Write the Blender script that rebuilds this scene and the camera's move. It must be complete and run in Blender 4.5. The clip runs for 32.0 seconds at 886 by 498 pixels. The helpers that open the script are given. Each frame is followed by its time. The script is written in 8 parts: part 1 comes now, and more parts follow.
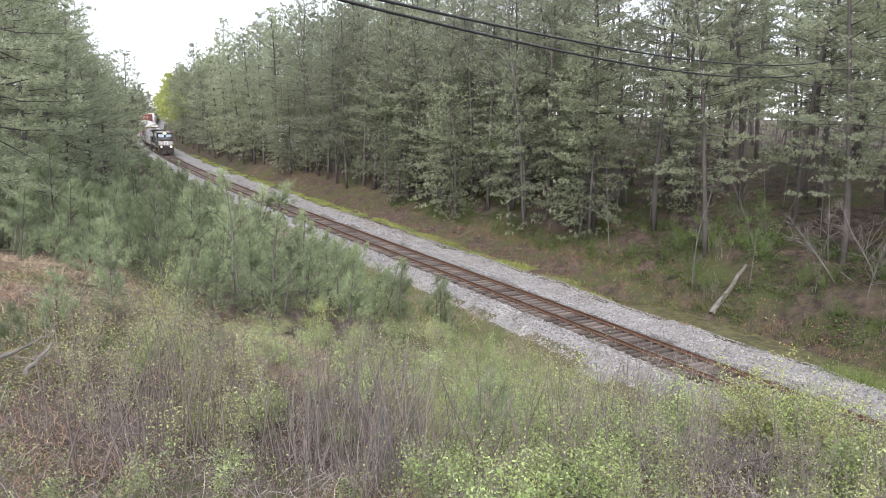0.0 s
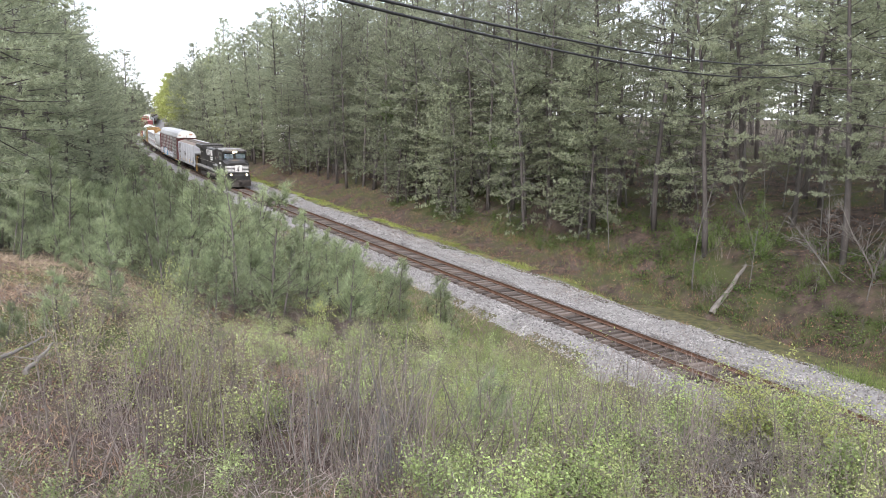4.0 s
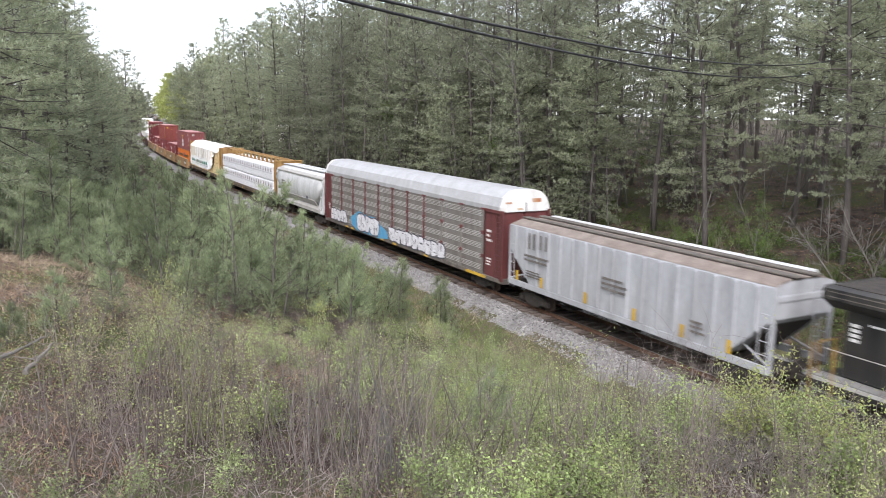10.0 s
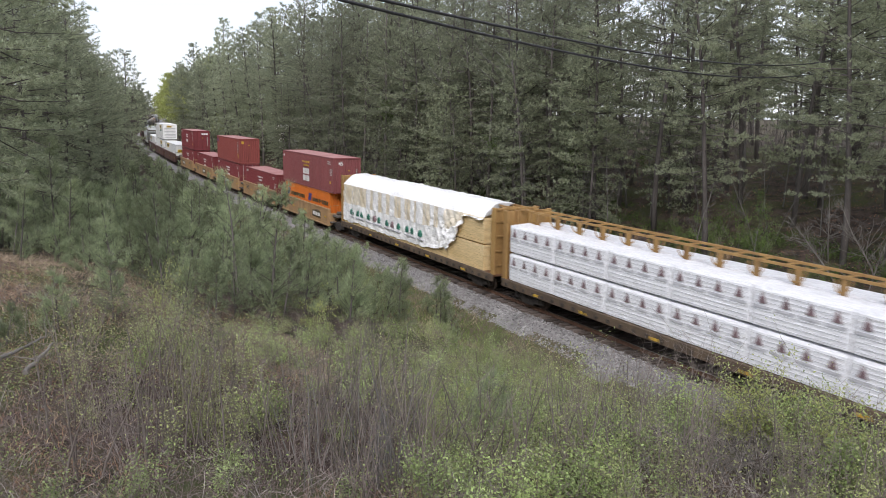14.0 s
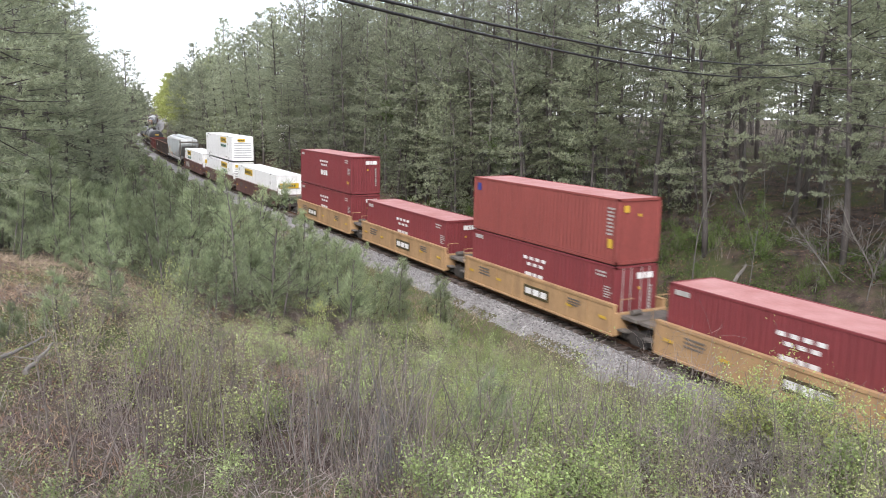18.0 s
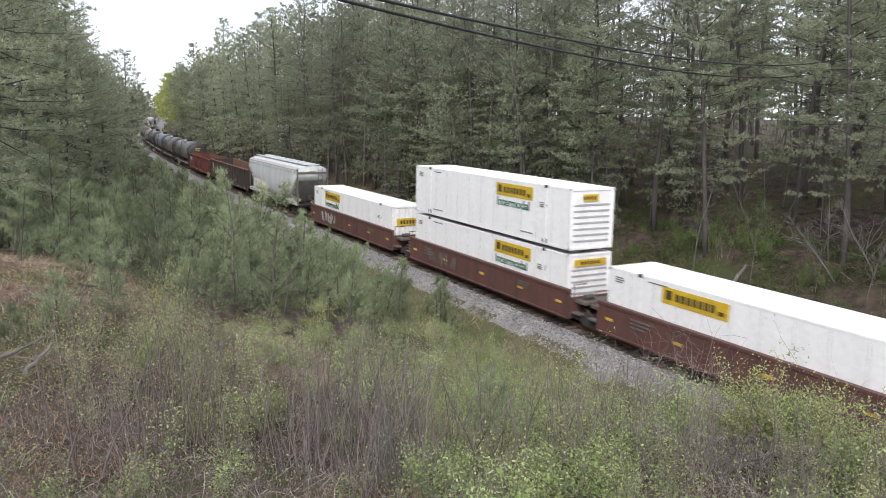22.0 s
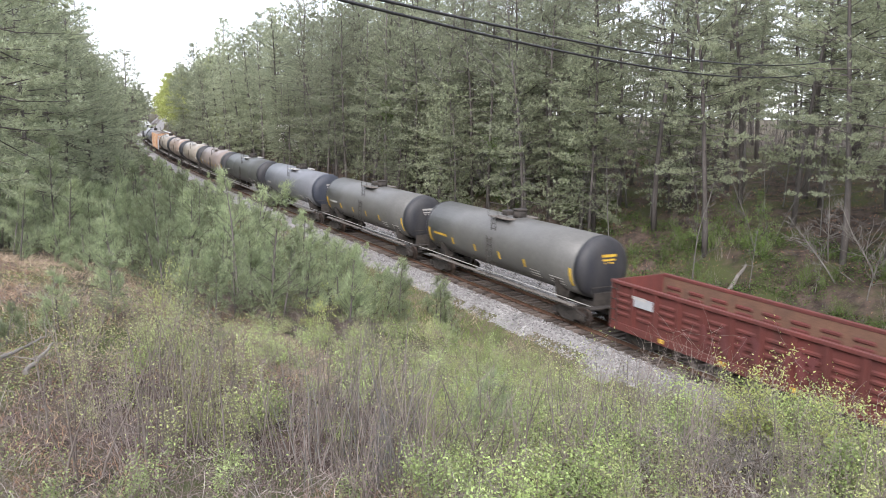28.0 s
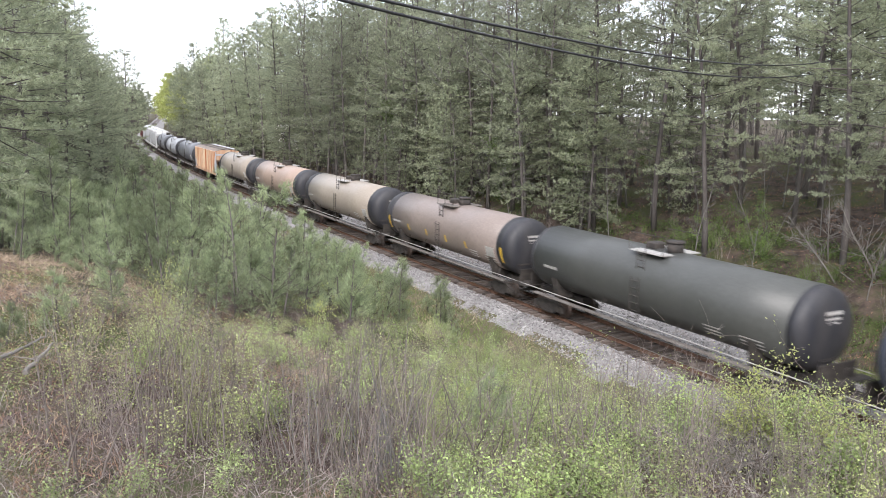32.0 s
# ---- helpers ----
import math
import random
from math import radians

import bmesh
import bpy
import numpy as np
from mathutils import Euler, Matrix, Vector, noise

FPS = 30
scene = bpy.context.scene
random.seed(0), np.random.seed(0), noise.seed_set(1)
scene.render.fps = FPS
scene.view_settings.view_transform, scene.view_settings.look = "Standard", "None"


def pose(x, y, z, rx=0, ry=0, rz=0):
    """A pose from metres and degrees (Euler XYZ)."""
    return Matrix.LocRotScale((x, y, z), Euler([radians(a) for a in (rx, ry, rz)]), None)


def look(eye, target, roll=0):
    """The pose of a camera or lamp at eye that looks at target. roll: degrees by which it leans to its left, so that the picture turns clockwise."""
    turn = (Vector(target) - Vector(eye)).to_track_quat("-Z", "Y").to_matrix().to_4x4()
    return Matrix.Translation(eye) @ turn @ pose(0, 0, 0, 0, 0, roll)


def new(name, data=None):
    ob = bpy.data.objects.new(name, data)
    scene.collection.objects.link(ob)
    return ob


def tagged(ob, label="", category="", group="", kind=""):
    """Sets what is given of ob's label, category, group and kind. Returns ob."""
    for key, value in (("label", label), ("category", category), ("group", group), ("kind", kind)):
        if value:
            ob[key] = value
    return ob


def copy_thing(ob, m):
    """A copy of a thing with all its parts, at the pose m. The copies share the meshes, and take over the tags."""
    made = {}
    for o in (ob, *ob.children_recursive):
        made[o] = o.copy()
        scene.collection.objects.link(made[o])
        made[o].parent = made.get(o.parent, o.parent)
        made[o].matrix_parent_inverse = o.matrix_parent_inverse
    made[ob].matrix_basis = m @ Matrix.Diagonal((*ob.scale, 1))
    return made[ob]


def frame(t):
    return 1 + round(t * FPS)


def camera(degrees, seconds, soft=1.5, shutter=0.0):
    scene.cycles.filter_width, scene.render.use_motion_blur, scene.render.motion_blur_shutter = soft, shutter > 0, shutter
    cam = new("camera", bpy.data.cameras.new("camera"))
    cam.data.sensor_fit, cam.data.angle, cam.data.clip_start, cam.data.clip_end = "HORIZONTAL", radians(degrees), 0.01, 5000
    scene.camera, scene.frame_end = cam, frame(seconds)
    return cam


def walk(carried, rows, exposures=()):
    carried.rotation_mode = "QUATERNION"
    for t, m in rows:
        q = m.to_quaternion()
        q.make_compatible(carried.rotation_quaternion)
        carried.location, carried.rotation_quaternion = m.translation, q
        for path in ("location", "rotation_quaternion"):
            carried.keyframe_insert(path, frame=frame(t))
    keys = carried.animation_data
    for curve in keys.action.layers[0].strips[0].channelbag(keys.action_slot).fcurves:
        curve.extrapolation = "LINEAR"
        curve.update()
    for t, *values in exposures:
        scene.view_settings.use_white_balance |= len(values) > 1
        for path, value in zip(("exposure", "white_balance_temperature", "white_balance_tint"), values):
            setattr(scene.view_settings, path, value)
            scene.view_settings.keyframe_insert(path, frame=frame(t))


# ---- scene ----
# ---- camera: a tripod on the crest of the cut, looking along the line ----
EYE = Vector((-23.668, 0.0, 9.852))
AIM = Vector((math.sin(radians(28.411)) * math.cos(radians(10.009)), math.cos(radians(28.411)) * math.cos(radians(10.009)), -math.sin(radians(10.009))))
# stops by which the picture brightens or darkens as pale cars fill it
EXPOSURE = [(0.0, 0.68), (8.0, 0.64), (10.0, 0.49), (12.0, 0.28), (13.0, 0.16), (14.0, -0.12), (15.0, -0.01), (17.0, 0.49), (19.0, 0.52), (20.0, 0.48), (21.0, 0.34), (22.0, 0.12), (23.0, 0.05), (24.0, 0.29), (25.0, 0.42), (28.0, 0.78), (32.0, 0.77)]
cam = camera(58.94, 32.0, soft=0.6, shutter=0.4)
walk(cam, [(0.0, look(EYE, EYE + AIM * 20, 0.91)), (32.0, look(EYE, EYE + AIM * 20, 0.91))],
     exposures=EXPOSURE)

# ---- light: a bright, thinly overcast spring sky ----
world = bpy.data.worlds.new("sky")
scene.world = world
world.use_nodes = True
wn, wl = world.node_tree.nodes, world.node_tree.links
sky = wn.new("ShaderNodeTexSky")
sky.sky_type, sky.sun_disc = "NISHITA", False
sky.sun_elevation, sky.sun_rotation = radians(39.5), radians(-144)
sky.air_density, sky.dust_density, sky.ozone_density = 1.0, 1.0, 1.0
veil = wn.new("ShaderNodeMix")   # thin cloud whitens the blue
veil.data_type = "RGBA"
veil.inputs["Factor"].default_value = 0.72
veil.inputs["B"].default_value = (10.4, 10.75, 12.1, 1)
wl.new(sky.outputs[0], veil.inputs["A"])
wl.new(veil.outputs["Result"], wn["Background"].inputs["Color"])
wn["Background"].inputs["Strength"].default_value = 0.125
sun = new("sun", bpy.data.lights.new("sun", "SUN"))
sun.data.energy, sun.data.angle, sun.data.color = 2.75, radians(30), (1.0, 0.945, 0.925)
sun.matrix_world = look((-38, -52, 53), (0, 0, 0))

# ---- materials ----


def mat(name, a, b=None, rough=0.8, metal=0.0, scale=3.0, fine=40.0, bump=0.25, island=0.0, obj=0.0, trans=0.0, stretch=(1, 1, 1), spec=0.4, dist=0.01):
    """A two-scale noise material: broad change from a to b, fine grain and relief."""
    m = bpy.data.materials.new(name)
    m.use_nodes = True
    n, l = m.node_tree.nodes, m.node_tree.links
    bs = n["Principled BSDF"]
    b = b or tuple(x * 0.75 for x in a)
    tc = n.new("ShaderNodeTexCoord")
    mp = n.new("ShaderNodeMapping")
    mp.inputs["Scale"].default_value = stretch
    l.new(tc.outputs["Object"], mp.inputs[0])
    big, small = n.new("ShaderNodeTexNoise"), n.new("ShaderNodeTexNoise")
    big.inputs["Scale"].default_value, big.inputs["Detail"].default_value, big.inputs["Roughness"].default_value = scale, 5, 0.6
    small.inputs["Scale"].default_value, small.inputs["Detail"].default_value = fine, 3
    for t in (big, small):
        l.new(mp.outputs[0], t.inputs["Vector"])
    ramp = n.new("ShaderNodeValToRGB")
    ramp.color_ramp.elements[0].position, ramp.color_ramp.elements[1].position = 0.34, 0.68
    ramp.color_ramp.elements[0].color, ramp.color_ramp.elements[1].color = (*a, 1), (*b, 1)
    l.new(big.outputs["Fac"], ramp.inputs[0])
    hs = n.new("ShaderNodeHueSaturation")
    l.new(ramp.outputs[0], hs.inputs["Color"])
    val = n.new("ShaderNodeMath")
    val.operation, val.inputs[1].default_value, val.inputs[2].default_value = "MULTIPLY_ADD", 0.7, 0.65
    l.new(small.outputs["Fac"], val.inputs[0])
    last = val
    for amount, node, sock in ((island, "ShaderNodeNewGeometry", "Random Per Island"), (obj, "ShaderNodeObjectInfo", "Random")):
        if amount:
            src, mul, tim = n.new(node), n.new("ShaderNodeMath"), n.new("ShaderNodeMath")
            mul.operation, mul.inputs[1].default_value, mul.inputs[2].default_value = "MULTIPLY_ADD", 2 * amount, 1 - amount
            l.new(src.outputs[sock], mul.inputs[0])
            tim.operation = "MULTIPLY"
            l.new(last.outputs[0], tim.inputs[0])
            l.new(mul.outputs[0], tim.inputs[1])
            last = tim
    l.new(last.outputs[0], hs.inputs["Value"])
    l.new(hs.outputs[0], bs.inputs["Base Color"])
    bs.inputs["Roughness"].default_value, bs.inputs["Metallic"].default_value = rough, metal
    bs.inputs["Specular IOR Level"].default_value = spec
    if bump:
        bp = n.new("ShaderNodeBump")
        bp.inputs["Strength"].default_value, bp.inputs["Distance"].default_value = bump, dist
        l.new(small.outputs["Fac"], bp.inputs["Height"])
        l.new(bp.outputs[0], bs.inputs["Normal"])
    if trans:
        tr, mx = n.new("ShaderNodeBsdfTranslucent"), n.new("ShaderNodeMixShader")
        l.new(hs.outputs[0], tr.inputs["Color"])
        mx.inputs[0].default_value = trans
        l.new(bs.outputs[0], mx.inputs[1])
        l.new(tr.outputs[0], mx.inputs[2])
        l.new(mx.outputs[0], n["Material Output"].inputs["Surface"])
    return m


def glow(name, color, strength):
    m = bpy.data.materials.new(name)
    m.use_nodes = True
    bs = m.node_tree.nodes["Principled BSDF"]
    bs.inputs["Base Color"].default_value = (*color, 1)
    bs.inputs["Emission Color"].default_value = (*color, 1)
    bs.inputs["Emission Strength"].default_value = strength
    return m


# ---- mesh building ----


class Geo:
    """Collects vertices and faces of one mesh."""

    def __init__(self):
        self.v, self.f = [], []

    def add(self, verts, faces):
        o = len(self.v)
        self.v.extend(verts)
        self.f.extend([tuple(i + o for i in q) for q in faces])
        return self

    def box(self, x0, x1, y0, y1, z0, z1, c=0.0):
        """A box; c: the chamfer of its edges."""
        if x0 > x1:
            x0, x1 = x1, x0
        if c <= 0:
            return self.add([(x, y, z) for x in (x0, x1) for y in (y0, y1) for z in (z0, z1)],
                            [(0, 1, 3, 2), (4, 6, 7, 5), (0, 4, 5, 1), (2, 3, 7, 6), (0, 2, 6, 4), (1, 5, 7, 3)])
        c = min(c, (x1 - x0) / 2.1, (y1 - y0) / 2.1, (z1 - z0) / 2.1)
        vs = []
        for x, sx in ((x0, 1), (x1, -1)):
            for y, sy in ((y0, 1), (y1, -1)):
                for z, sz in ((z0, 1), (z1, -1)):
                    vs += [(x, y + sy * c, z + sz * c), (x + sx * c, y, z + sz * c), (x + sx * c, y + sy * c, z)]
        k = lambda a, b, d: (a * 4 + b * 2 + d) * 3
        F = []
        for a in (0, 1):
            F.append(tuple(k(a, *q) + 0 for q in ((0, 0), (0, 1), (1, 1), (1, 0))))
            F.append(tuple(k(q[0], a, q[1]) + 1 for q in ((0, 0), (0, 1), (1, 1), (1, 0))))
            F.append(tuple(k(q[0], q[1], a) + 2 for q in ((0, 0), (0, 1), (1, 1), (1, 0))))
            for b in (0, 1):
                F.append((k(a, b, 0) + 0, k(a, b, 1) + 0, k(a, b, 1) + 1, k(a, b, 0) + 1))
                F.append((k(a, 0, b) + 0, k(a, 1, b) + 0, k(a, 1, b) + 2, k(a, 0, b) + 2))
                F.append((k(0, a, b) + 1, k(1, a, b) + 1, k(1, a, b) + 2, k(0, a, b) + 2))
                for d in (0, 1):
                    F.append((k(a, b, d), k(a, b, d) + 1, k(a, b, d) + 2))
        return self.add(vs, F)

    def ring(self, sections, closed=True, caps=True):
        """Skin over rings of equal length."""
        n = len(sections[0])
        vs = [tuple(q) for s in sections for q in s]
        F = []
        for i in range(len(sections) - 1):
            for j in range(n if closed else n - 1):
                a, b = i * n + j, i * n + (j + 1) % n
                F.append((a, b, b + n, a + n))
        if caps and closed:
            F.append(tuple(range(n - 1, -1, -1)))
            F.append(tuple((len(sections) - 1) * n + j for j in range(n)))
        return self.add(vs, F)

    def tube(self, pts, r, n=6, r1=None, caps=True):
        """A round rod along points, tapering from r to r1."""
        pts = [Vector(q) for q in pts]
        r1 = r if r1 is None else r1
        secs = []
        for i, q in enumerate(pts):
            d = (pts[min(i + 1, len(pts) - 1)] - pts[max(i - 1, 0)]).normalized()
            s = d.cross(Vector((0, 0, 1)) if abs(d.z) < 0.9 else Vector((1, 0, 0))).normalized()
            w = d.cross(s)
            rr = r + (r1 - r) * i / max(1, len(pts) - 1)
            secs.append([q + (s * math.cos(a) + w * math.sin(a)) * rr for a in (2 * math.pi * j / n for j in range(n))])
        return self.ring(secs, caps=caps)

    def prism(self, profile, y0, y1):
        """A profile of (x, z) drawn out along y."""
        return self.ring([[(x, y0, z) for x, z in profile], [(x, y1, z) for x, z in profile]])

    def side(self, profile, x0, x1):
        """A profile of (y, z) drawn out along x."""
        return self.ring([[(x0, y, z) for y, z in profile], [(x1, y, z) for y, z in profile]])

    def mesh(self, name, smooth=False):
        me = bpy.data.meshes.new(name)
        me.from_pydata([tuple(q) for q in self.v], [], self.f)
        bm = bmesh.new()
        bm.from_mesh(me)
        bmesh.ops.recalc_face_normals(bm, faces=bm.faces)
        bm.to_mesh(me)
        bm.free()
        if smooth:
            me.polygons.foreach_set("use_smooth", [True] * len(me.polygons))
        me.update()
        return me


def soup(name, verts, faces):
    """A mesh of loose leaves or blades from arrays."""
    me = bpy.data.meshes.new(name)
    me.from_pydata(np.asarray(verts).tolist(), [], np.asarray(faces).tolist())
    me.update()
    return me


def part(name, geo, material, parent=None, label="", smooth=False):
    """One mesh object under a thing or a part."""
    me = geo.mesh(name, smooth) if isinstance(geo, Geo) else geo
    if material:
        me.materials.clear()
        me.materials.append(material)
    ob = new(name, me)
    ob.parent = parent
    if label:
        tagged(ob, label)
    return ob


def thing(name, label, category, group="", kind="", m=None):
    ob = new(name)
    ob.empty_display_size = 0.3
    if m is not None:
        ob.matrix_basis = m
    return tagged(ob, label, category, group, kind)


# ---- plan: the line runs along +y, straight at first, then a long right-hand curve ----
BEND, RADIUS, BEND_END = 68.0, 1600.0, 330.0


def line_at(s, v=0.0):
    """Place and heading on the line: s metres along it, v metres to its right."""
    if s <= BEND:
        return v, s, 0.0
    a = (min(s, BEND_END) - BEND) / RADIUS
    x, y = RADIUS * (1 - math.cos(a)), BEND + RADIUS * math.sin(a)
    if s > BEND_END:
        x, y = x + (s - BEND_END) * math.sin(a), y + (s - BEND_END) * math.cos(a)
    return x + v * math.cos(a), y - v * math.sin(a), a


def smooth(t):
    t = min(1.0, max(0.0, t))
    return t * t * (3 - 2 * t)


RIGHT_BANK = [(-1.6, -0.24), (2.0, -0.26), (3.0, -0.62), (4.4, -0.68), (5.7, -0.7), (6.7, -1.32), (7.2, -1.65), (9.4, -1.65), (10.1, -1.15), (11.5, -0.05), (15, 1.8), (22, 4.0), (32, 5.7), (45, 6.4), (60, 6.0), (100, 3.5), (300, 1), (1500, 0)]


FAR_BANK = [(-1.6, -0.24), (2.0, -0.26), (3.0, -0.62), (4.4, -0.68), (5.7, -0.72), (7.6, -0.82), (8.6, -0.6), (10.2, 0.05), (11.5, 0.6), (15, 2.1), (22, 4.0), (32, 5.7), (45, 6.4), (60, 6.0), (100, 3.5), (300, 1), (1500, 0)]


def bank(v, table):
    for (a, za), (b, zb) in zip(table, table[1:]):
        if v <= b:
            return za + (zb - za) * smooth((v - a) / (b - a)) * 0.5 + (zb - za) * max(0, v - a) / (b - a) * 0.5
    return table[-1][1]


def ground_z(v, s):
    """Height of the ground at v metres beside the line."""
    if v > 1.7:
        off = v - smooth((v - 2.5) / 3) * (0.45 * noise.noise((s * 0.16, 2.0, 0.0)) - 0.6 * smooth((22 - s) / 8))
        far = smooth((s - 32) / 8)   # the ditch ends where the grass verge begins
        z = bank(off, RIGHT_BANK) * (1 - far) + bank(off, FAR_BANK) * far + smooth((v - 3) / 1.5) * smooth((6.6 - v) / 1.5) * 0.16 * noise.noise((v * 0.6, s * 0.45, 1.0))
        rise = smooth((v - 10) / 8)
    elif v > -2.0:
        return -0.34 if abs(v) < 1.45 else -0.27
    elif v > -4.2:
        return -0.27 - 0.62 * smooth((-2.0 - v) / 2.2)
    else:
        crest = 2.6 + 5.3 * math.exp(-(max(0.0, s) / 33.0) ** 2)
        t = max(0.0, (-5.0 - v) / 19.0)
        t += 0.34 * math.exp(-(max(0.0, s) / 9.0) ** 2) * smooth((-6 - v) / 5)
        t = t if t < 0.8 else 0.8 + 0.2 * math.tanh((t - 0.8) / 0.2)
        z = -0.89 + (crest + 0.89) * t + 0.012 * max(0.0, -25 - v)
        rise = smooth((-5 - v) / 6)
    x, y, _ = line_at(s, v)
    n = noise.noise((x * 0.11, y * 0.11, 3.1)) * 0.9 + noise.noise((x * 0.5, y * 0.5, 9.0)) * 0.22
    r = math.hypot(x + 23.7, y)
    near = smooth((r - 3) / 9)
    if v < -4.2:   # the tripod stands on the brow of a steep little drop
        z -= 1.5 * smooth((r - 0.6) / 3.0) * (1 - smooth((r - 7) / 16))
        bench = smooth((math.degrees(math.atan2(x + 23.7, y)) - 31) / 14) * (1 - smooth((r - 10.5) / 5))
        z += bench * max(0.0, 5.45 - z)
    return z + n * (0.12 + 0.5 * rise) * (0.25 + 0.75 * near)


def stand(v, s, dz=0.0):
    x, y, a = line_at(s, v)
    return x, y, ground_z(v, s) + dz


def steps(stops):
    out = []
    for (a, b, d) in stops:
        n = max(1, round((b - a) / d))
        out += [a + (b - a) * i / n for i in range(n)]
    return out + [stops[-1][1]]
# ---- ground ----
litter = mat("leaf_litter", (0.12, 0.077, 0.05), (0.2, 0.145, 0.095), rough=0.95, scale=0.9, fine=14, bump=0.9, dist=0.05, spec=0.15)
grassy = mat("spring_grass", (0.1, 0.125, 0.035), (0.16, 0.15, 0.075), rough=0.9, scale=0.6, fine=25, bump=0.8, dist=0.04, spec=0.2)
stone_bed = mat("ballast_bed", (0.21, 0.202, 0.197), (0.31, 0.298, 0.29), rough=0.9, scale=1.3, fine=16, bump=1.0, dist=0.06, spec=0.25)

verge_soil = mat("verge_soil", (0.13, 0.105, 0.075), (0.085, 0.09, 0.042), rough=0.95, scale=1.1, fine=18, bump=0.9, dist=0.05, spec=0.15)
# darker tone of the bed between the rails
dark_bed = mat("dark_bed", (0.12, 0.105, 0.097), (0.19, 0.17, 0.16), rough=0.9, scale=1.3, fine=16, bump=1.0, dist=0.06, spec=0.25)


def ground_material():
    """Brown litter broken up by patches of moss and creeping green."""
    m = mat("bank_ground", (0.038, 0.029, 0.025), (0.135, 0.1, 0.081), rough=0.95, scale=1.4, fine=13, bump=1.0, dist=0.12, spec=0.15)
    n, l = m.node_tree.nodes, m.node_tree.links
    bs = n["Principled BSDF"]
    old = bs.inputs["Base Color"].links[0].from_socket
    tc = n.new("ShaderNodeTexCoord")
    t = n.new("ShaderNodeTexNoise")
    t.inputs["Scale"].default_value, t.inputs["Detail"].default_value, t.inputs["Roughness"].default_value = 0.22, 8, 0.72
    l.new(tc.outputs["Object"], t.inputs["Vector"])
    r = n.new("ShaderNodeValToRGB")
    r.color_ramp.elements[0].position, r.color_ramp.elements[1].position = 0.47, 0.6
    l.new(t.outputs["Fac"], r.inputs[0])
    mx = n.new("ShaderNodeMix")
    mx.data_type = "RGBA"
    mx.inputs["B"].default_value = (0.075, 0.085, 0.035, 1)
    l.new(r.outputs[0], mx.inputs["Factor"])
    l.new(old, mx.inputs["A"])
    l.new(mx.outputs["Result"], bs.inputs["Base Color"])
    return m


SPAN_V = steps([(-1400, -200, 300), (-200, -60, 20), (-60, -30, 3), (-30, -4.2, 0.7), (-4.2, 12, 0.5), (12, 46, 1.2), (46, 100, 9), (100, 300, 50), (300, 1400, 275)])
SPAN_S = steps([(-900, -60, 105), (-60, -8, 6), (-8, 60, 0.8), (60, 160, 2.0), (160, 340, 6), (340, 800, 46), (800, 2600, 300)])


def ground():
    vs = [stand(v, s) for s in SPAN_S for v in SPAN_V]
    n = len(SPAN_V)
    fs, kinds = [], []
    for i in range(len(SPAN_S) - 1):
        for j in range(n - 1):
            a = i * n + j
            fs.append((a, a + 1, a + n + 1, a + n))
            v = (SPAN_V[j] + SPAN_V[j + 1]) / 2 + 0.5 * noise.noise((SPAN_S[i] * 0.4, SPAN_V[j], 5.0))
            s = SPAN_S[i]
            far_edge = 5.5 + 0.9 * noise.noise((s * 0.16, 2.0, 0.0))
            k = 1 if -3.0 + 0.5 * noise.noise((s * 0.2, 4.0, 0.0)) < v < far_edge else 0
            if far_edge + 0.3 <= v < 7.0 + 0.6 * noise.noise((s * 0.15, 7.0, 0.0)) and s > 35 and noise.noise((s * 0.3, v * 0.4, 3.0)) > -0.1:
                k = 2
            if -7.5 + 1.5 * noise.noise((s * 0.3, v * 0.3, 4.0)) < v <= -2.9 and k == 0 and -5 < s < 90:
                k = 4
            if abs(v) < 1.55:
                k = 3
            kinds.append(k)
    me = bpy.data.meshes.new("ground")
    me.from_pydata(vs, [], fs)
    for q in (ground_material(), stone_bed, grassy, dark_bed, verge_soil):
        me.materials.append(q)
    me.polygons.foreach_set("material_index", kinds)
    me.polygons.foreach_set("use_smooth", [True] * len(fs))
    me.update()
    return tagged(new("ground", me), "railway cutting of brown leaf litter, moss and grey ballast", "ground", kind="structure")


ground()

# standing water in the ditch, covered with green scum
scum = mat("pond_scum", (0.03, 0.03, 0.016), (0.15, 0.14, 0.06), rough=0.6, scale=2.6, fine=22, bump=0.5, spec=0.5)
g = Geo()
rows_w = [[(*line_at(s, v)[:2], -1.44) for v in (6.2, 7.4, 8.6, 9.8, 11.4)] for s in steps([(-10, 46, 4)])]
g.ring(rows_w, closed=False, caps=False)
tagged(part("water", g, scum), "shallow ditch water covered with green scum", "water", kind="structure")

# ---- the railway line ----
rail_rust = mat("rail_rust", (0.11, 0.062, 0.042), (0.16, 0.09, 0.06), rough=0.8, metal=0.2, scale=4, fine=60, bump=0.3)
rail_top = mat("rail_polish", (0.3, 0.29, 0.28), (0.2, 0.17, 0.15), rough=0.35, metal=0.9, scale=3, fine=60, bump=0.05)
tie_wood = mat("tie_wood", (0.085, 0.064, 0.054), (0.15, 0.128, 0.115), rough=0.9, scale=2.5, fine=30, bump=0.6, obj=0.5, stretch=(0.4, 4, 4))
steel_dark = mat("rusty_plate", (0.09, 0.055, 0.04), (0.065, 0.045, 0.035), rough=0.85, scale=8, fine=50)

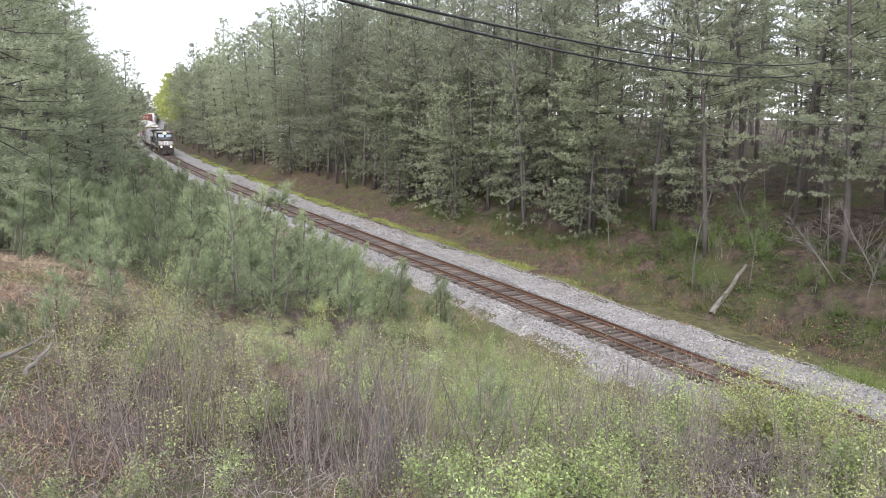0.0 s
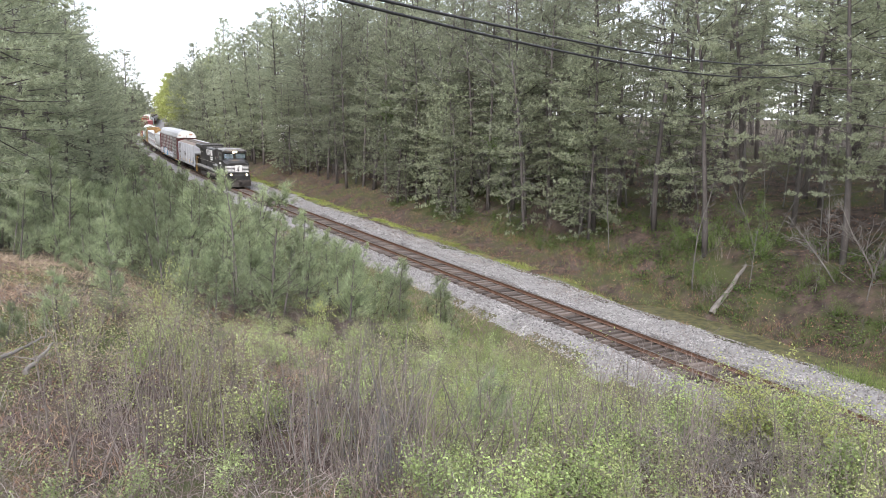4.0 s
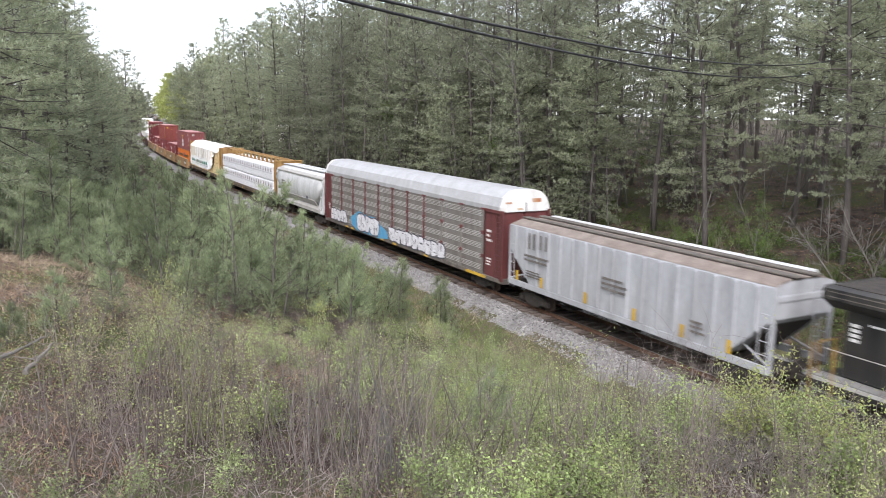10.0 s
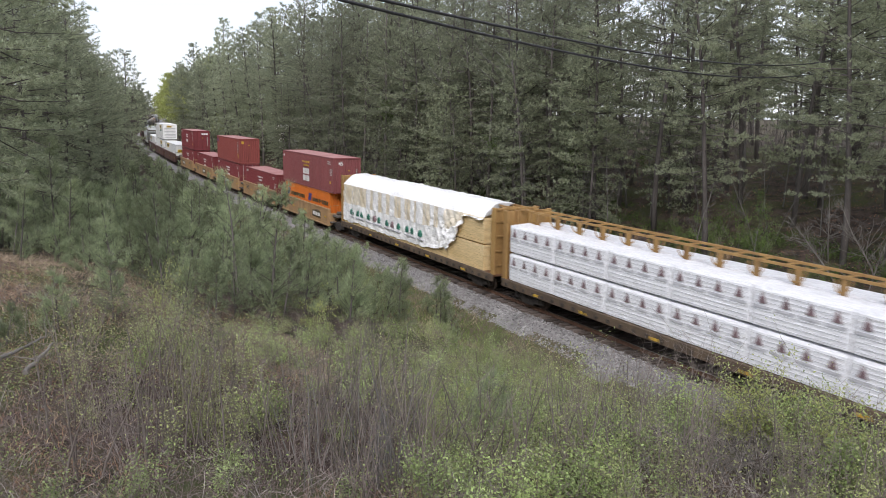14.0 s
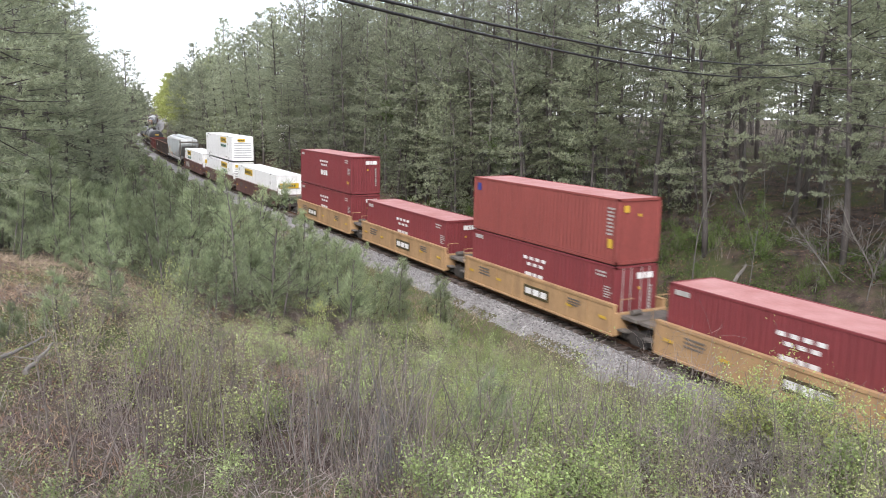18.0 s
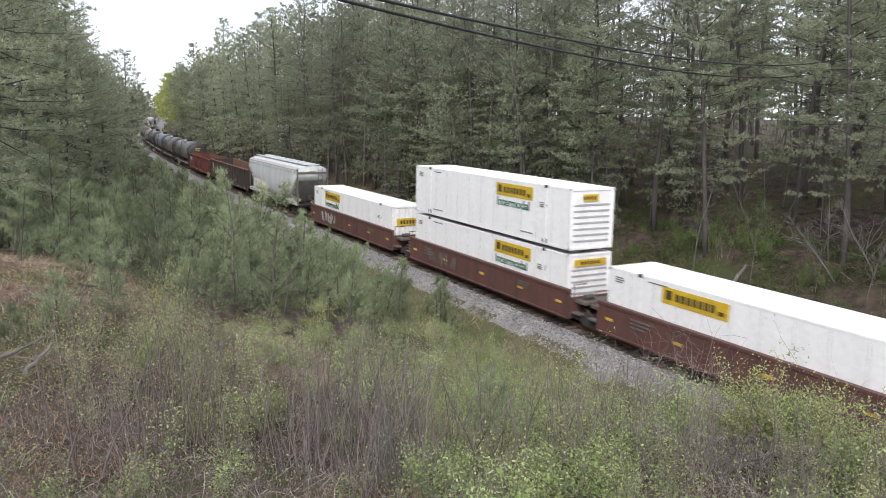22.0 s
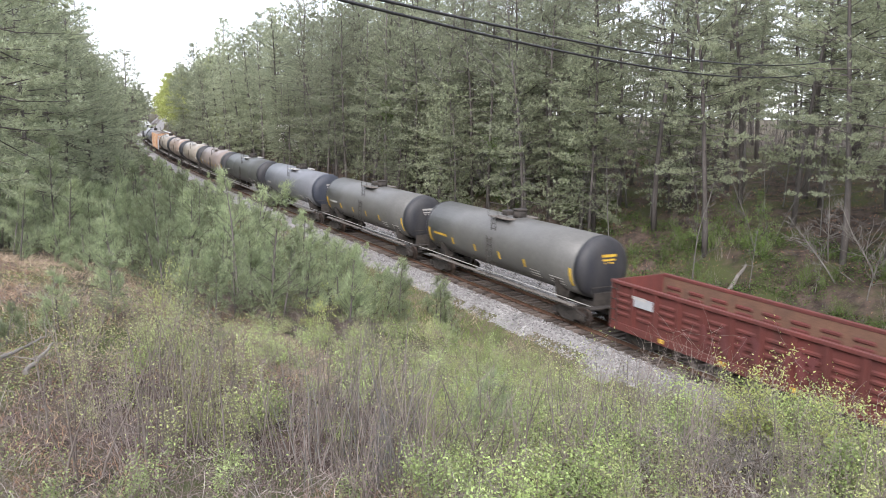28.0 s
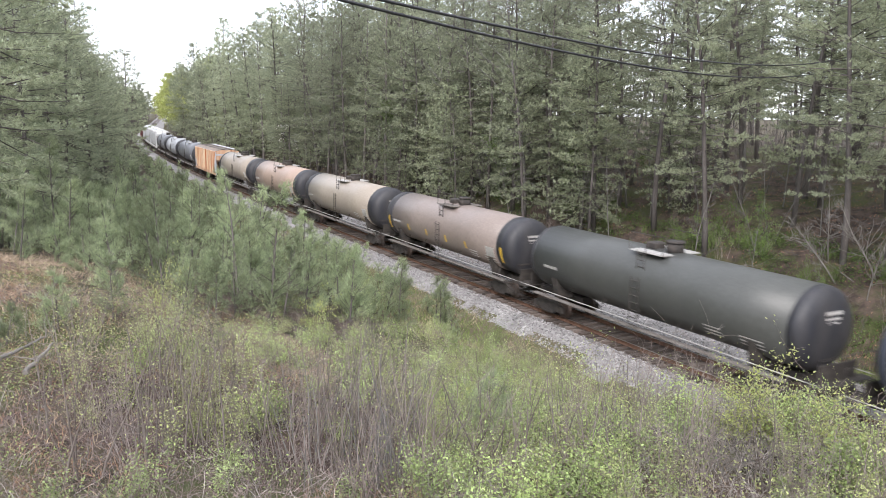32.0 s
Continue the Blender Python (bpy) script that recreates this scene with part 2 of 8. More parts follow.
track = thing("railway_track", "single railway track with rusty rails on weathered wooden ties", "railway track", kind="structure")
LINE = steps([(-420, -10, 40), (-10, 68, 26), (68, 340, 6), (340, 700, 60)])
RAIL = [(-0.07, -0.17), (0.07, -0.17), (0.07, -0.155), (0.012, -0.135), (0.012, -0.045), (0.036, -0.032), (0.036, -0.004), (-0.036, -0.004), (-0.036, -0.032), (-0.012, -0.045), (-0.012, -0.135), (-0.07, -0.155)]
for side in (-1, 1):
    g, top = Geo(), Geo()
    g.ring([[(*line_at(s, side * 0.752 + x)[:2], z) for x, z in RAIL] for s in LINE])
    top.ring([[(*line_at(s, side * 0.752 + x)[:2], z) for x, z in ((-0.033, -0.003), (0.033, -0.003), (0.03, 0.002), (-0.03, 0.002))] for s in LINE])
    r = part("rail", g, rail_rust, track)
    part("rail_head", top, rail_top, r, "worn bright running surface")
# ---- plants ----
bark_pine = mat("pine_bark", (0.082, 0.072, 0.067), (0.15, 0.135, 0.126), rough=0.95, scale=1.5, fine=22, bump=0.9, dist=0.03, obj=0.3, stretch=(1, 1, 0.3), spec=0.15)
bark_pole = mat("pole_bark", (0.11, 0.1, 0.093), (0.19, 0.178, 0.166), rough=0.95, scale=2, fine=25, bump=0.6, obj=0.3, stretch=(1, 1, 0.4), spec=0.15)
bark_grey = mat("grey_bark", (0.115, 0.108, 0.1), (0.2, 0.19, 0.18), rough=0.95, scale=2, fine=25, bump=0.6, obj=0.3, stretch=(1, 1, 0.4), spec=0.15)
twig_brown = mat("dry_twigs", (0.185, 0.152, 0.136), (0.35, 0.3, 0.272), rough=0.95, scale=1.2, fine=20, bump=0.2, island=0.35, spec=0.15)
needle_dark = mat("pine_needles", (0.315, 0.34, 0.235), (0.42, 0.445, 0.315), rough=0.5, scale=0.35, fine=3, bump=0, island=0.4, obj=0.3, trans=0.68, spec=0.25)
needle_young = mat("young_pine_needles", (0.27, 0.32, 0.19), (0.365, 0.41, 0.245), rough=0.5, scale=0.8, fine=4, bump=0, island=0.45, obj=0.4, trans=0.6, spec=0.25)
needle_mid = mat("edge_pine_needles", (0.33, 0.36, 0.245), (0.44, 0.47, 0.325), rough=0.5, scale=0.35, fine=3, bump=0, island=0.4, obj=0.3, trans=0.68, spec=0.25)
leaf_spring = mat("spring_leaves", (0.3, 0.34, 0.14), (0.42, 0.45, 0.21), rough=0.6, scale=1.0, fine=4, bump=0, island=0.5, obj=0.3, trans=0.5, spec=0.15)
leaf_bright = mat("fresh_leaves", (0.38, 0.42, 0.14), (0.48, 0.51, 0.21), rough=0.5, scale=1.0, fine=4, bump=0, island=0.3, obj=0.1, trans=0.55, spec=0.3)
leaf_green = mat("green_leaves", (0.23, 0.3, 0.11), (0.34, 0.41, 0.17), rough=0.5, scale=1.0, fine=4, bump=0, island=0.4, obj=0.35, trans=0.35, spec=0.15)
leaf_fresh = mat("light_green_leaves", (0.25, 0.33, 0.125), (0.39, 0.46, 0.2), rough=0.45, scale=1.0, fine=4, bump=0, island=0.5, obj=0.3, trans=0.45, spec=0.4)
vine_leaf = mat("vine_leaves", (0.085, 0.13, 0.04), (0.14, 0.19, 0.065), rough=0.65, scale=1.0, fine=4, bump=0, island=0.5, obj=0.2, trans=0.35, spec=0.12)
bank_leaf = mat("bank_leaves", (0.12, 0.185, 0.05), (0.19, 0.265, 0.08), rough=0.6, scale=1.0, fine=4, bump=0, island=0.5, obj=0.3, trans=0.4, spec=0.12)
grass_bright = mat("bright_grass", (0.24, 0.3, 0.07), (0.36, 0.38, 0.13), rough=0.6, scale=0.7, fine=4, bump=0, island=0.4, trans=0.35, spec=0.25)
petal = mat("white_blossom", (0.75, 0.73, 0.68), (0.85, 0.84, 0.8), rough=0.6, scale=2, fine=5, bump=0, island=0.1, trans=0.3)
straw = mat("dead_grass", (0.32, 0.25, 0.165), (0.46, 0.38, 0.265), rough=0.9, scale=0.7, fine=4, bump=0, island=0.4, trans=0.2, spec=0.2)
blade = mat("green_grass", (0.14, 0.2, 0.055), (0.23, 0.28, 0.1), rough=0.7, scale=0.7, fine=4, bump=0, island=0.4, trans=0.3, spec=0.25)


def unit(a):
    return a / np.maximum(1e-9, np.linalg.norm(a, axis=-1, keepdims=True))


def tufts(rng, at, way, count, length, width, spread):
    """Bundles of thin blades: count at each place, fanned about its way."""
    c = np.repeat(np.asarray(at, float), count, axis=0)
    d = unit(np.repeat(np.asarray(way, float), count, axis=0) + rng.normal(0, spread, (len(c), 3)))
    across = unit(np.cross(d, rng.normal(0, 1, (len(c), 3))))
    ln = length * rng.uniform(0.6, 1.15, (len(c), 1))
    v = np.stack([c - across * width / 2, c + across * width / 2, c + d * ln], axis=1).reshape(-1, 3)
    return v, np.arange(len(v)).reshape(-1, 3)


def leaves(rng, at, size, flat=0.35):
    """Small oval leaves, pointed at the tip."""
    at = np.asarray(at, float)
    n = len(at)
    d = unit(rng.normal(0, 1, (n, 3)) * (1, 1, flat + 0.4))
    a = unit(np.cross(d, rng.normal(0, 1, (n, 3)) * (flat, flat, 1)))
    s = size * rng.uniform(0.6, 1.25, (n, 1))
    v = np.stack([at, at + d * s * 0.3 + a * s * 0.25, at + d * s * 0.68 + a * s * 0.22, at + d * s, at + d * s * 0.68 - a * s * 0.22, at + d * s * 0.3 - a * s * 0.25], axis=1).reshape(-1, 3)
    return v, np.arange(len(v)).reshape(-1, 6)


def bowed(rng, p, way, length, n, sag, wig):
    """Points of a limb that starts at p, bends and wanders."""
    out, q, d = [np.array(p, float)], np.array(p, float), np.array(way, float)
    for i in range(n):
        d = d + np.array((0, 0, sag)) + rng.normal(0, wig, 3)
        d = d / np.linalg.norm(d)
        q = q + d * length / n
        out.append(q.copy())
    return out


def pine_meshes(seed, height, low, reach, whorls, blades, length, width, radius=0.19, lean=0.02, droop=-0.2, step=0.3):
    """Trunk with limbs and side twigs, and a crown of needle tufts that lie in flat, overlapping pads."""
    rng = np.random.default_rng(seed)
    g = Geo()
    stem = bowed(rng, (0, 0, -0.4), (rng.normal(0, lean), rng.normal(0, lean), 1), height + 0.4, 9, 0.02, 0.022)
    g.tube(stem, radius, 8, 0.03)
    spots, ways = [], []
    at = lambda z: stem[min(8, int(z / height * 9))] + (stem[min(9, int(z / height * 9) + 1)] - stem[min(8, int(z / height * 9))]) * ((z / height * 9) % 1.0)
    for i in range(whorls):
        t = (i + rng.uniform(0, 1)) / whorls
        z = height * (low + (0.99 - low) * t)
        first, n = rng.uniform(0, 6.28), rng.integers(2, 5)
        for b in range(n):
            az = first + 2 * math.pi * b / n + rng.normal(0, 0.35)
            up = droop + (0.75 - droop) * t ** 1.3 + rng.normal(0, 0.13)
            ln = reach * (0.5 + 0.5 * math.sin(math.pi * (0.22 + 0.6 * t))) * (1 - 0.62 * t ** 5) * rng.uniform(0.5, 1.15)
            limb = bowed(rng, at(z), (math.cos(az), math.sin(az), up), ln, 4, 0.05, 0.11)
            g.tube([limb[0], limb[2], limb[4]], 0.009 + 0.008 * ln, 3, 0.006, False)
            way = unit(limb[4] - limb[2])
            flank = unit(np.cross(way, (0, 0, 1.0)))
            k = max(3, int(ln / 0.42))
            for j in range(k):
                f = 0.2 + 0.78 * (j + rng.uniform(0, 1)) / k
                q = limb[int(f * 4)] + (limb[int(f * 4) + 1] - limb[int(f * 4)]) * ((f * 4) % 1)
                side = way * rng.uniform(0.5, 1.0) + flank * (1 if j % 2 else -1) * rng.uniform(0.4, 1.1) + rng.normal(0, 0.12, 3) + (0, 0, 0.12)
                side = unit(side)
                tl = (0.3 + 0.3 * ln * (1.15 - f)) * rng.uniform(0.6, 1.2)
                for m in range(max(2, int(tl / step))):
                    d = tl * (0.3 + 0.7 * (m + rng.uniform(0, 1)) / max(2, int(tl / step)))
                    spots.append(q + side * d + rng.normal(0, 1, 3) * (0.09, 0.09, 0.05))
                    ways.append(side * 0.8 + (0, 0, 0.25))
            spots.append(limb[4])
            ways.append(way)
    # dead stubs below the crown
    for i in range(22):
        z = height * rng.uniform(min(0.1, low), low + 0.2)
        az = rng.uniform(0, 2 * math.pi)
        g.tube(bowed(rng, at(z), (math.cos(az), math.sin(az), rng.normal(0, 0.2)), rng.uniform(0.5, 2.4), 2, -0.02, 0.2), 0.022, 3, 0.006, False)
    v, f = tufts(rng, spots, ways, blades, length, width, 0.62)
    return g.mesh("trunk", True), soup("crown", v, f)


def bare_meshes(seed, height, forks, leaf_count=0, leaf_size=0.1, radius=0.12, thick=0.5):
    """A leafless or just budding tree: trunk, limbs and fine twigs."""
    rng = np.random.default_rng(seed)
    g = Geo()
    stem = bowed(rng, (0, 0, -0.3), (rng.normal(0, 0.06), rng.normal(0, 0.06), 1), height, 8, 0.02, 0.05)
    g.tube(stem, radius, 7, 0.015)
    tips = []
    for i in range(forks):
        k = rng.uniform(0.28, 0.97)
        p = stem[int(k * 8)] + (stem[int(k * 8) + 1] - stem[int(k * 8)]) * ((k * 8) % 1)
        az = rng.uniform(0, 2 * math.pi)
        ln = height * 0.34 * (1.15 - k) * rng.uniform(0.6, 1.3)
        limb = bowed(rng, p, (math.cos(az), math.sin(az), rng.uniform(0.4, 1.3)), ln, 4, 0.05, 0.14)
        g.tube(limb, radius * thick * (1.1 - k), 4, 0.008, False)
        for j in range(5):
            q = limb[rng.integers(1, 5)]
            tw = bowed(rng, q, limb[-1] - limb[0] + rng.normal(0, 0.5, 3) * ln, ln * rng.uniform(0.25, 0.6), 3, 0.03, 0.2)
            g.tube(tw, 0.013, 3, 0.005, False)
            tips += [tw[1], tw[2], tw[3]]
    crown = None
    if leaf_count:
        tips = np.array(tips)
        at = tips[rng.integers(0, len(tips), leaf_count)] + rng.normal(0, 0.22, (leaf_count, 3))
        crown = soup("crown", *leaves(rng, at, leaf_size))
    return g.mesh("trunk", True), crown


def sapling_meshes(seed, height, blades=17):
    """A bushy young pine, needled to the ground."""
    rng = np.random.default_rng(seed)
    g = Geo()
    stem = bowed(rng, (0, 0, -0.15), (rng.normal(0, 0.05), rng.normal(0, 0.05), 1), height + 0.1, 6, 0.0, 0.03)
    g.tube(stem, 0.012 + 0.01 * height, 6, 0.006)
    spots, ways = [], []
    for i in range(int(7 + 6 * height)):
        t = rng.uniform(0.03, 1.0) ** 1.15
        p = stem[min(5, int(t * 6))] + (stem[min(6, int(t * 6) + 1)] - stem[min(5, int(t * 6))]) * ((t * 6) % 1 if t < 1 else 0)
        az = rng.uniform(0, 2 * math.pi)
        ln = height * 0.42 * (1.08 - t) * rng.uniform(0.6, 1.15) + 0.1
        limb = bowed(rng, p, (math.cos(az), math.sin(az), 0.55 + 0.4 * t), ln, 3, 0.09, 0.1)
        g.tube([limb[0], limb[3]], 0.012, 3, 0.004, False)
        for j in range(7):
            q = limb[0] + (limb[3] - limb[0]) * rng.uniform(0.25, 1.08) + rng.normal(0, 0.05, 3)
            spots.append(q)
            ways.append((limb[3] - limb[2]) * 3 / max(ln, 0.05) + np.array((0, 0, 0.3)))
    v, f = tufts(rng, spots, ways, blades, 0.26, 0.011, 0.75)
    return g.mesh("stem", True), soup("needles", v, f)


def shrub_meshes(seed, height, stems, leaf_count, leaf_size, spread=0.5, twigs=6, thick=1.0):
    """Upright twigs from one root, with scattered leaves."""
    rng = np.random.default_rng(seed)
    g, tips = Geo(), []
    for i in range(stems):
        az = rng.uniform(0, 2 * math.pi)
        h = height * rng.uniform(0.5, 1.1)
        stem = bowed(rng, (rng.normal(0, 0.12), rng.normal(0, 0.12), -0.1), (math.cos(az) * spread * rng.uniform(0, 1), math.sin(az) * spread * rng.uniform(0, 1), 1), h, 5, 0.0, 0.09)
        g.tube(stem, (0.005 + 0.0017 * height) * thick, 4 if thick > 1 else 3, 0.002 * thick, False)
        for j in range(twigs):
            q = stem[rng.integers(1, 6)]
            tw = bowed(rng, q, rng.normal(0, 0.7, 3) + (0, 0, 0.7), h * rng.uniform(0.12, 0.35), 2, 0.04, 0.2)
            g.tube(tw, 0.0038, 3, 0.0016, False)
            tips += [tw[1], tw[2], q]
    crown = None
    if leaf_count:
        tips = np.array(tips)
        at = tips[rng.integers(0, len(tips), leaf_count)] + rng.normal(0, 0.07, (leaf_count, 3))
        crown = soup("leaves", *leaves(rng, at, leaf_size))
    return g.mesh("stems", True), crown


def plant(name, meshes, woods, greens, label, category, group, wood_name="trunk", green_name="crown"):
    """A tree or shrub out of its two meshes, made once and then copied."""
    ob = thing(name, label, category, group)
    part(wood_name, meshes[0], woods, ob)
    if meshes[1] is not None:
        part(green_name, meshes[1], greens, ob)
    return ob


class Grove:
    """Kinds of one plant; the first use of a kind places it, later uses copy it."""

    def __init__(self, makers):
        self.makers, self.made = makers, {}

    def put(self, k, m):
        k %= len(self.makers)
        if k in self.made:
            return copy_thing(self.made[k], m)
        self.made[k] = ob = self.makers[k]()
        ob.matrix_basis = m
        return ob


def spot(rng, v, s, scale, tip=3.0):
    x, y, z = stand(v, s)
    return Matrix.LocRotScale((x, y, z), Euler((radians(rng.gauss(0, tip)), radians(rng.gauss(0, tip)), rng.uniform(0, 6.28))), None), scale


def set_out(grove, rng, k, v, s, size, tip=3.0):
    """Place plant k of a grove; its size varies a little from copy to copy."""
    m, sc = spot(rng, v, s, size, tip)
    ob = grove.put(k, m)
    ob.scale = (sc, sc, sc)
    return ob


def low_cap(v, s, size, height, az, r):
    """Plants near the tripod stay low enough to leave the view of the line open."""
    drop = 0.2 if az < 10 else 0.26 if az < 30 else 0.285 + (az - 30) * 0.001
    room = 9.85 - drop * r - ground_z(v, s)
    return min(size, max(0.4, room) / height)


PINE = "tall pine with dark scaly trunk and grey-green needles"
pines = Grove([lambda i=i: plant("pine_tree", pine_meshes(10 + i, 19 + 1.3 * i, (0.14, 0.24, 0.1, 0.2, 0.08)[i], (3.7, 4.0, 3.5, 4.3, 3.4)[i], 32, 10, 0.29, 0.052, 0.16 + 0.015 * i, 0.02, -0.25, 0.24), bark_pine, needle_dark, PINE, "pine tree", "pines of the bank") for i in range(5)])
far_pines = Grove([lambda i=i: plant("pine_tree", pine_meshes(40 + i, 19.5 + 1.6 * i, (0.16, 0.22, 0.1)[i], (3.7, 4.0, 3.5)[i], 28, 7, 0.42, 0.115, 0.18, 0.02, -0.25, 0.5), bark_pine, needle_dark, PINE, "pine tree", "pines of the bank") for i in range(3)])
edge_pines = Grove([lambda i=i: plant("pine_tree", pine_meshes(20 + i, 10 + 2.2 * i, (0.06, 0.1, 0.08)[i], (2.8, 3.0, 3.2)[i], 28, 14, 0.27, 0.05, 0.11 + 0.02 * i, 0.02, -0.25, 0.22), bark_pine, needle_mid, "half-grown pine with branches down to the ground", "pine tree", "edge pines") for i in range(3)])
tall_pines = Grove([lambda i=i: plant("pine_tree", pine_meshes(30 + i, 20.5 + 1.5 * i, (0.22, 0.3, 0.17)[i], (4.3, 3.9, 4.6)[i], 25, 16, 0.22, 0.034, 0.2, 0.03, -0.12, 0.15), bark_pine, needle_dark, "tall pine with a bare lower trunk and layered open crown", "pine tree", "pines of the wood") for i in range(3)])
broad_pines = Grove([lambda i=i: plant("pine_tree", pine_meshes(35 + i, 15.5 + 2 * i, (0.04, 0.07)[i], (4.6, 5.0)[i], 36, 18, 0.22, 0.034, 0.18, 0.03, -0.45, 0.15), bark_pine, needle_mid, "broad pine with long drooping boughs down to the ground", "pine tree", "broad pines") for i in range(2)])
bares = Grove([lambda i=i: plant("bare_tree", bare_meshes(50 + i, 15 + 1.7 * i, 20, 0, 0.1, 0.11 + 0.015 * i), bark_grey, None, "leafless grey hardwood tree among the pines", "bare tree", "bare hardwoods") for i in range(4)])
poles = Grove([lambda i=i: plant("young_tree", bare_meshes(60 + i, 5.5 + 1.2 * i, 14, 0, 0.1, 0.04), bark_pole, None, "thin leafless understorey tree on the bank", "young tree", "understorey trees") for i in range(4)])
budding = Grove([lambda i=i: plant("budding_tree", bare_meshes(70 + i, 16 + 2 * i, 30, 5600, 0.46, 0.13), bark_grey, leaf_bright, "hardwood tree in bright yellow-green spring leaf", "leafing tree", "leafing hardwoods") for i in range(2)])
dogwood = Grove([lambda: plant("dogwood_tree", bare_meshes(80, 6.0, 12, 330, 0.2, 0.07), bark_grey, petal, "small dogwood with white blossom at the forest edge", "flowering tree", "dogwoods")])
soft_green = Grove([lambda i=i: plant("understorey_tree", bare_meshes(84 + i, 6.5 + 2 * i, 22, 1500, 0.12, 0.05), bark_grey, vine_leaf, "slender understorey tree with small fresh leaves", "understorey tree", "leafy understorey") for i in range(2)])
saplings = Grove([lambda i=i: plant("pine_sapling", sapling_meshes(90 + i, (1.5, 2.2, 2.9, 3.6, 2.5)[i]), bark_pine, needle_young, "bushy young pine with soft green needles on the slope", "pine sapling", "young pines", "stem", "needles") for i in range(5)])
shrubs = Grove([lambda i=i: plant("leafy_shrub", shrub_meshes(110 + i, (1.0, 1.4, 1.9)[i], 9, (520, 700, 860)[i], 0.04), twig_brown, leaf_spring, "thin shrub with fresh yellow-green leaves on the slope", "shrub", "leafing shrubs", "twigwork", "foliage") for i in range(3)])
green_shrubs = Grove([lambda i=i: plant("green_shrub", shrub_meshes(120 + i, (0.7, 1.1)[i], 14, (850, 1150)[i], 0.05, 0.9), twig_brown, leaf_green, "low spreading green bush in the undergrowth", "bush", "green bushes", "twigwork", "foliage") for i in range(2)])
whips = Grove([lambda i=i: plant("bare_shrub", shrub_meshes(130 + i, (1.3, 1.8, 2.6)[i], 11, 40, 0.03, 0.4), twig_brown, leaf_spring, "leafless brown shrub of thin upright stems", "bare shrub", "bare shrubs", "twigwork", "foliage") for i in range(3)])
stem_clumps = Grove([lambda i=i: plant("bare_shrub", shrub_meshes(140 + i, (1.5, 2.0, 2.4)[i], 4, 50, 0.03, 0.2, 3, 1.7), bark_grey, leaf_spring, "clump of tall bare grey stems with a few buds", "bare shrub", "tall bare stems", "twigwork", "foliage") for i in range(3)])
lush = Grove([lambda i=i: plant("lush_shrub", shrub_meshes(150 + i, (0.6, 0.9)[i], 12, (560, 800)[i], 0.048, 0.9), twig_brown, leaf_fresh, "leafy bush in fresh light green leaf", "bush", "lush bushes", "twigwork", "foliage") for i in range(2)])
bank_bush = Grove([lambda i=i: plant("bank_bush", shrub_meshes(190 + i, (1.5, 2.1)[i], 14, (1900, 2600)[i], 0.06, 0.7), twig_brown, bank_leaf, "bushy green undergrowth on the wooded bank", "bush", "bushes of the far bank", "twigwork", "foliage") for i in range(2)])
yellow_bush = Grove([lambda i=i: plant("leafy_shrub", shrub_meshes(160 + i, (1.5, 1.9)[i], 11, (700, 900)[i], 0.058, 0.5), twig_brown, leaf_bright, "tall bush in bright yellow-green spring leaf", "shrub", "yellow-green bushes", "twigwork", "foliage") for i in range(2)])

dice = random.Random(4)
taken = []
distant = []   # places of trees too far off to stand singly


def free(v, s, gap):
    """True, and noted, where no other tree stands within gap metres."""
    if any((v - a) ** 2 + (s - b) ** 2 < gap * gap for a, b in taken):
        return False
    taken.append((v, s))
    return True


def polar(az, r):
    """Plan place r metres from the tripod, az degrees to the right of the line."""
    return -23.668 + r * math.sin(radians(az)), r * math.cos(radians(az))


# single trees that stand out on the far bank
for v, s, grove, k, size in ((13.6, 34.6, tall_pines, 0, 0.95), (14.5, 40.1, tall_pines, 2, 1.0), (23.2, 41.9, tall_pines, 1, 1.15), (24.4, 41.4, bares, 3, 1.0), (13.5, 51.0, pines, 1, 0.95),
                             (13.2, 44.9, tall_pines, 1, 0.9), (11.8, 98.6, pines, 0, 1.05), (15.2, 26.4, tall_pines, 2, 0.95), (15.6, 24.2, tall_pines, 0, 1.05), (13.3, 56.0, pines, 3, 0.95),
                             (13.2, 62.6, pines, 0, 1.0), (17.3, 47.0, tall_pines, 0, 1.0), (19.0, 21.0, pines, 4, 0.9), (27.0, 46.0, bares, 1, 1.1), (22.0, 33.0, tall_pines, 1, 1.1)):
    taken.append((v, s))
    set_out(grove, dice, k, v, s, size, 1.5)

# the wood on the far bank: dense along the edge, thinner behind
made = 0
for i in range(3000):
    s = dice.uniform(52, 340)
    v = (11.6 if s < 58 else 10.4 if s < 150 else 9.6) + abs(dice.gauss(0, 6.0))
    if made < 190 and free(v, s, 2.8 if s < 120 else 4.2):
        made += 1
        if s > 175:
            distant.append((v, s))
            continue
        set_out(edge_pines if v < 15 and dice.random() < 0.35 else far_pines if s > 125 else pines, dice, dice.randrange(15), v, s, dice.uniform(0.82, 1.1) * (1.1 if s > 80 else 1.0))
made = 0
for i in range(600):
    s, v = dice.uniform(12, 60), dice.uniform(15, 50)
    if made < 52 and free(v, s, 3.0):
        made += 1
        q = dice.random()
        set_out(tall_pines if q < 0.52 else bares if q < 0.82 else pines, dice, dice.randrange(5), v, s, dice.uniform(0.8, 1.08))
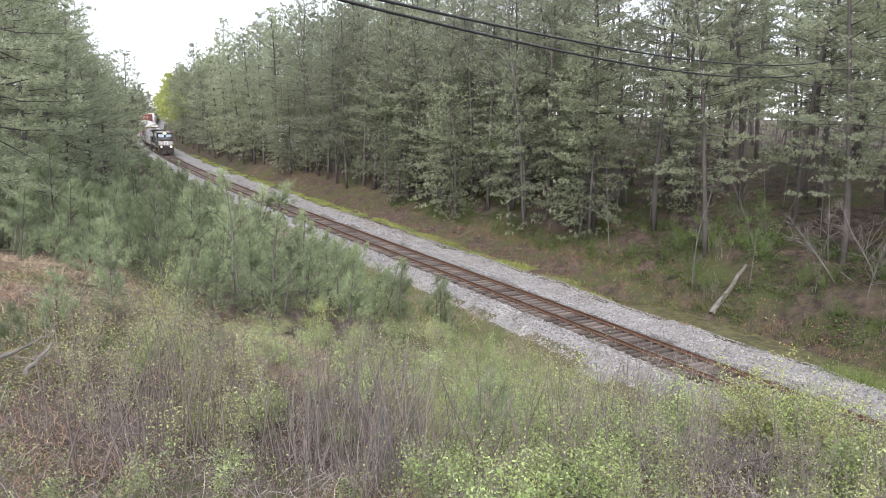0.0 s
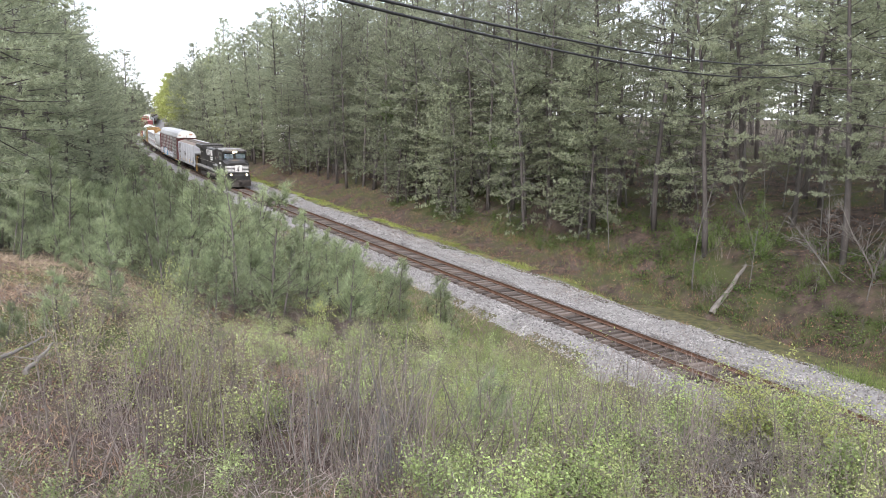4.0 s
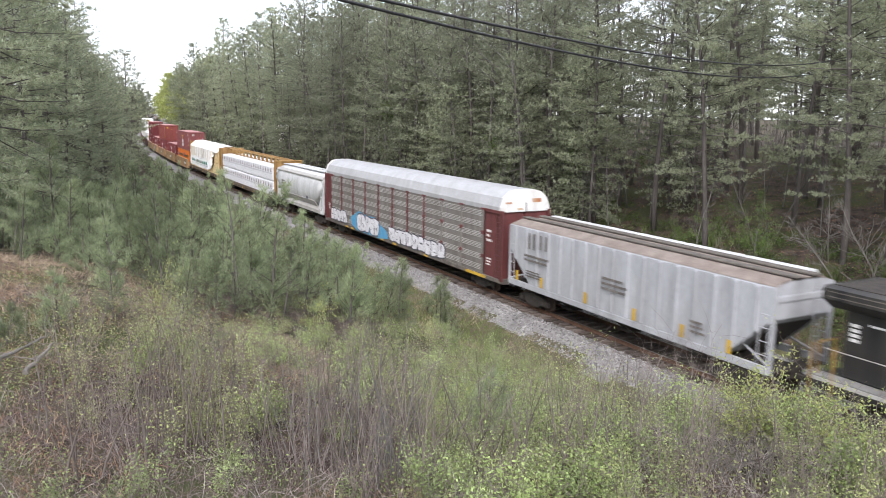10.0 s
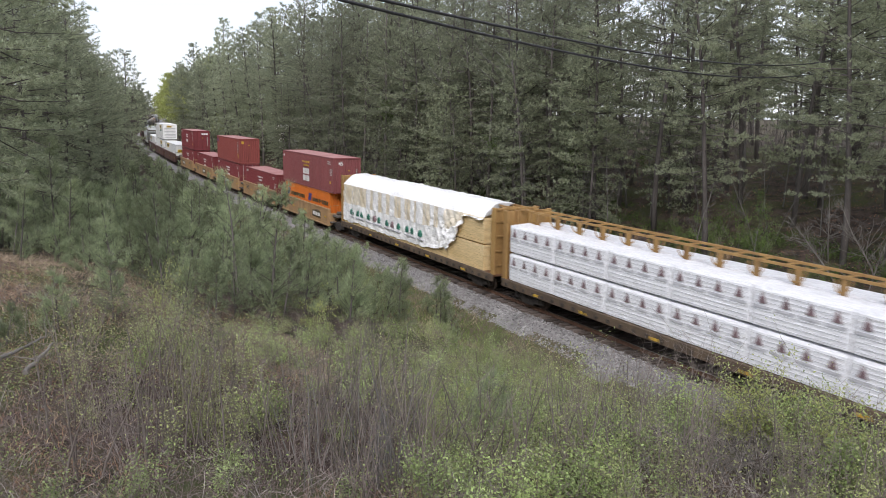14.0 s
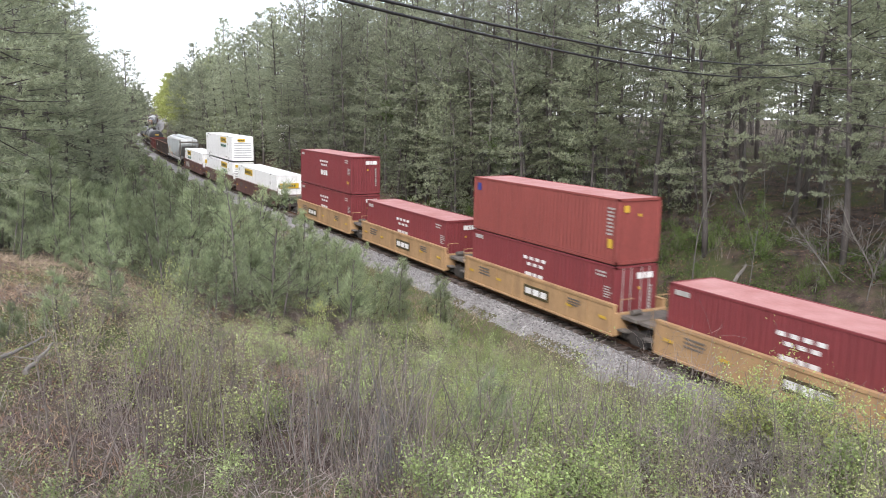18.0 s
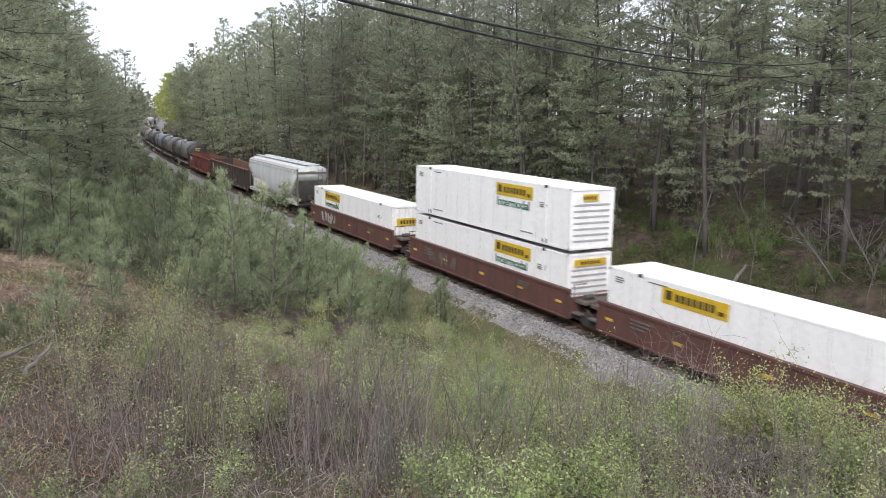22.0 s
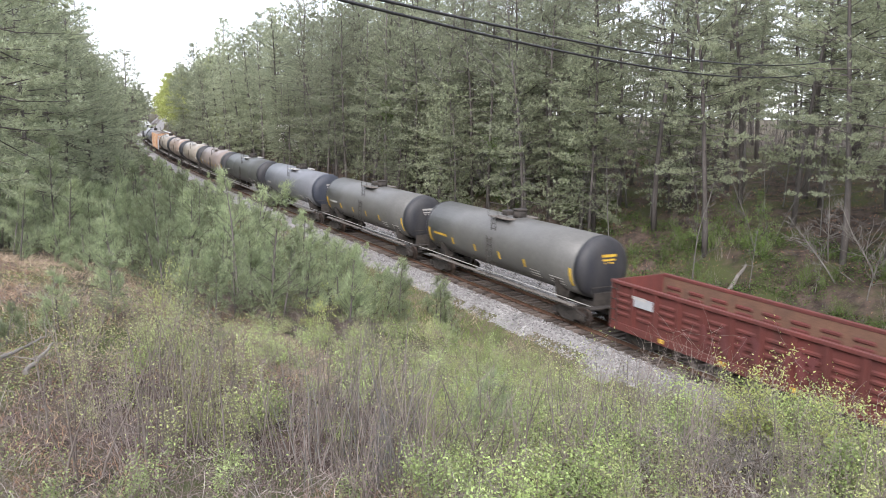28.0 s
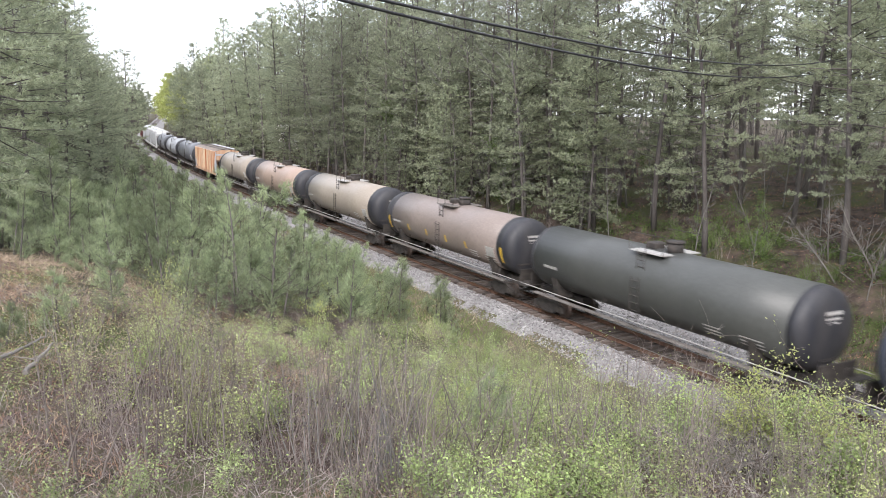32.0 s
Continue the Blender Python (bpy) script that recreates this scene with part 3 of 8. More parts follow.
# unseen pines added past the right of the view, to shade the bank
for v, s, k in ((11.4, 12.5, 2), (12.6, 8.6, 0), (14.2, 15.4, 2), (11.8, 4.0, 1), (16.5, 11.0, 0)):
    taken.append((v, s))
    set_out(tall_pines, dice, k, v, s, 1.0, 2)
# more added pines, out of view, that block sun from the bank
made = 0
for i in range(400):
    s, v = dice.uniform(-28, 12), dice.uniform(13.5, 42)
    if made < 26 and free(v, s, 4.0):
        made += 1
        set_out(tall_pines if made % 3 else pines, dice, dice.randrange(5), v, s, dice.uniform(0.85, 1.1))
made = 0
for i in range(600):
    s, v = dice.uniform(50, 220), dice.uniform(22, 60)
    if made < 44 and free(v, s, 3.4):
        made += 1
        set_out(tall_pines if dice.random() < 0.6 else bares, dice, dice.randrange(4), v, s, dice.uniform(0.85, 1.05))
for i in range(90):
    s, v = dice.uniform(30, 130), dice.uniform(10.8, 28)
    set_out(poles, dice, dice.randrange(4), v, s, dice.uniform(0.7, 1.3), 5)
for i in range(20):
    s, v = dice.uniform(45, 110), dice.uniform(12, 20)
    set_out(bares, dice, dice.randrange(4), v, s, dice.uniform(0.65, 1.0), 3)
for i in range(34):
    s, v = dice.uniform(22, 150), dice.uniform(10.8, 18)
    set_out(soft_green, dice, dice.randrange(2), v, s, dice.uniform(0.4, 0.9), 6)
for s, v, k in ((205, 10.5, 1.0), (214, 17, 1.25), (224, 9.5, 1.1), (240, 16, 1.3), (256, 9.5, 1.2), (285, 9.5, 1.2), (315, 13, 1.3), (340, 12, 1.3), (365, 13, 1.3), (395, 12, 1.3), (430, 14, 1.3), (196, 11, 0.6), (170, 11, 0.5), (300, 7.4, 1.15), (330, 8, 1.2), (270, 7.6, 1.0), (360, 8, 1.3), (400, 7, 1.35), (450, 8, 1.4), (345, 10, 1.3), (238, 8.2, 0.9)):
    set_out(budding, dice, int(s), v, s, k)
for i in range(40):
    set_out(edge_pines, dice, dice.randrange(3), dice.uniform(11.2, 18), dice.uniform(40, 110), dice.uniform(0.8, 1.25))
set_out(dogwood, dice, 0, 11.4, 113, 1.25)
set_out(soft_green, dice, 0, 12.6, 77, 1.5)
set_out(soft_green, dice, 1, 11.6, 75, 1.25)

for s, v, k in ((150, 9.4, 1), (164, 8.8, 3), (176, 9.2, 0), (188, 8.6, 2), (203, 9.0, 3), (218, 8.6, 1), (232, 8.8, 4), (248, 8.4, 0), (140, 9.8, 3)):
    set_out(far_pines, dice, k, v, s, dice.uniform(0.9, 1.1))

# the wood on the near side, low at its edge
made = 0
for i in range(2500):
    s = dice.uniform(60, 340)
    edge = -9.5 - max(0, (120 - s) * 0.17)
    v = edge - abs(dice.gauss(0, 8))
    if made < 80 and free(v, s, 2.7 if s < 140 else 4.0):
        made += 1
        depth = edge - v
        if s > 175:
            distant.append((v, s))
        elif depth < 4:
            set_out(edge_pines, dice, dice.randrange(3), v, s, dice.uniform(0.95, 1.3))
        else:
            set_out(far_pines if s > 125 else pines, dice, dice.randrange(15), v, s, min(1.05, 0.72 + depth * 0.03) * dice.uniform(0.85, 1.1))
for v, s, k, size in ((-28.6, 43, 3, 0.95), (-27.2, 57, 0, 0.8), (-31.0, 50, 1, 1.0), (-25.5, 66, 4, 0.75), (-30, 62, 2, 0.9), (-27.6, 50, 3, 0.98), (-24.6, 60, 2, 0.85), (-29.2, 70, 4, 0.95), (-24.0, 74, 0, 0.85), (-26.4, 80, 3, 0.95), (-22.0, 82, 1, 0.8), (-20.5, 92, 3, 0.85), (-32.5, 46, 0, 1.0), (-24.8, 88, 1, 1.0)):
    set_out(pines, dice, k, v, s, size)
for az, r, k, size in ((-4.4, 31.0, 1, 1.0), (-2.4, 38.0, 0, 0.95), (0.4, 46.0, 1, 0.82), (-1.0, 52.0, 0, 1.05), (2.6, 58.0, 0, 0.85), (1.2, 66.0, 1, 0.95), (4.2, 74.0, 0, 0.85), (3.2, 86.0, 1, 0.9)):
    set_out(broad_pines, dice, k, *polar(az, r), size)

# young pines on the near slope
young = []
for i in range(9000):
    a, r = dice.uniform(-3, 26), dice.uniform(15, 84)
    v, s = polar(a, r)
    near_edge = 19.5 if 2 < a < 9 else 24 if a < 2 else 17 + (a - 9) * 0.9
    if r < near_edge or v > -5.4 or (v > -9 and r > 46 and dice.random() < 0.5):
        continue
    if len(young) < 235 and not any((v - p) ** 2 + (s - q) ** 2 < (0.95 if r < 40 else 1.9) for p, q in young):
        young.append((v, s))
        set_out(saplings, dice, dice.randrange(5), v, s, dice.uniform(0.8, 1.3) * (0.62 if r < 24 or (a < 6 and r < 42) else 0.85 if v > -11 else 1.0), 4)
for v, s, k, size in ((-5.0, 34.0, 2, 0.9), (-5.3, 34.6, 1, 1.0), (-5.6, 33.6, 4, 0.8), (-6.4, 42.5, 3, 0.75), (-6.0, 44.0, 4, 0.8), (-6.8, 38.0, 2, 0.8), (-7.4, 36.2, 4, 0.8)):
    set_out(saplings, dice, k, v, s, size)
for i in range(34):
    set_out(saplings, dice, dice.choice((2, 3, 4)), *polar(dice.uniform(-2.5, 6.5), dice.uniform(29, 58)), dice.uniform(0.85, 1.2), 4)
for i in range(52):
    s = 57 + 95 * (i + dice.random()) / 52
    set_out(saplings, dice, dice.choice((2, 3, 4)), dice.uniform(-8.6, -5.8), s, dice.uniform(0.75, 1.05), 4)
set_out(soft_green, dice, 0, -13.4, 56.0, 0.6)

# woods further off, joined
def joined_wood(name, label, places, crown, seed, thin=None):
    """Trees of one crown mesh, turned and scaled from place to place, as one thing of two meshes."""
    rng = np.random.default_rng(seed)
    cv = np.array([tuple(q.co) for q in crown.vertices])
    tv, tf, nv = [], [], []
    for v, s in places:
        x, y, z = stand(v, s)
        a, k = rng.uniform(0, 6.28), rng.uniform(0.75, 1.05)
        o = len(tv)
        for h, r in ((-0.5, 0.2), (10 * k, 0.14), (19 * k, 0.04)):
            tv += [(x + r * math.cos(j * 1.2566), y + r * math.sin(j * 1.2566), z + h) for j in range(5)]
        tf += [(o + i * 5 + j, o + i * 5 + (j + 1) % 5, o + (i + 1) * 5 + (j + 1) % 5, o + (i + 1) * 5 + j) for i in (0, 1) for j in range(5)]
        m = np.array(((math.cos(a), -math.sin(a), 0), (math.sin(a), math.cos(a), 0), (0, 0, 1))) * k
        pick = cv.reshape(-1, 3, 3)[:: (2 if thin and thin(v, s) else 1)].reshape(-1, 3)
        nv.append(pick @ m.T + (x, y, z))
    ob = thing(name, label, "woodland", kind="stuff")
    tagged(part("trunks", soup("trunks", tv, tf), bark_pine, ob), kind="stuff")
    nv = np.concatenate(nv)
    tagged(part("crowns", soup("crowns", nv, np.arange(len(nv)).reshape(-1, 3)), needle_dark, ob), kind="stuff")


def far_woods():
    rng = np.random.default_rng(77)
    places = [(rng.uniform(40, 95), rng.uniform(-10, 330)) for i in range(80)] + [(rng.uniform(70, 190), rng.uniform(-40, 130)) for i in range(70)]
    places += [(rng.uniform(-95, -32), rng.uniform(70, 340)) for i in range(50)] + [(rng.uniform(11, 45), rng.uniform(330, 640)) for i in range(80)] + [(rng.uniform(-45, -11), rng.uniform(330, 640)) for i in range(80)]
    places += [(rng.uniform(-300, 300), rng.uniform(640, 720)) for i in range(60)]
    places += [(rng.uniform(6.5, 26), rng.uniform(400, 640)) for i in range(50)] + [(rng.uniform(-26, -6.5), rng.uniform(360, 640)) for i in range(50)]
    joined_wood("far_woods", "distant pine wood closing the view behind the cutting", places, pine_meshes(300, 20, 0.28, 3.4, 18, 3, 0.8, 0.34, step=0.8)[1], 78, lambda v, s: v > 40 and s < 120)
    joined_wood("pine_wood", "dense pine wood along the distant curve of the line", distant, pine_meshes(301, 20.5, 0.14, 3.5, 26, 5, 0.5, 0.15, step=0.6)[1], 79)


far_woods()
# ---- the train: paints ----
def paint(name, a, b=None, rough=0.55, streak=0.22, **k):
    """Weathered paint: streaks run down the sides."""
    return mat(name, a, b or tuple(x * 0.7 for x in a), rough=rough, scale=1.1, fine=18, bump=0.12, stretch=(1.6, 1.6, streak), spec=0.4, **k)


black = paint("locomotive_black", (0.017, 0.017, 0.018), (0.05, 0.047, 0.043), 0.45)
# dust grey, lightened to paint in the sky's sheen on the roofs
dust_and_sky = paint("dusty_roof_sky_sheen", (0.17, 0.167, 0.162), (0.28, 0.272, 0.262), 0.7)
white = paint("white_paint", (0.78, 0.78, 0.77), (0.62, 0.61, 0.59), 0.5)
running = mat("underframe_grime", (0.03, 0.027, 0.025), (0.065, 0.055, 0.048), rough=0.85, scale=3, fine=30, bump=0.3)
wheel_steel = mat("wheel_steel", (0.07, 0.05, 0.042), (0.12, 0.09, 0.075), rough=0.7, metal=0.5, scale=4, fine=30, bump=0.2)
yellow = paint("safety_yellow", (0.62, 0.4, 0.05), (0.45, 0.28, 0.04), 0.55)
ochre = paint("dull_yellow", (0.4, 0.24, 0.05), (0.26, 0.16, 0.045), 0.6)
hopper_grey = paint("hopper_grey", (0.43, 0.44, 0.465), (0.31, 0.315, 0.33), 0.6)
hopper_white = paint("hopper_white", (0.6, 0.61, 0.62), (0.45, 0.455, 0.455), 0.5)
hopper_pale = paint("hopper_pale", (0.56, 0.59, 0.585), (0.44, 0.46, 0.455), 0.5)
roof_brown = mat("roof_brown", (0.17, 0.135, 0.115), (0.27, 0.23, 0.2), rough=0.85, scale=1.2, fine=16, bump=0.2)
grime = paint("grimy_steel", (0.09, 0.08, 0.072), (0.16, 0.14, 0.12), 0.8)
rack_grey = paint("rack_grey", (0.235, 0.22, 0.203), (0.16, 0.142, 0.128), 0.6, metal=0.2)
rack_light = paint("rack_ribs", (0.5, 0.49, 0.47), (0.36, 0.34, 0.32), 0.5, metal=0.2)
rack_roof = paint("rack_roof", (0.45, 0.455, 0.465), (0.37, 0.37, 0.375), 0.5, metal=0.15)
maroon = paint("rack_maroon", (0.15, 0.045, 0.045), (0.1, 0.035, 0.035), 0.6)
spray_white = mat("sprayed_white", (0.72, 0.72, 0.75), (0.55, 0.54, 0.57), rough=0.6, scale=3, fine=10, bump=0)
spray_blue = mat("sprayed_blue", (0.07, 0.27, 0.48), (0.13, 0.35, 0.52), rough=0.6, scale=3, fine=10, bump=0)
spray_dark = mat("sprayed_dark", (0.05, 0.05, 0.07), (0.1, 0.1, 0.12), rough=0.6, scale=3, fine=10, bump=0)
spray_teal = mat("sprayed_teal", (0.5, 0.6, 0.55), (0.62, 0.63, 0.57), rough=0.6, scale=2, fine=8, bump=0)
spray_orange = mat("sprayed_orange", (0.55, 0.3, 0.2), (0.55, 0.42, 0.33), rough=0.6, scale=2, fine=8, bump=0)
beam_ochre = paint("beam_ochre", (0.38, 0.235, 0.085), (0.24, 0.135, 0.055), 0.6)
deck_brown = paint("deck_brown", (0.075, 0.055, 0.042), (0.14, 0.1, 0.065), 0.8)
beam_rust = paint("beam_rust", (0.22, 0.11, 0.058), (0.13, 0.07, 0.042), 0.75)
wrap = mat("white_wrap", (0.9, 0.91, 0.94), (0.82, 0.83, 0.87), rough=0.35, scale=2.0, fine=9, bump=0.5, dist=0.03, stretch=(1, 0.5, 3), spec=0.5)
wrap_mark = mat("wrap_print", (0.16, 0.12, 0.13), (0.24, 0.15, 0.16), rough=0.5, scale=2, fine=8, bump=0)
wrap_line = mat("wrap_print_and_creases", (0.45, 0.45, 0.48), (0.6, 0.6, 0.63), rough=0.5, scale=2, fine=8, bump=0)
pine_board = mat("sawn_lumber", (0.6, 0.44, 0.22), (0.7, 0.55, 0.32), rough=0.8, scale=1.2, fine=20, bump=0.3, island=0.22, stretch=(1, 0.1, 1))
tarp_white = mat("tarp_white", (0.88, 0.88, 0.88), (0.8, 0.8, 0.795), rough=0.35, scale=2.5, fine=7, bump=0.8, dist=0.06)
tarp_sheer = mat("sheer_tarp", (0.66, 0.56, 0.39), (0.8, 0.76, 0.68), rough=0.35, scale=0.8, fine=6, bump=0.7, dist=0.05, stretch=(1, 0.8, 0.6))
green_print = mat("green_print", (0.03, 0.13, 0.1), (0.04, 0.18, 0.12), rough=0.5, scale=2, fine=8, bump=0)
box_maroon = paint("container_maroon", (0.2, 0.04, 0.045), (0.16, 0.034, 0.038), 0.55)
box_plum = paint("container_plum", (0.24, 0.076, 0.078), (0.19, 0.062, 0.063), 0.55)
box_brick = paint("container_brick", (0.255, 0.064, 0.055), (0.205, 0.053, 0.046), 0.55)
box_orange = paint("container_orange", (0.62, 0.17, 0.025), (0.5, 0.13, 0.025), 0.55)
box_white = paint("container_white", (0.86, 0.86, 0.855), (0.8, 0.8, 0.79), 0.45)
roof_pink = mat("faded_red_roof", (0.37, 0.16, 0.15), (0.48, 0.26, 0.25), rough=0.6, scale=0.8, fine=14, bump=0.1)
well_tan = paint("well_tan", (0.42, 0.265, 0.135), (0.31, 0.195, 0.105), 0.6)
well_red = paint("well_red", (0.125, 0.056, 0.046), (0.085, 0.045, 0.04), 0.65)
sign_yellow = mat("sign_yellow", (0.62, 0.42, 0.03), (0.52, 0.34, 0.03), rough=0.5, scale=2, fine=10, bump=0)
sign_dark = mat("sign_dark", (0.05, 0.04, 0.02), (0.09, 0.07, 0.03), rough=0.5, scale=2, fine=10, bump=0)
sign_green = mat("sign_green", (0.02, 0.11, 0.075), (0.03, 0.14, 0.09), rough=0.5, scale=2, fine=10, bump=0)
logo_blue = mat("logo_blue", (0.035, 0.045, 0.22), (0.05, 0.06, 0.25), rough=0.5, scale=2, fine=10, bump=0)
gon_black = paint("gondola_black", (0.035, 0.028, 0.026), (0.065, 0.045, 0.037), 0.8)
gon_red = paint("gondola_red", (0.135, 0.036, 0.03), (0.09, 0.03, 0.026), 0.75)
gon_rust = mat("gondola_rust", (0.17, 0.092, 0.06), (0.12, 0.07, 0.05), rough=0.9, scale=1.3, fine=16, bump=0.3)
rust_orange = paint("rust_orange", (0.36, 0.13, 0.05), (0.6, 0.5, 0.36), 0.75, 0.12)
# bluish metal base puts the bright sky reflection into the windshield colour
sky_tint_glass = mat("cab_glass", (0.32, 0.4, 0.48), (0.38, 0.46, 0.54), rough=0.1, metal=0.75, scale=1, fine=3, bump=0, spec=1.0)
side_glass = mat("side_glass", (0.05, 0.055, 0.06), (0.08, 0.085, 0.09), rough=0.08, scale=1, fine=3, bump=0, spec=0.8)
lamp_lit = glow("lamp_lit", (1.0, 0.68, 0.38), 40.0)
lamp_red = mat("lamp_red", (0.4, 0.03, 0.02), (0.3, 0.03, 0.02), rough=0.3, bump=0)

# ---- the train: pieces that many cars share ----
TRAIN = []   # (thing, metres behind the front of the locomotive, height)


def wheel_mesh(r):
    g = Geo()
    circ = lambda x, q: [(x, q * math.cos(a), q * math.sin(a)) for a in (2 * math.pi * j / 20 for j in range(20))]
    g.ring([circ(-0.075, r * 0.25), circ(-0.05, r * 0.3), circ(-0.035, r * 0.78), circ(-0.07, r * 0.85), circ(-0.07, r), circ(0.05, r * 1.01), circ(0.055, r * 1.06), circ(0.075, r * 1.06), circ(0.075, r * 0.3)])
    return g.mesh("wheel", True)


WHEEL, BIG_WHEEL = wheel_mesh(0.43), wheel_mesh(0.51)
for w in (WHEEL, BIG_WHEEL):
    w.materials.append(wheel_steel)


def bogie_mesh(axles, r):
    """Side frames with sprung middle, bolster and axles."""
    g = Geo()
    reach = axles[-1] + 0.32
    for sx in (-1, 1):
        x0, x1 = sx * 0.94, sx * 1.12
        if len(axles) == 2:
            prof = [(-reach, r + 0.12), (-reach, r - 0.13), (-0.62, r - 0.13), (-0.42, r - 0.3), (0.42, r - 0.3), (0.62, r - 0.13), (reach, r - 0.13), (reach, r + 0.12), (0.55, r + 0.3), (-0.55, r + 0.3)]
            g.side(prof, x0, x1)
            for y in (-0.18, 0, 0.18):
                g.tube([(sx * 1.06, y, r - 0.2), (sx * 1.06, y, r + 0.16)], 0.085, 8)
        else:
            g.box(x0, x1 + sx * 0.05, -reach, reach, r + 0.05, r + 0.33, 0.05)
            for y in axles:
                g.box(x0, x1 + sx * 0.1, y - 0.2, y + 0.2, r - 0.2, r + 0.12, 0.04)
            for y in (-0.95, 0.95):
                g.tube([(sx * 1.1, y, r - 0.25), (sx * 1.1, y, r + 0.1)], 0.13, 8)
                g.box(x0, x1, y - 0.35, y + 0.35, r - 0.3, r - 0.2, 0.02)
        for y in axles:
            g.tube([(sx * 1.1, y, r), (sx * 1.2, y, r)], 0.13, 10)
    g.box(-0.95, 0.95, -0.2, 0.2, r - 0.05, r + 0.28, 0.03)
    for y in axles:
        g.tube([(-0.8, y, r), (0.8, y, r)], 0.08, 8)
    return g.mesh("bogie")


TRUCK2 = bogie_mesh((-0.89, 0.89), 0.43)
TRUCK3 = bogie_mesh((-2.0, 0.0, 2.0), 0.51)
TRUCK2.materials.append(running)
TRUCK3.materials.append(running)


def bogie(parent, y, heavy=False):
    b = part("bogie", TRUCK3 if heavy else TRUCK2, None, parent, "dark cast steel bogie")
    b.location = (0, y, 0)
    for wy in ((-2.0, 0.0, 2.0) if heavy else (-0.89, 0.89)):
        for sx in (-1, 1):
            w = part("wheel", BIG_WHEEL if heavy else WHEEL, None, b)
            w.location = (sx * 0.755, wy, 0.51 if heavy else 0.43)
            w.rotation_euler = (0, 0, 0 if sx < 0 else math.pi)


def coupler(parent, y):
    s = 1 if y > 0 else -1
    g = Geo().box(-0.09, 0.09, min(y, y + s * 0.55), max(y, y + s * 0.55), 0.76, 0.92, 0.02)
    g.box(-0.16, 0.14, min(y + s * 0.42, y + s * 0.68), max(y + s * 0.42, y + s * 0.68), 0.68, 1.0, 0.05)
    g.tube([(0.3, y, 0.8), (0.3, y + s * 0.35, 0.45), (0.15, y + s * 0.6, 0.4)], 0.025, 5)
    part("coupler", g, running, parent)


def ladder(parent, x, y0, y1, z0, z1, material, n=None, along="y", name="ladder"):
    """Two stiles and rungs; along x it hangs on an end wall at y0."""
    g = Geo()
    n = n or max(3, int((z1 - z0) / 0.4))
    P = (lambda k, z: (x, k, z)) if along == "y" else (lambda k, z: (k, x, z))
    for k in (y0, y1):
        g.tube([P(k, z0), P(k, z1)], 0.022, 4)
    for i in range(n):
        z = z0 + (z1 - z0) * (i + 0.5) / n
        g.tube([P(y0, z), P(y1, z)], 0.018, 4)
    return part(name, g, material, parent)


def bars(parent, x, rects, material, name="marking", label="", near=True):
    """Flat printed bars (y0, y1, z0, z1) just proud of the side at x."""
    if len(rects) <= 12:
        for y0, y1, z0, z1 in rects:
            part(name, Geo().box(x - 0.005, x + 0.012, min(y0, y1), max(y0, y1), z0, z1), material, parent, label)
        return None
    g = Geo()
    for y0, y1, z0, z1 in rects:
        g.box(x - 0.005, x + 0.012, min(y0, y1), max(y0, y1), z0, z1)
    return tagged(part(name, g, material, parent, label), kind="stuff")


def end_bars(parent, y, rects, material, name="marking", label=""):
    """Flat printed bars (x0, x1, z0, z1) on an end wall at y; many small ones are joined."""
    if len(rects) <= 6:
        for x0, x1, z0, z1 in rects:
            part(name, Geo().box(x0, x1, y - 0.006, y + 0.01, z0, z1), material, parent, label)
        return
    g = Geo()
    for x0, x1, z0, z1 in rects:
        g.box(x0, x1, y - 0.006, y + 0.01, z0, z1)
    tagged(part(name, g, material, parent, label), kind="stuff")


def tiny_print(rng, y, z, w, h, lines, fill=0.8):
    """Bars that stand for lines of small print, from y towards the front."""
    out = []
    for i in range(lines):
        a = y
        zz = z - i * h * 1.6
        while a > y - w * rng.uniform(0.6, 1.0):
            b = rng.uniform(0.5, 1.6) * h
            out.append((a - b, a, zz, zz + h * fill))
            a -= b + h * 0.35
    return out


def lettering(parent, text, size, place, end, material, name="lettering", label="", wide=1.0):
    """Real letters on a side (towards -x) or on the front end (towards -y)."""
    cu = bpy.data.curves.new("text", "FONT")
    cu.body, cu.size, cu.extrude, cu.offset = text, size, 0.004, 0.018 * size
    tmp = bpy.data.objects.new("text", cu)
    scene.collection.objects.link(tmp)
    me = bpy.data.meshes.new_from_object(tmp)
    bpy.data.objects.remove(tmp)
    turn = Matrix(((1, 0, 0), (0, 0, -1), (0, 1, 0))) if end else Matrix(((0, 0, -1), (-1, 0, 0), (0, 1, 0)))
    me.transform(Matrix.LocRotScale(place, turn.to_quaternion(), None) @ Matrix.Diagonal((wide, 1, 1, 1)))
    me.materials.clear()
    return part(name, me, material, parent, label)


def scrawl(rng, y0, y1, z0, z1, n, thick):
    """Overlapping slanted strokes of an unreadable spray-painted tag."""
    out = []
    for i in range(n):
        y = y0 + (y1 - y0) * (i + rng.uniform(0.1, 0.9)) / n
        a = z0 + rng.uniform(0, 0.2) * (z1 - z0)
        b = z1 - rng.uniform(0, 0.2) * (z1 - z0)
        out.append((y, a, y + rng.uniform(-0.35, 0.35), b, thick * rng.uniform(0.6, 1.3)))
        if rng.random() < 0.6:
            zz = rng.uniform(a, b)
            out.append((y, zz, y + rng.uniform(-0.6, 0.6), zz + rng.uniform(-0.2, 0.2), thick * 0.8))
    return out


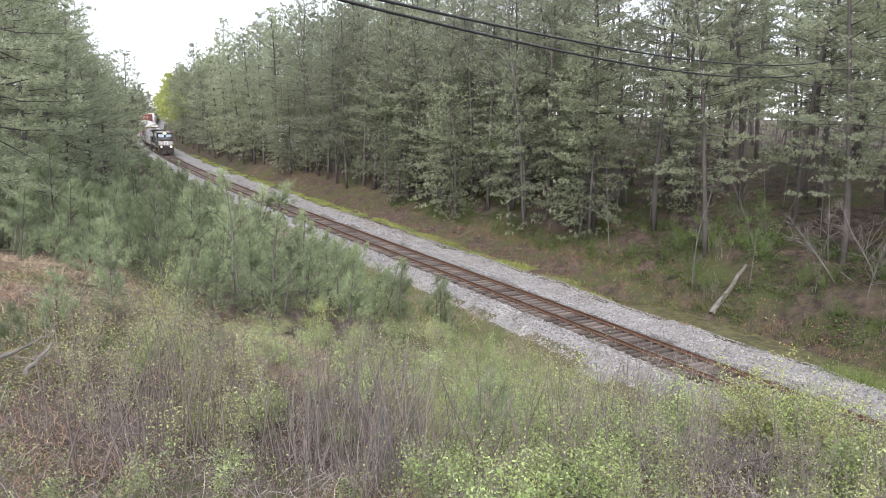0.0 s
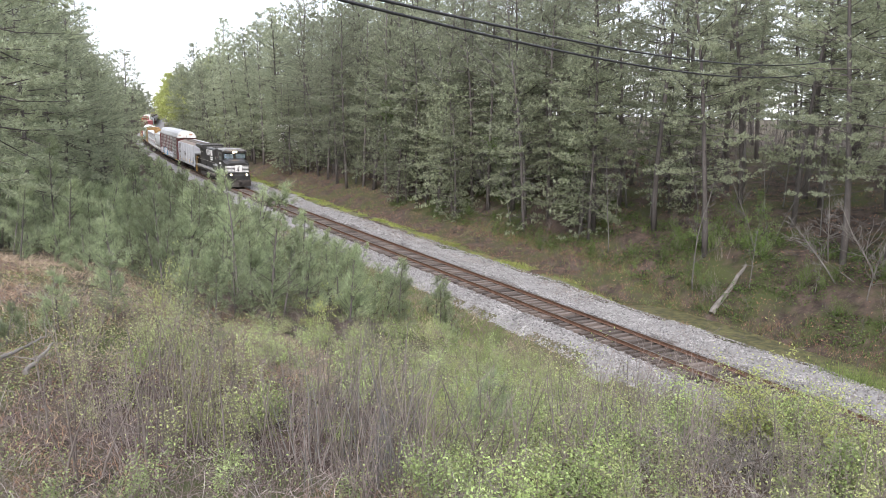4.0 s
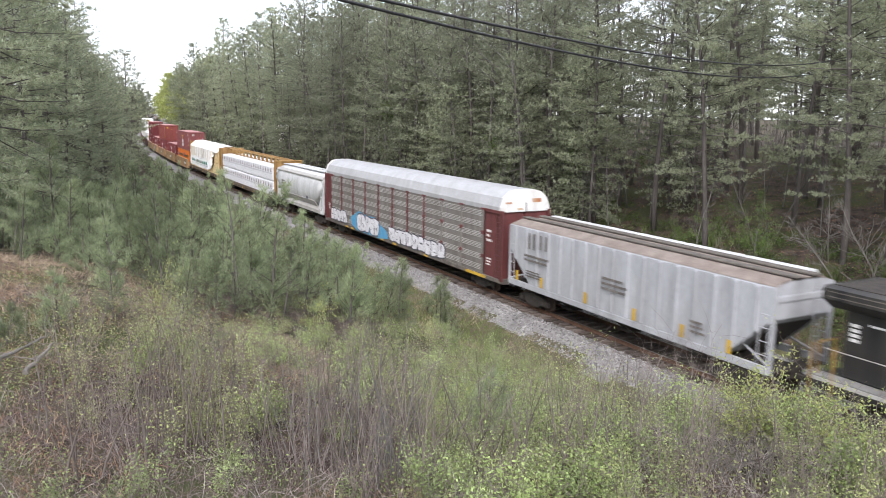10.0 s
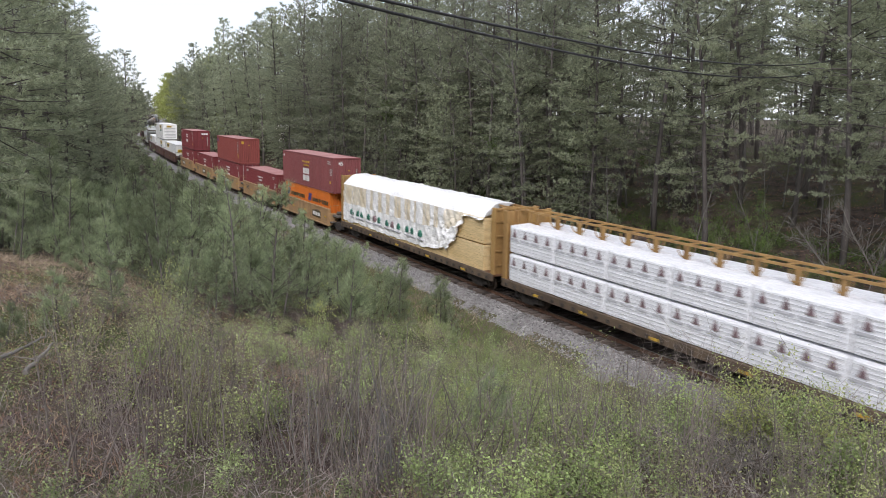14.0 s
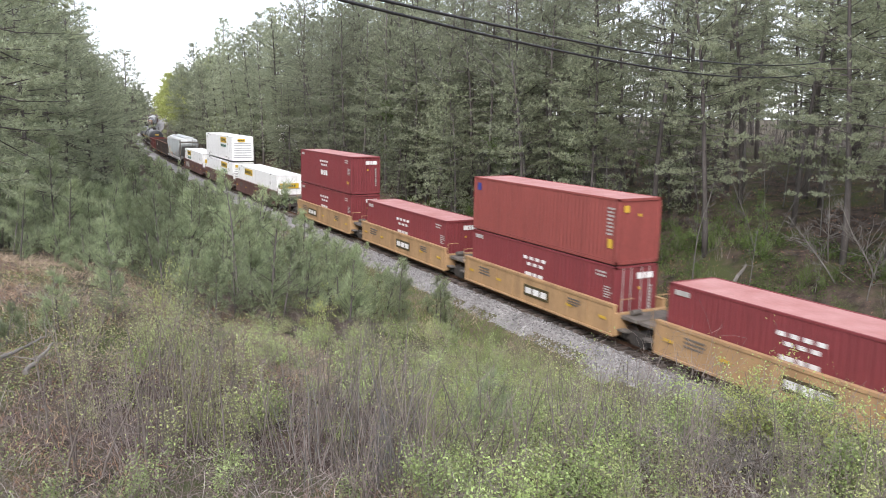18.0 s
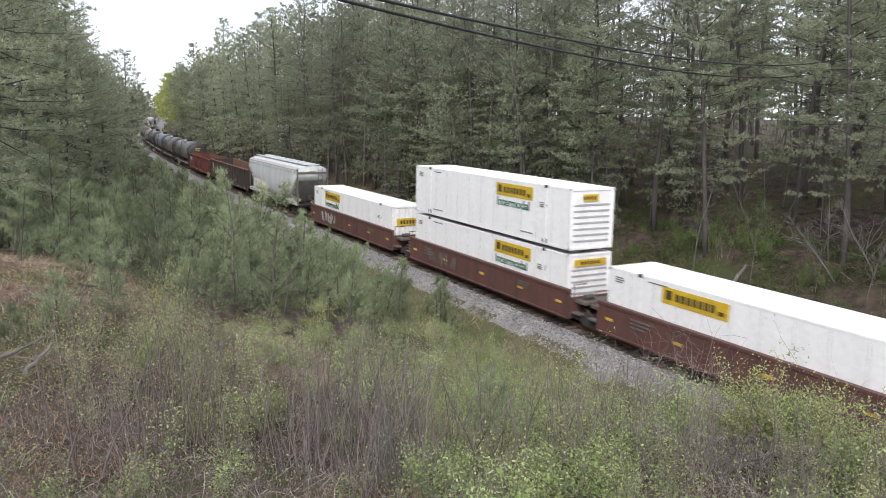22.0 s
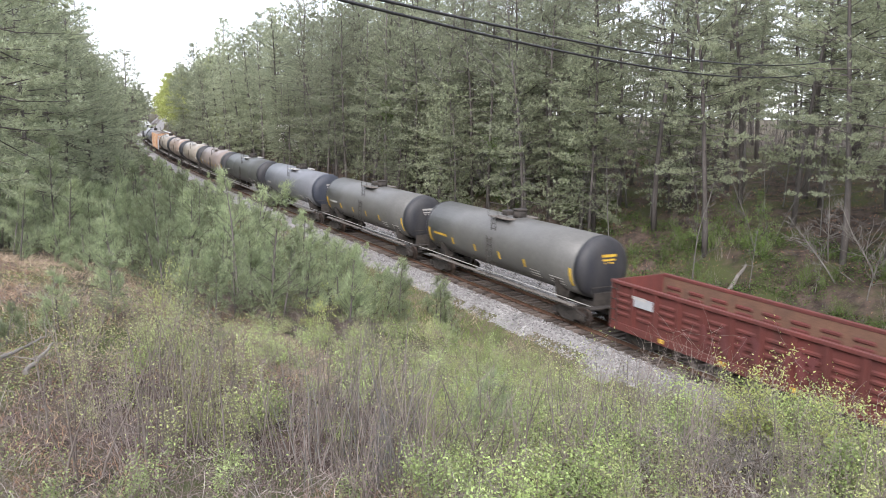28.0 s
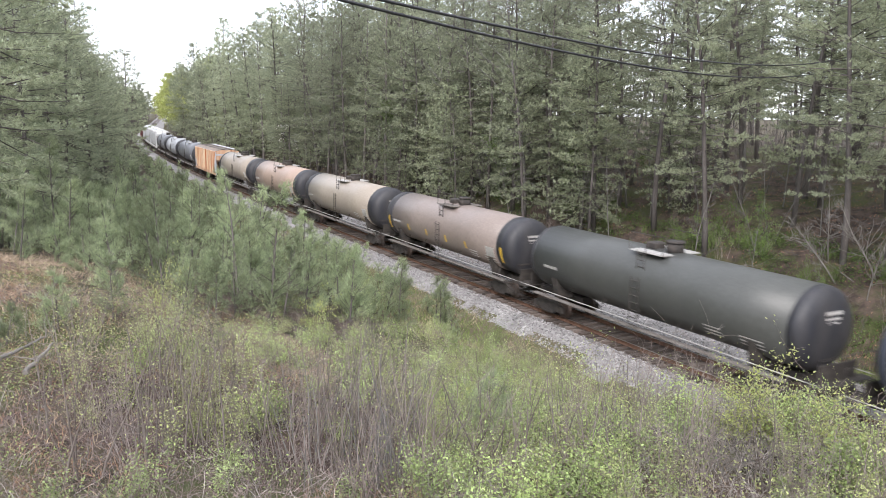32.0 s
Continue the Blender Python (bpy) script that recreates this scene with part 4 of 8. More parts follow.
def strokes(parent, x, marks, material, label, name="graffiti"):
    g = Geo()
    for i, (ya, za, yb, zb, w) in enumerate(marks):
        d = Vector((0, yb - ya, zb - za)).normalized()
        n = Vector((0, -d.z, d.y)) * w / 2
        o = x - 0.004 - 0.0015 * (i % 5)
        q = [Vector((o, ya, za)) - n, Vector((o, ya, za)) + n, Vector((o, yb, zb)) + n, Vector((o, yb, zb)) - n]
        g.ring([q, [k + Vector((0.01, 0, 0)) for k in q]])
    return part(name, g, material, parent, label)


def fat_tag(parent, rng, x, y0, y1, z0, z1, n):
    """Rounded fat letter shapes of an unreadable tag, pale with dark rims."""
    step = (y1 - y0) / n
    for i in range(n):
        yc, zc = y0 + step * (i + 0.5), (z0 + z1) / 2 + rng.uniform(-0.06, 0.06)
        turn, slant = rng.uniform(0, 6.28), rng.uniform(-0.2, 0.25)
        ring = []
        for k in range(14):
            a = 2 * math.pi * k / 14
            r = 1 + 0.13 * math.sin(3 * a + turn) + rng.uniform(-0.05, 0.05)
            c, q = math.cos(a), math.sin(a)
            ring.append((abs(c) ** 0.4 * math.copysign(step * 0.5, c) * r, abs(q) ** 0.4 * math.copysign((z1 - z0) * 0.46, q) * r))
        put = lambda f, o: [(o, yc + (y + slant * z) * f, zc + z * f) for y, z in ring]
        part("graffiti", Geo().ring([put(1.1, x - 0.001 * i), put(1.1, x + 0.01)]), spray_dark, parent, "dark sprayed rim")
        part("graffiti", Geo().ring([put(0.93, x - 0.016 - 0.001 * i), put(0.93, x)]), spray_white, parent, "white sprayed letter")
        for k in range(2):
            zz = zc + rng.uniform(-0.25, 0.3) * (z1 - z0)
            yy = yc + rng.uniform(-0.2, 0.2) * step
            up = rng.random() < 0.5
            w, h = (0.05, rng.uniform(0.2, 0.4)) if up else (rng.uniform(0.18, 0.4), 0.05)
            part("graffiti", Geo().box(x - 0.03, x - 0.01, yy - w / 2, yy + w / 2, zz - h / 2, zz + h / 2, 0.008), spray_dark, parent, "dark sprayed line")


def rails_tube(parent, pts, r, material, name="handrail", label=""):
    return part(name, Geo().tube(pts, r, 5), material, parent, label)


def enroll(ob, u):
    TRAIN.append((ob, u))
    return ob


# ---- locomotive ----


def locomotive():
    ob = enroll(thing("locomotive", "black diesel freight locomotive with white stripes and lit headlights", "locomotive"), 10.05)
    ob.scale = (1, 1.035, 1)
    rng = random.Random(7)
    F = -10.5
    part("frame", Geo().box(-1.5, 1.5, F + 0.35, 10.3, 1.28, 1.62, 0.03).box(-0.9, 0.9, F + 0.4, 10.2, 0.95, 1.28), black, ob)
    for sx in (-1, 1):
        part("sill_stripe", Geo().box(sx * 1.502, sx * 1.52, F + 1.2, 10.2, 1.5, 1.62), rack_light, ob, "dirty white sill stripe")
        part("walkway", Geo().box(sx * 0.98, sx * 1.5, -4.9, 10.2, 1.62, 1.66), dust_and_sky, ob, "dusty grey walkway")
    fuel = part("fuel_tank", Geo().prism([(-1.4, 1.25), (1.4, 1.25), (1.42, 0.7), (1.1, 0.32), (-1.1, 0.32), (-1.42, 0.7)], -3.4, 2.9), running, ob)
    for y in (-2.0, 0.3):
        part("air_reservoir", Geo().tube([(-1.28, y - 0.95, 1.0), (-1.28, y - 0.85, 1.0), (-1.28, y + 0.85, 1.0), (-1.28, y + 0.95, 1.0)], 0.24, 14), grime, ob, "grey air reservoir cylinder", True)
    bogie(ob, -6.6, True)
    bogie(ob, 6.6, True)
    coupler(ob, F + 0.1)
    coupler(ob, 10.3)
    # hood with doors, and the wide radiator wings at the rear
    hood = part("engine_hood", Geo().box(-0.98, 0.98, -1.6, 5.4, 1.66, 4.28, 0.12), black, ob)
    for i in range(9):
        y = -1.3 + i * 0.74
        for sx in (-1, 1):
            part("hood_door", Geo().box(sx * 0.98, sx * 1.0, y, y + 0.68, 1.8, 3.3, 0.008), black, hood)
    part("hood_top", Geo().box(-0.8, 0.8, -1.5, 5.3, 4.28, 4.32), dust_and_sky, ob, "hood roof grey with dust")
    part("exhaust_stack", Geo().box(-0.35, 0.35, 0.6, 1.9, 4.3, 4.58, 0.08).box(-0.5, 0.5, 2.2, 3.4, 4.3, 4.48, 0.05), running, ob)
    rad = part("radiator_section", Geo().box(-1.0, 1.0, 5.4, 9.6, 1.66, 4.0, 0.05), black, ob)
    part("radiator_wing", Geo().prism([(-1.0, 3.85), (-1.52, 4.2), (-1.52, 4.55), (-1.3, 4.62), (1.3, 4.62), (1.52, 4.55), (1.52, 4.2), (1.0, 3.85)], 5.3, 10.1), black, ob)
    part("radiator_grille", Geo().box(-1.2, 1.2, 6.2, 9.9, 4.615, 4.645), running, ob, "dark radiator grille")
    part("wing_top", Geo().box(-1.3, 1.3, 5.35, 6.1, 4.615, 4.64), dust_and_sky, ob)
    # equipment section behind the cab
    part("equipment_cabinet", Geo().box(-1.15, 1.15, -5.4, -1.6, 1.66, 4.5, 0.06), black, ob)
    part("cabinet_roof", Geo().box(-1.1, 1.1, -5.35, -1.65, 4.5, 4.53), dust_and_sky, ob)
    part("intake_grille", Geo().box(-1.19, -1.15, -2.9, -1.75, 3.5, 4.25, 0.02), running, ob, "dark air intake grille")
    part("battery_box", Geo().box(-1.48, -1.0, -5.2, -1.9, 1.66, 2.25, 0.05), black, ob)
    part("cabinet_ledge", Geo().prism([(-1.5, 2.25), (-1.5, 2.31), (-1.15, 2.42), (-1.0, 2.25)], -5.25, -1.85), dust_and_sky, ob, "dusty ledge over the battery boxes")
    for y in (-4.6, -2.9):
        for k in range(5):
            part("louvre", Geo().box(-1.5, -1.485, y - 0.35, y + 0.35, 1.8 + k * 0.08, 1.83 + k * 0.08), grime, ob)
    for y in (-4.9, -3.6, -2.3):
        bars(ob, -1.16, [(y, y + 0.28, 3.3, 3.36)], rust_orange, "warning_label", "small orange warning label")
    part("radiator_louvre", Geo().box(-1.53, -1.51, 5.5, 9.9, 4.28, 4.31).box(-1.53, -1.51, 5.5, 9.9, 4.44, 4.47), grime, ob)
    # cab and wide nose
    cab = part("cab", Geo().side([(-8.1, 1.6), (-5.4, 1.6), (-5.4, 4.5), (-8.0, 4.5), (-8.25, 4.35), (-8.1, 3.35)], -1.5, 1.5), black, ob)
    part("cab_roof", Geo().prism([(-1.5, 4.4), (-1.1, 4.66), (1.1, 4.66), (1.5, 4.4)], -8.35, -5.3), dust_and_sky, ob, "cab roof pale with dust and painted-in sky sheen")
    for sx in (-1, 1):
        w = part("side_window", Geo().box(sx * 1.5, sx * 1.515, -7.5, -6.2, 3.3, 4.1, 0.01), side_glass, cab)
        part("window_frame", Geo().box(sx * 1.5, sx * 1.53, -7.6, -6.1, 3.22, 3.3).box(sx * 1.5, sx * 1.53, -7.6, -6.1, 4.1, 4.18).box(sx * 1.5, sx * 1.53, -7.6, -7.5, 3.3, 4.1).box(sx * 1.5, sx * 1.53, -6.9, -6.83, 3.3, 4.1).box(sx * 1.5, sx * 1.53, -6.2, -6.1, 3.3, 4.1), dust_and_sky, cab)
        x0, x1 = (-1.32, -0.16) if sx < 0 else (0.16, 1.32)
        part("windshield", Geo().side([(-8.26, 3.5), (-8.2, 3.5), (-8.17, 4.08), (-8.24, 4.08)], x0, x1), sky_tint_glass, cab)
    part("nose", Geo().ring([
        [(-1.5, -8.1, 1.55), (1.5, -8.1, 1.55), (1.5, -8.1, 3.25), (1.1, -8.1, 3.5), (-1.1, -8.1, 3.5), (-1.5, -8.1, 3.25)],
        [(-1.48, -9.5, 1.55), (1.48, -9.5, 1.55), (1.48, -9.5, 3.0), (1.0, -9.6, 3.28), (-1.0, -9.6, 3.28), (-1.48, -9.5, 3.0)],
        [(-1.3, -9.95, 1.55), (1.3, -9.95, 1.55), (1.3, -9.95, 2.86), (0.8, -9.95, 3.02), (-0.8, -9.95, 3.02), (-1.3, -9.95, 2.86)]]), black, ob)
    for i in range(5):
        z = 1.92 + i * 0.17
        stripe = Geo().box(-1.28, 1.28, -9.965, -9.94, z, z + 0.085)
        for sx in (-1, 1):
            stripe.ring([[(sx * 1.3, -9.965, z), (sx * 1.3, -9.965, z + 0.085), (sx * 1.29, -9.94, z + 0.085), (sx * 1.29, -9.94, z)],
                         [(sx * 1.492, -9.5, z), (sx * 1.492, -9.5, z + 0.085), (sx * 1.47, -9.5, z + 0.085), (sx * 1.47, -9.5, z)]])
        part("nose_stripe", stripe, white, ob, "white stripe round the nose")
    end_bars(ob, -9.975, [(-0.34, 0.5, 1.9, 2.78)], white, "nose_emblem", "white square emblem field")
    e = Geo().tube([(-0.15, -9.985, 2.02), (0.0, -9.985, 2.37), (0.2, -9.985, 2.62)], 0.08, 4, 0.04).tube([(0.1, -9.985, 2.02), (0.0, -9.985, 2.32)], 0.05, 4)
    part("emblem_mark", e, black, ob)
    # lamps
    part("headlight_box", Geo().box(-0.42, 0.42, -8.42, -8.2, 4.14, 4.42, 0.05), black, ob)
    for x in (-0.16, 0.16):
        part("headlight", Geo().tube([(x, -8.46, 4.28), (x, -8.41, 4.28)], 0.1, 14), lamp_lit, ob, "lit headlight")
    for x in (-0.95, 0.95):
        part("ditch_light", Geo().tube([(x, -10.42, 1.62), (x, -10.37, 1.62)], 0.085, 14), lamp_lit, ob, "lit ditch light")
        part("lamp_housing", Geo().box(x - 0.16, x + 0.16, -10.37, -10.1, 1.47, 1.77, 0.04), black, ob)
    for sx in (-1, 1):
        part("number_board", Geo().box(sx * 0.5, sx * 1.15, -8.4, -8.34, 4.16, 4.38, 0.02), running, ob)
    # pilot, plow and steps
    part("pilot", Geo().box(-1.45, 1.45, F + 0.25, F + 0.42, 0.75, 1.55, 0.03), black, ob)
    part("snow_plow", Geo().ring([[(-1.5, F + 0.3, 0.16), (0, F - 0.18, 0.12), (1.5, F + 0.3, 0.16)], [(-1.5, F + 0.22, 0.95), (0, F + 0.0, 0.95), (1.5, F + 0.22, 0.95)], [(-1.5, F + 0.36, 0.95), (0, F + 0.2, 0.95), (1.5, F + 0.36, 0.95)], [(-1.5, F + 0.42, 0.16), (0, F + 0.1, 0.12), (1.5, F + 0.42, 0.16)]], closed=False, caps=False), running, ob)
    for sx in (-1, 1):
        for y in (F + 0.75, 9.9):
            for i in range(4):
                part("step", Geo().box(sx * 1.15, sx * 1.5, y - 0.3, y + 0.3, 0.35 + i * 0.3, 0.39 + i * 0.3), running, ob)
            tall = 2.7 if y > 0 else 1.75
            rails_tube(ob, [(sx * 1.5, y - 0.38, 0.5), (sx * 1.52, y - 0.38, tall)], 0.028 if y > 0 else 0.02, ochre, "grab_rail", "dull yellow grab rail")
            rails_tube(ob, [(sx * 1.5, y + 0.38, 0.5), (sx * 1.52, y + 0.38, tall)], 0.028 if y > 0 else 0.02, ochre, "grab_rail", "dull yellow grab rail")
        rails_tube(ob, [(sx * 1.48, -4.9, 2.6), (sx * 1.48, 9.9, 2.6)], 0.018, rack_light, "handrail", "thin pale handrail")
        for i in range(9):
            rails_tube(ob, [(sx * 1.48, -4.9 + i * 1.83, 1.64), (sx * 1.48, -4.9 + i * 1.83, 2.6)], 0.018, black, "handrail_post")
        rails_tube(ob, [(sx * 0.5, 10.15, 1.6), (sx * 0.5, 10.2, 2.7), (sx * 1.3, 10.2, 2.7), (sx * 1.3, 10.15, 1.6)], 0.035, ochre, "end_rail", "yellow end railing")
        rails_tube(ob, [(sx * 0.5, F + 0.3, 1.6), (sx * 0.5, F + 0.25, 2.4), (sx * 1.3, F + 0.25, 2.4), (sx * 1.3, F + 0.3, 1.6)], 0.025, black, "end_rail")
    # markings on the flank
    for sx in (-1, 1):
        x = sx * 1.0 if sx > 0 else -1.004
        bars(ob, x, [(2.0, 4.9, 3.28 + i * 0.16, 3.37 + i * 0.16) for i in range(5)], white, "hood_stripe", "white stripe on the hood")
        bars(ob, x, [(0.75, 1.25, 3.24, 4.04), (1.35, 1.85, 3.24, 4.04)], white, "block_mark")
        bars(ob, x, [(0.55, 2.2, 2.95, 3.12), (0.55, 2.2, 2.68, 2.87)], white, "name_bar")
        bars(ob, x * 1.002, tiny_print(rng, 8.8, 3.5, 1.6, 0.09, 1) + [(9.1, 9.4, 2.9 + i * 0.16, 3.0 + i * 0.16) for i in range(4)], white, "small_print")
        bars(ob, -1.505 if sx < 0 else 1.5, [(-7.4, -7.2, 2.72, 2.95), (-7.1, -6.85, 2.72, 2.95), (-6.75, -6.5, 2.72, 2.95), (-6.4, -6.2, 2.72, 2.95), (-7.6, -7.0, 2.5, 2.56)], white, "cab_number")
        bars(ob, x * 1.155, tiny_print(rng, -4.4, 3.9, 0.5, 0.12, 2) + tiny_print(rng, -2.2, 3.2, 0.4, 0.1, 2), white, "small_print")


# ---- covered hoppers ----


def hull(half, profile, cut, rise, floor):
    """Hopper body: the profile (x, z) swept along, its lower part cut away towards the ends."""
    g = Geo()
    secs = []
    full = profile + [(-x, z) for x, z in reversed(profile)]
    for y, zb in ((-half, rise), (-half + cut * 0.5, (rise + floor) / 2), (-half + cut, floor), (0, floor), (half - cut, floor), (half - cut * 0.5, (rise + floor) / 2), (half, rise)):
        secs.append([(x, y, max(z, zb)) for x, z in full])
    return g.ring(secs)


def covered_hopper(u0, u1, label, paint_, profile, cut, rise, floor, bays, ribs=0, under=None, side_x=1.55, fittings=None, hatches=True):
    L = u1 - u0
    half = L / 2 - 0.15
    ob = enroll(thing("covered_hopper", label, "hopper car"), (u0 + u1) / 2)
    part("body", hull(half, profile, cut, rise, floor), paint_, ob, "", not ribs)
    top = max(z for x, z in profile)
    under = under or running
    for sx in (-1, 1):
        part("side_sill", Geo().box(sx * (side_x - 0.12), sx * (side_x + 0.02), -half, half, 1.05, 1.33, 0.02), paint_, ob)
        for i in range(ribs):
            y = -half + cut * 0.35 + (2 * half - cut * 0.7) * i / (ribs - 1)
            low = floor + max(0.0, (abs(y) - (half - cut)) / cut) * (rise - floor)
            part("rib", Geo().prism([(sx * side_x, low + 0.02), (sx * (side_x + 0.1), low + 0.06), (sx * (side_x + 0.1), top - 0.3), (sx * side_x, top - 0.22)], y - 0.05, y + 0.05), paint_, ob)
        for sy in (-1, 1):
            ladder(ob, sx * side_x, sy * (half - 0.1), sy * (half - 0.5), 1.0, rise + 0.4, fittings or paint_)
            part("end_post", Geo().box(sx * (side_x - 0.14), sx * (side_x - 0.02), sy * half - 0.06, sy * half + 0.06, 1.05, top - 0.3, 0.01), fittings or paint_, ob)
            part("corner_brace", Geo().tube([(sx * (side_x - 0.1), sy * half, 1.3), (sx * (side_x - 0.4), sy * (half - cut * 0.8), floor + 0.5)], 0.05, 4), fittings or paint_, ob)
    if not ribs:
        for sx in (-1, 1):
            part("side_shelf", Geo().prism([(sx * (side_x + 0.06), 1.06), (sx * (side_x + 0.06), 1.34), (sx * (side_x - 0.12), 1.4), (sx * 1.0, 1.62), (sx * 0.9, 1.5), (sx * (side_x - 0.14), 1.06)], -half + 0.6, half - 0.6), shelf_grey, ob, "dusty grey side shelf")
            # grey sheet that paints in the shade under the body's curve
            part("belly_sheet", Geo().prism([(sx * 1.02, 1.4), (sx * 1.22, 1.56), (sx * 1.53, 2.02), (sx * 1.47, 2.04), (sx * 1.0, 1.5)], -half + cut * 0.75, half - cut * 0.75), shelf_grey, ob, "grey lower sheet with the belly's shade in its colour")
            part("eave_band", Geo().prism([(sx * 1.36, top - 0.5), (sx * 1.44, top - 0.47), (sx * 1.44, top - 0.36), (sx * 1.2, top - 0.18)], -half, half), shelf_grey, ob, "dusty grey eave")
            for sy in (-1, 1) if rise < 3.4 else ():
                part("corner_plate", Geo().side([(sy * half, 1.1), (sy * (half - cut * 0.7), 1.1), (sy * (half - 0.25), rise - 0.1), (sy * half, rise - 0.1)], sx * (side_x - 0.2), sx * (side_x - 0.15)), paint_, ob)
    for sy in (-1, 1):
        part("end_platform", Geo().box(-1.4, 1.4, sy * half - 0.25 * sy - 0.3, sy * half - 0.25 * sy + 0.3, 1.05, 1.15, 0.01), under, ob)
        part("slope_sheet", Geo().ring([[(-1.2, sy * (half - 0.15), rise), (1.2, sy * (half - 0.15), rise), (1.2, sy * (half - 0.05), rise), (-1.2, sy * (half - 0.05), rise)], [(-0.7, sy * (half - cut), 1.1), (0.7, sy * (half - cut), 1.1), (0.7, sy * (half - cut) + sy * 0.1, 1.1), (-0.7, sy * (half - cut) + sy * 0.1, 1.1)]]), under if ribs else shelf_grey, ob)
        ladder(ob, sy * (half + 0.03), 0.55, 0.95, 1.1, top - 0.2, fittings or paint_, along="x")
        part("end_beam", Geo().box(-1.5, 1.5, sy * half - 0.05, sy * half + 0.05, top - 0.75, top - 0.55, 0.01), fittings or paint_, ob)
        part("brake_gear", Geo().box(-0.5, -0.1, sy * half - 0.2, sy * half + 0.02, 1.5, 2.0, 0.03), under, ob)
    for i in range(bays):
        y = (i - (bays - 1) / 2) * (2 * half - 2 * cut) / bays
        w = (2 * half - 2 * cut) / bays / 2
        part("hopper_bay", Geo().ring([[(-1.2, y - w, floor + 0.05), (1.2, y - w, floor + 0.05), (1.2, y + w, floor + 0.05), (-1.2, y + w, floor + 0.05)], [(-0.6, y - 0.35, 0.55), (0.6, y - 0.35, 0.55), (0.6, y + 0.35, 0.55), (-0.6, y + 0.35, 0.55)]]), under, ob, "grimy hopper outlet")
        part("outlet_gate", Geo().box(-0.75, 0.75, y - 0.4, y + 0.4, 0.42, 0.55, 0.03), under, ob)
    part("centre_sill", Geo().box(-0.3, 0.3, -half, half, 0.75, 1.1), under, ob)
    # roof walk with hatches
    for x in (-0.5, 0.5):
        part("roof_walk", Geo().box(x - 0.22, x + 0.22, -half - 0.1, half + 0.1, top + 0.06, top + 0.11), grime if ribs else paint_, ob)
    if ribs:
        part("roof_sheet", Geo().prism([(-1.5, top - 0.2), (-0.8, top + 0.02), (0.8, top + 0.02), (1.5, top - 0.2), (0.8, top - 0.05), (-0.8, top - 0.05)], -half, half), roof_brown, ob, "rust-brown roof sheet")
        for k in range(5):
            y = -half + 0.3 + k * (2 * half - 0.6) / 5
            part("trough_hatch", Geo().box(0.78, 1.12, y + 0.06, y + (2 * half - 0.6) / 5 - 0.06, top, top + 0.14, 0.03), hopper_white, ob, "pale trough hatch cover")
    for i in range(int(L / 2.2) if hatches and not ribs else 0):
        y = -half + 1.1 + i * 2.2
        part("hatch", Geo().box(-0.26, 0.26, y - 0.7, y + 0.7, top, top + 0.13, 0.04), paint_, ob)
    bogie(ob, -half + 1.7)
    bogie(ob, half - 1.7)
    coupler(ob, -half)
    coupler(ob, half)
    return ob, half


RIB_SIDE = [(1.55, 1.33), (1.55, 4.12), (1.2, 4.25), (0.5, 4.36)]
shelf_grey = paint("shelf_grey", (0.33, 0.32, 0.3), (0.42, 0.41, 0.39), 0.7)
ROUND_SIDE = [(0.75, 1.33), (1.2, 1.6), (1.48, 2.1), (1.58, 2.75), (1.52, 3.4), (1.34, 3.95), (1.0, 4.25), (0.55, 4.4)]
TALL_SIDE = [(1.35, 1.33), (1.53, 1.9), (1.58, 2.6), (1.58, 3.4), (1.5, 3.95), (1.5, 4.1), (1.32, 4.4), (0.9, 4.62), (0.5, 4.68)]


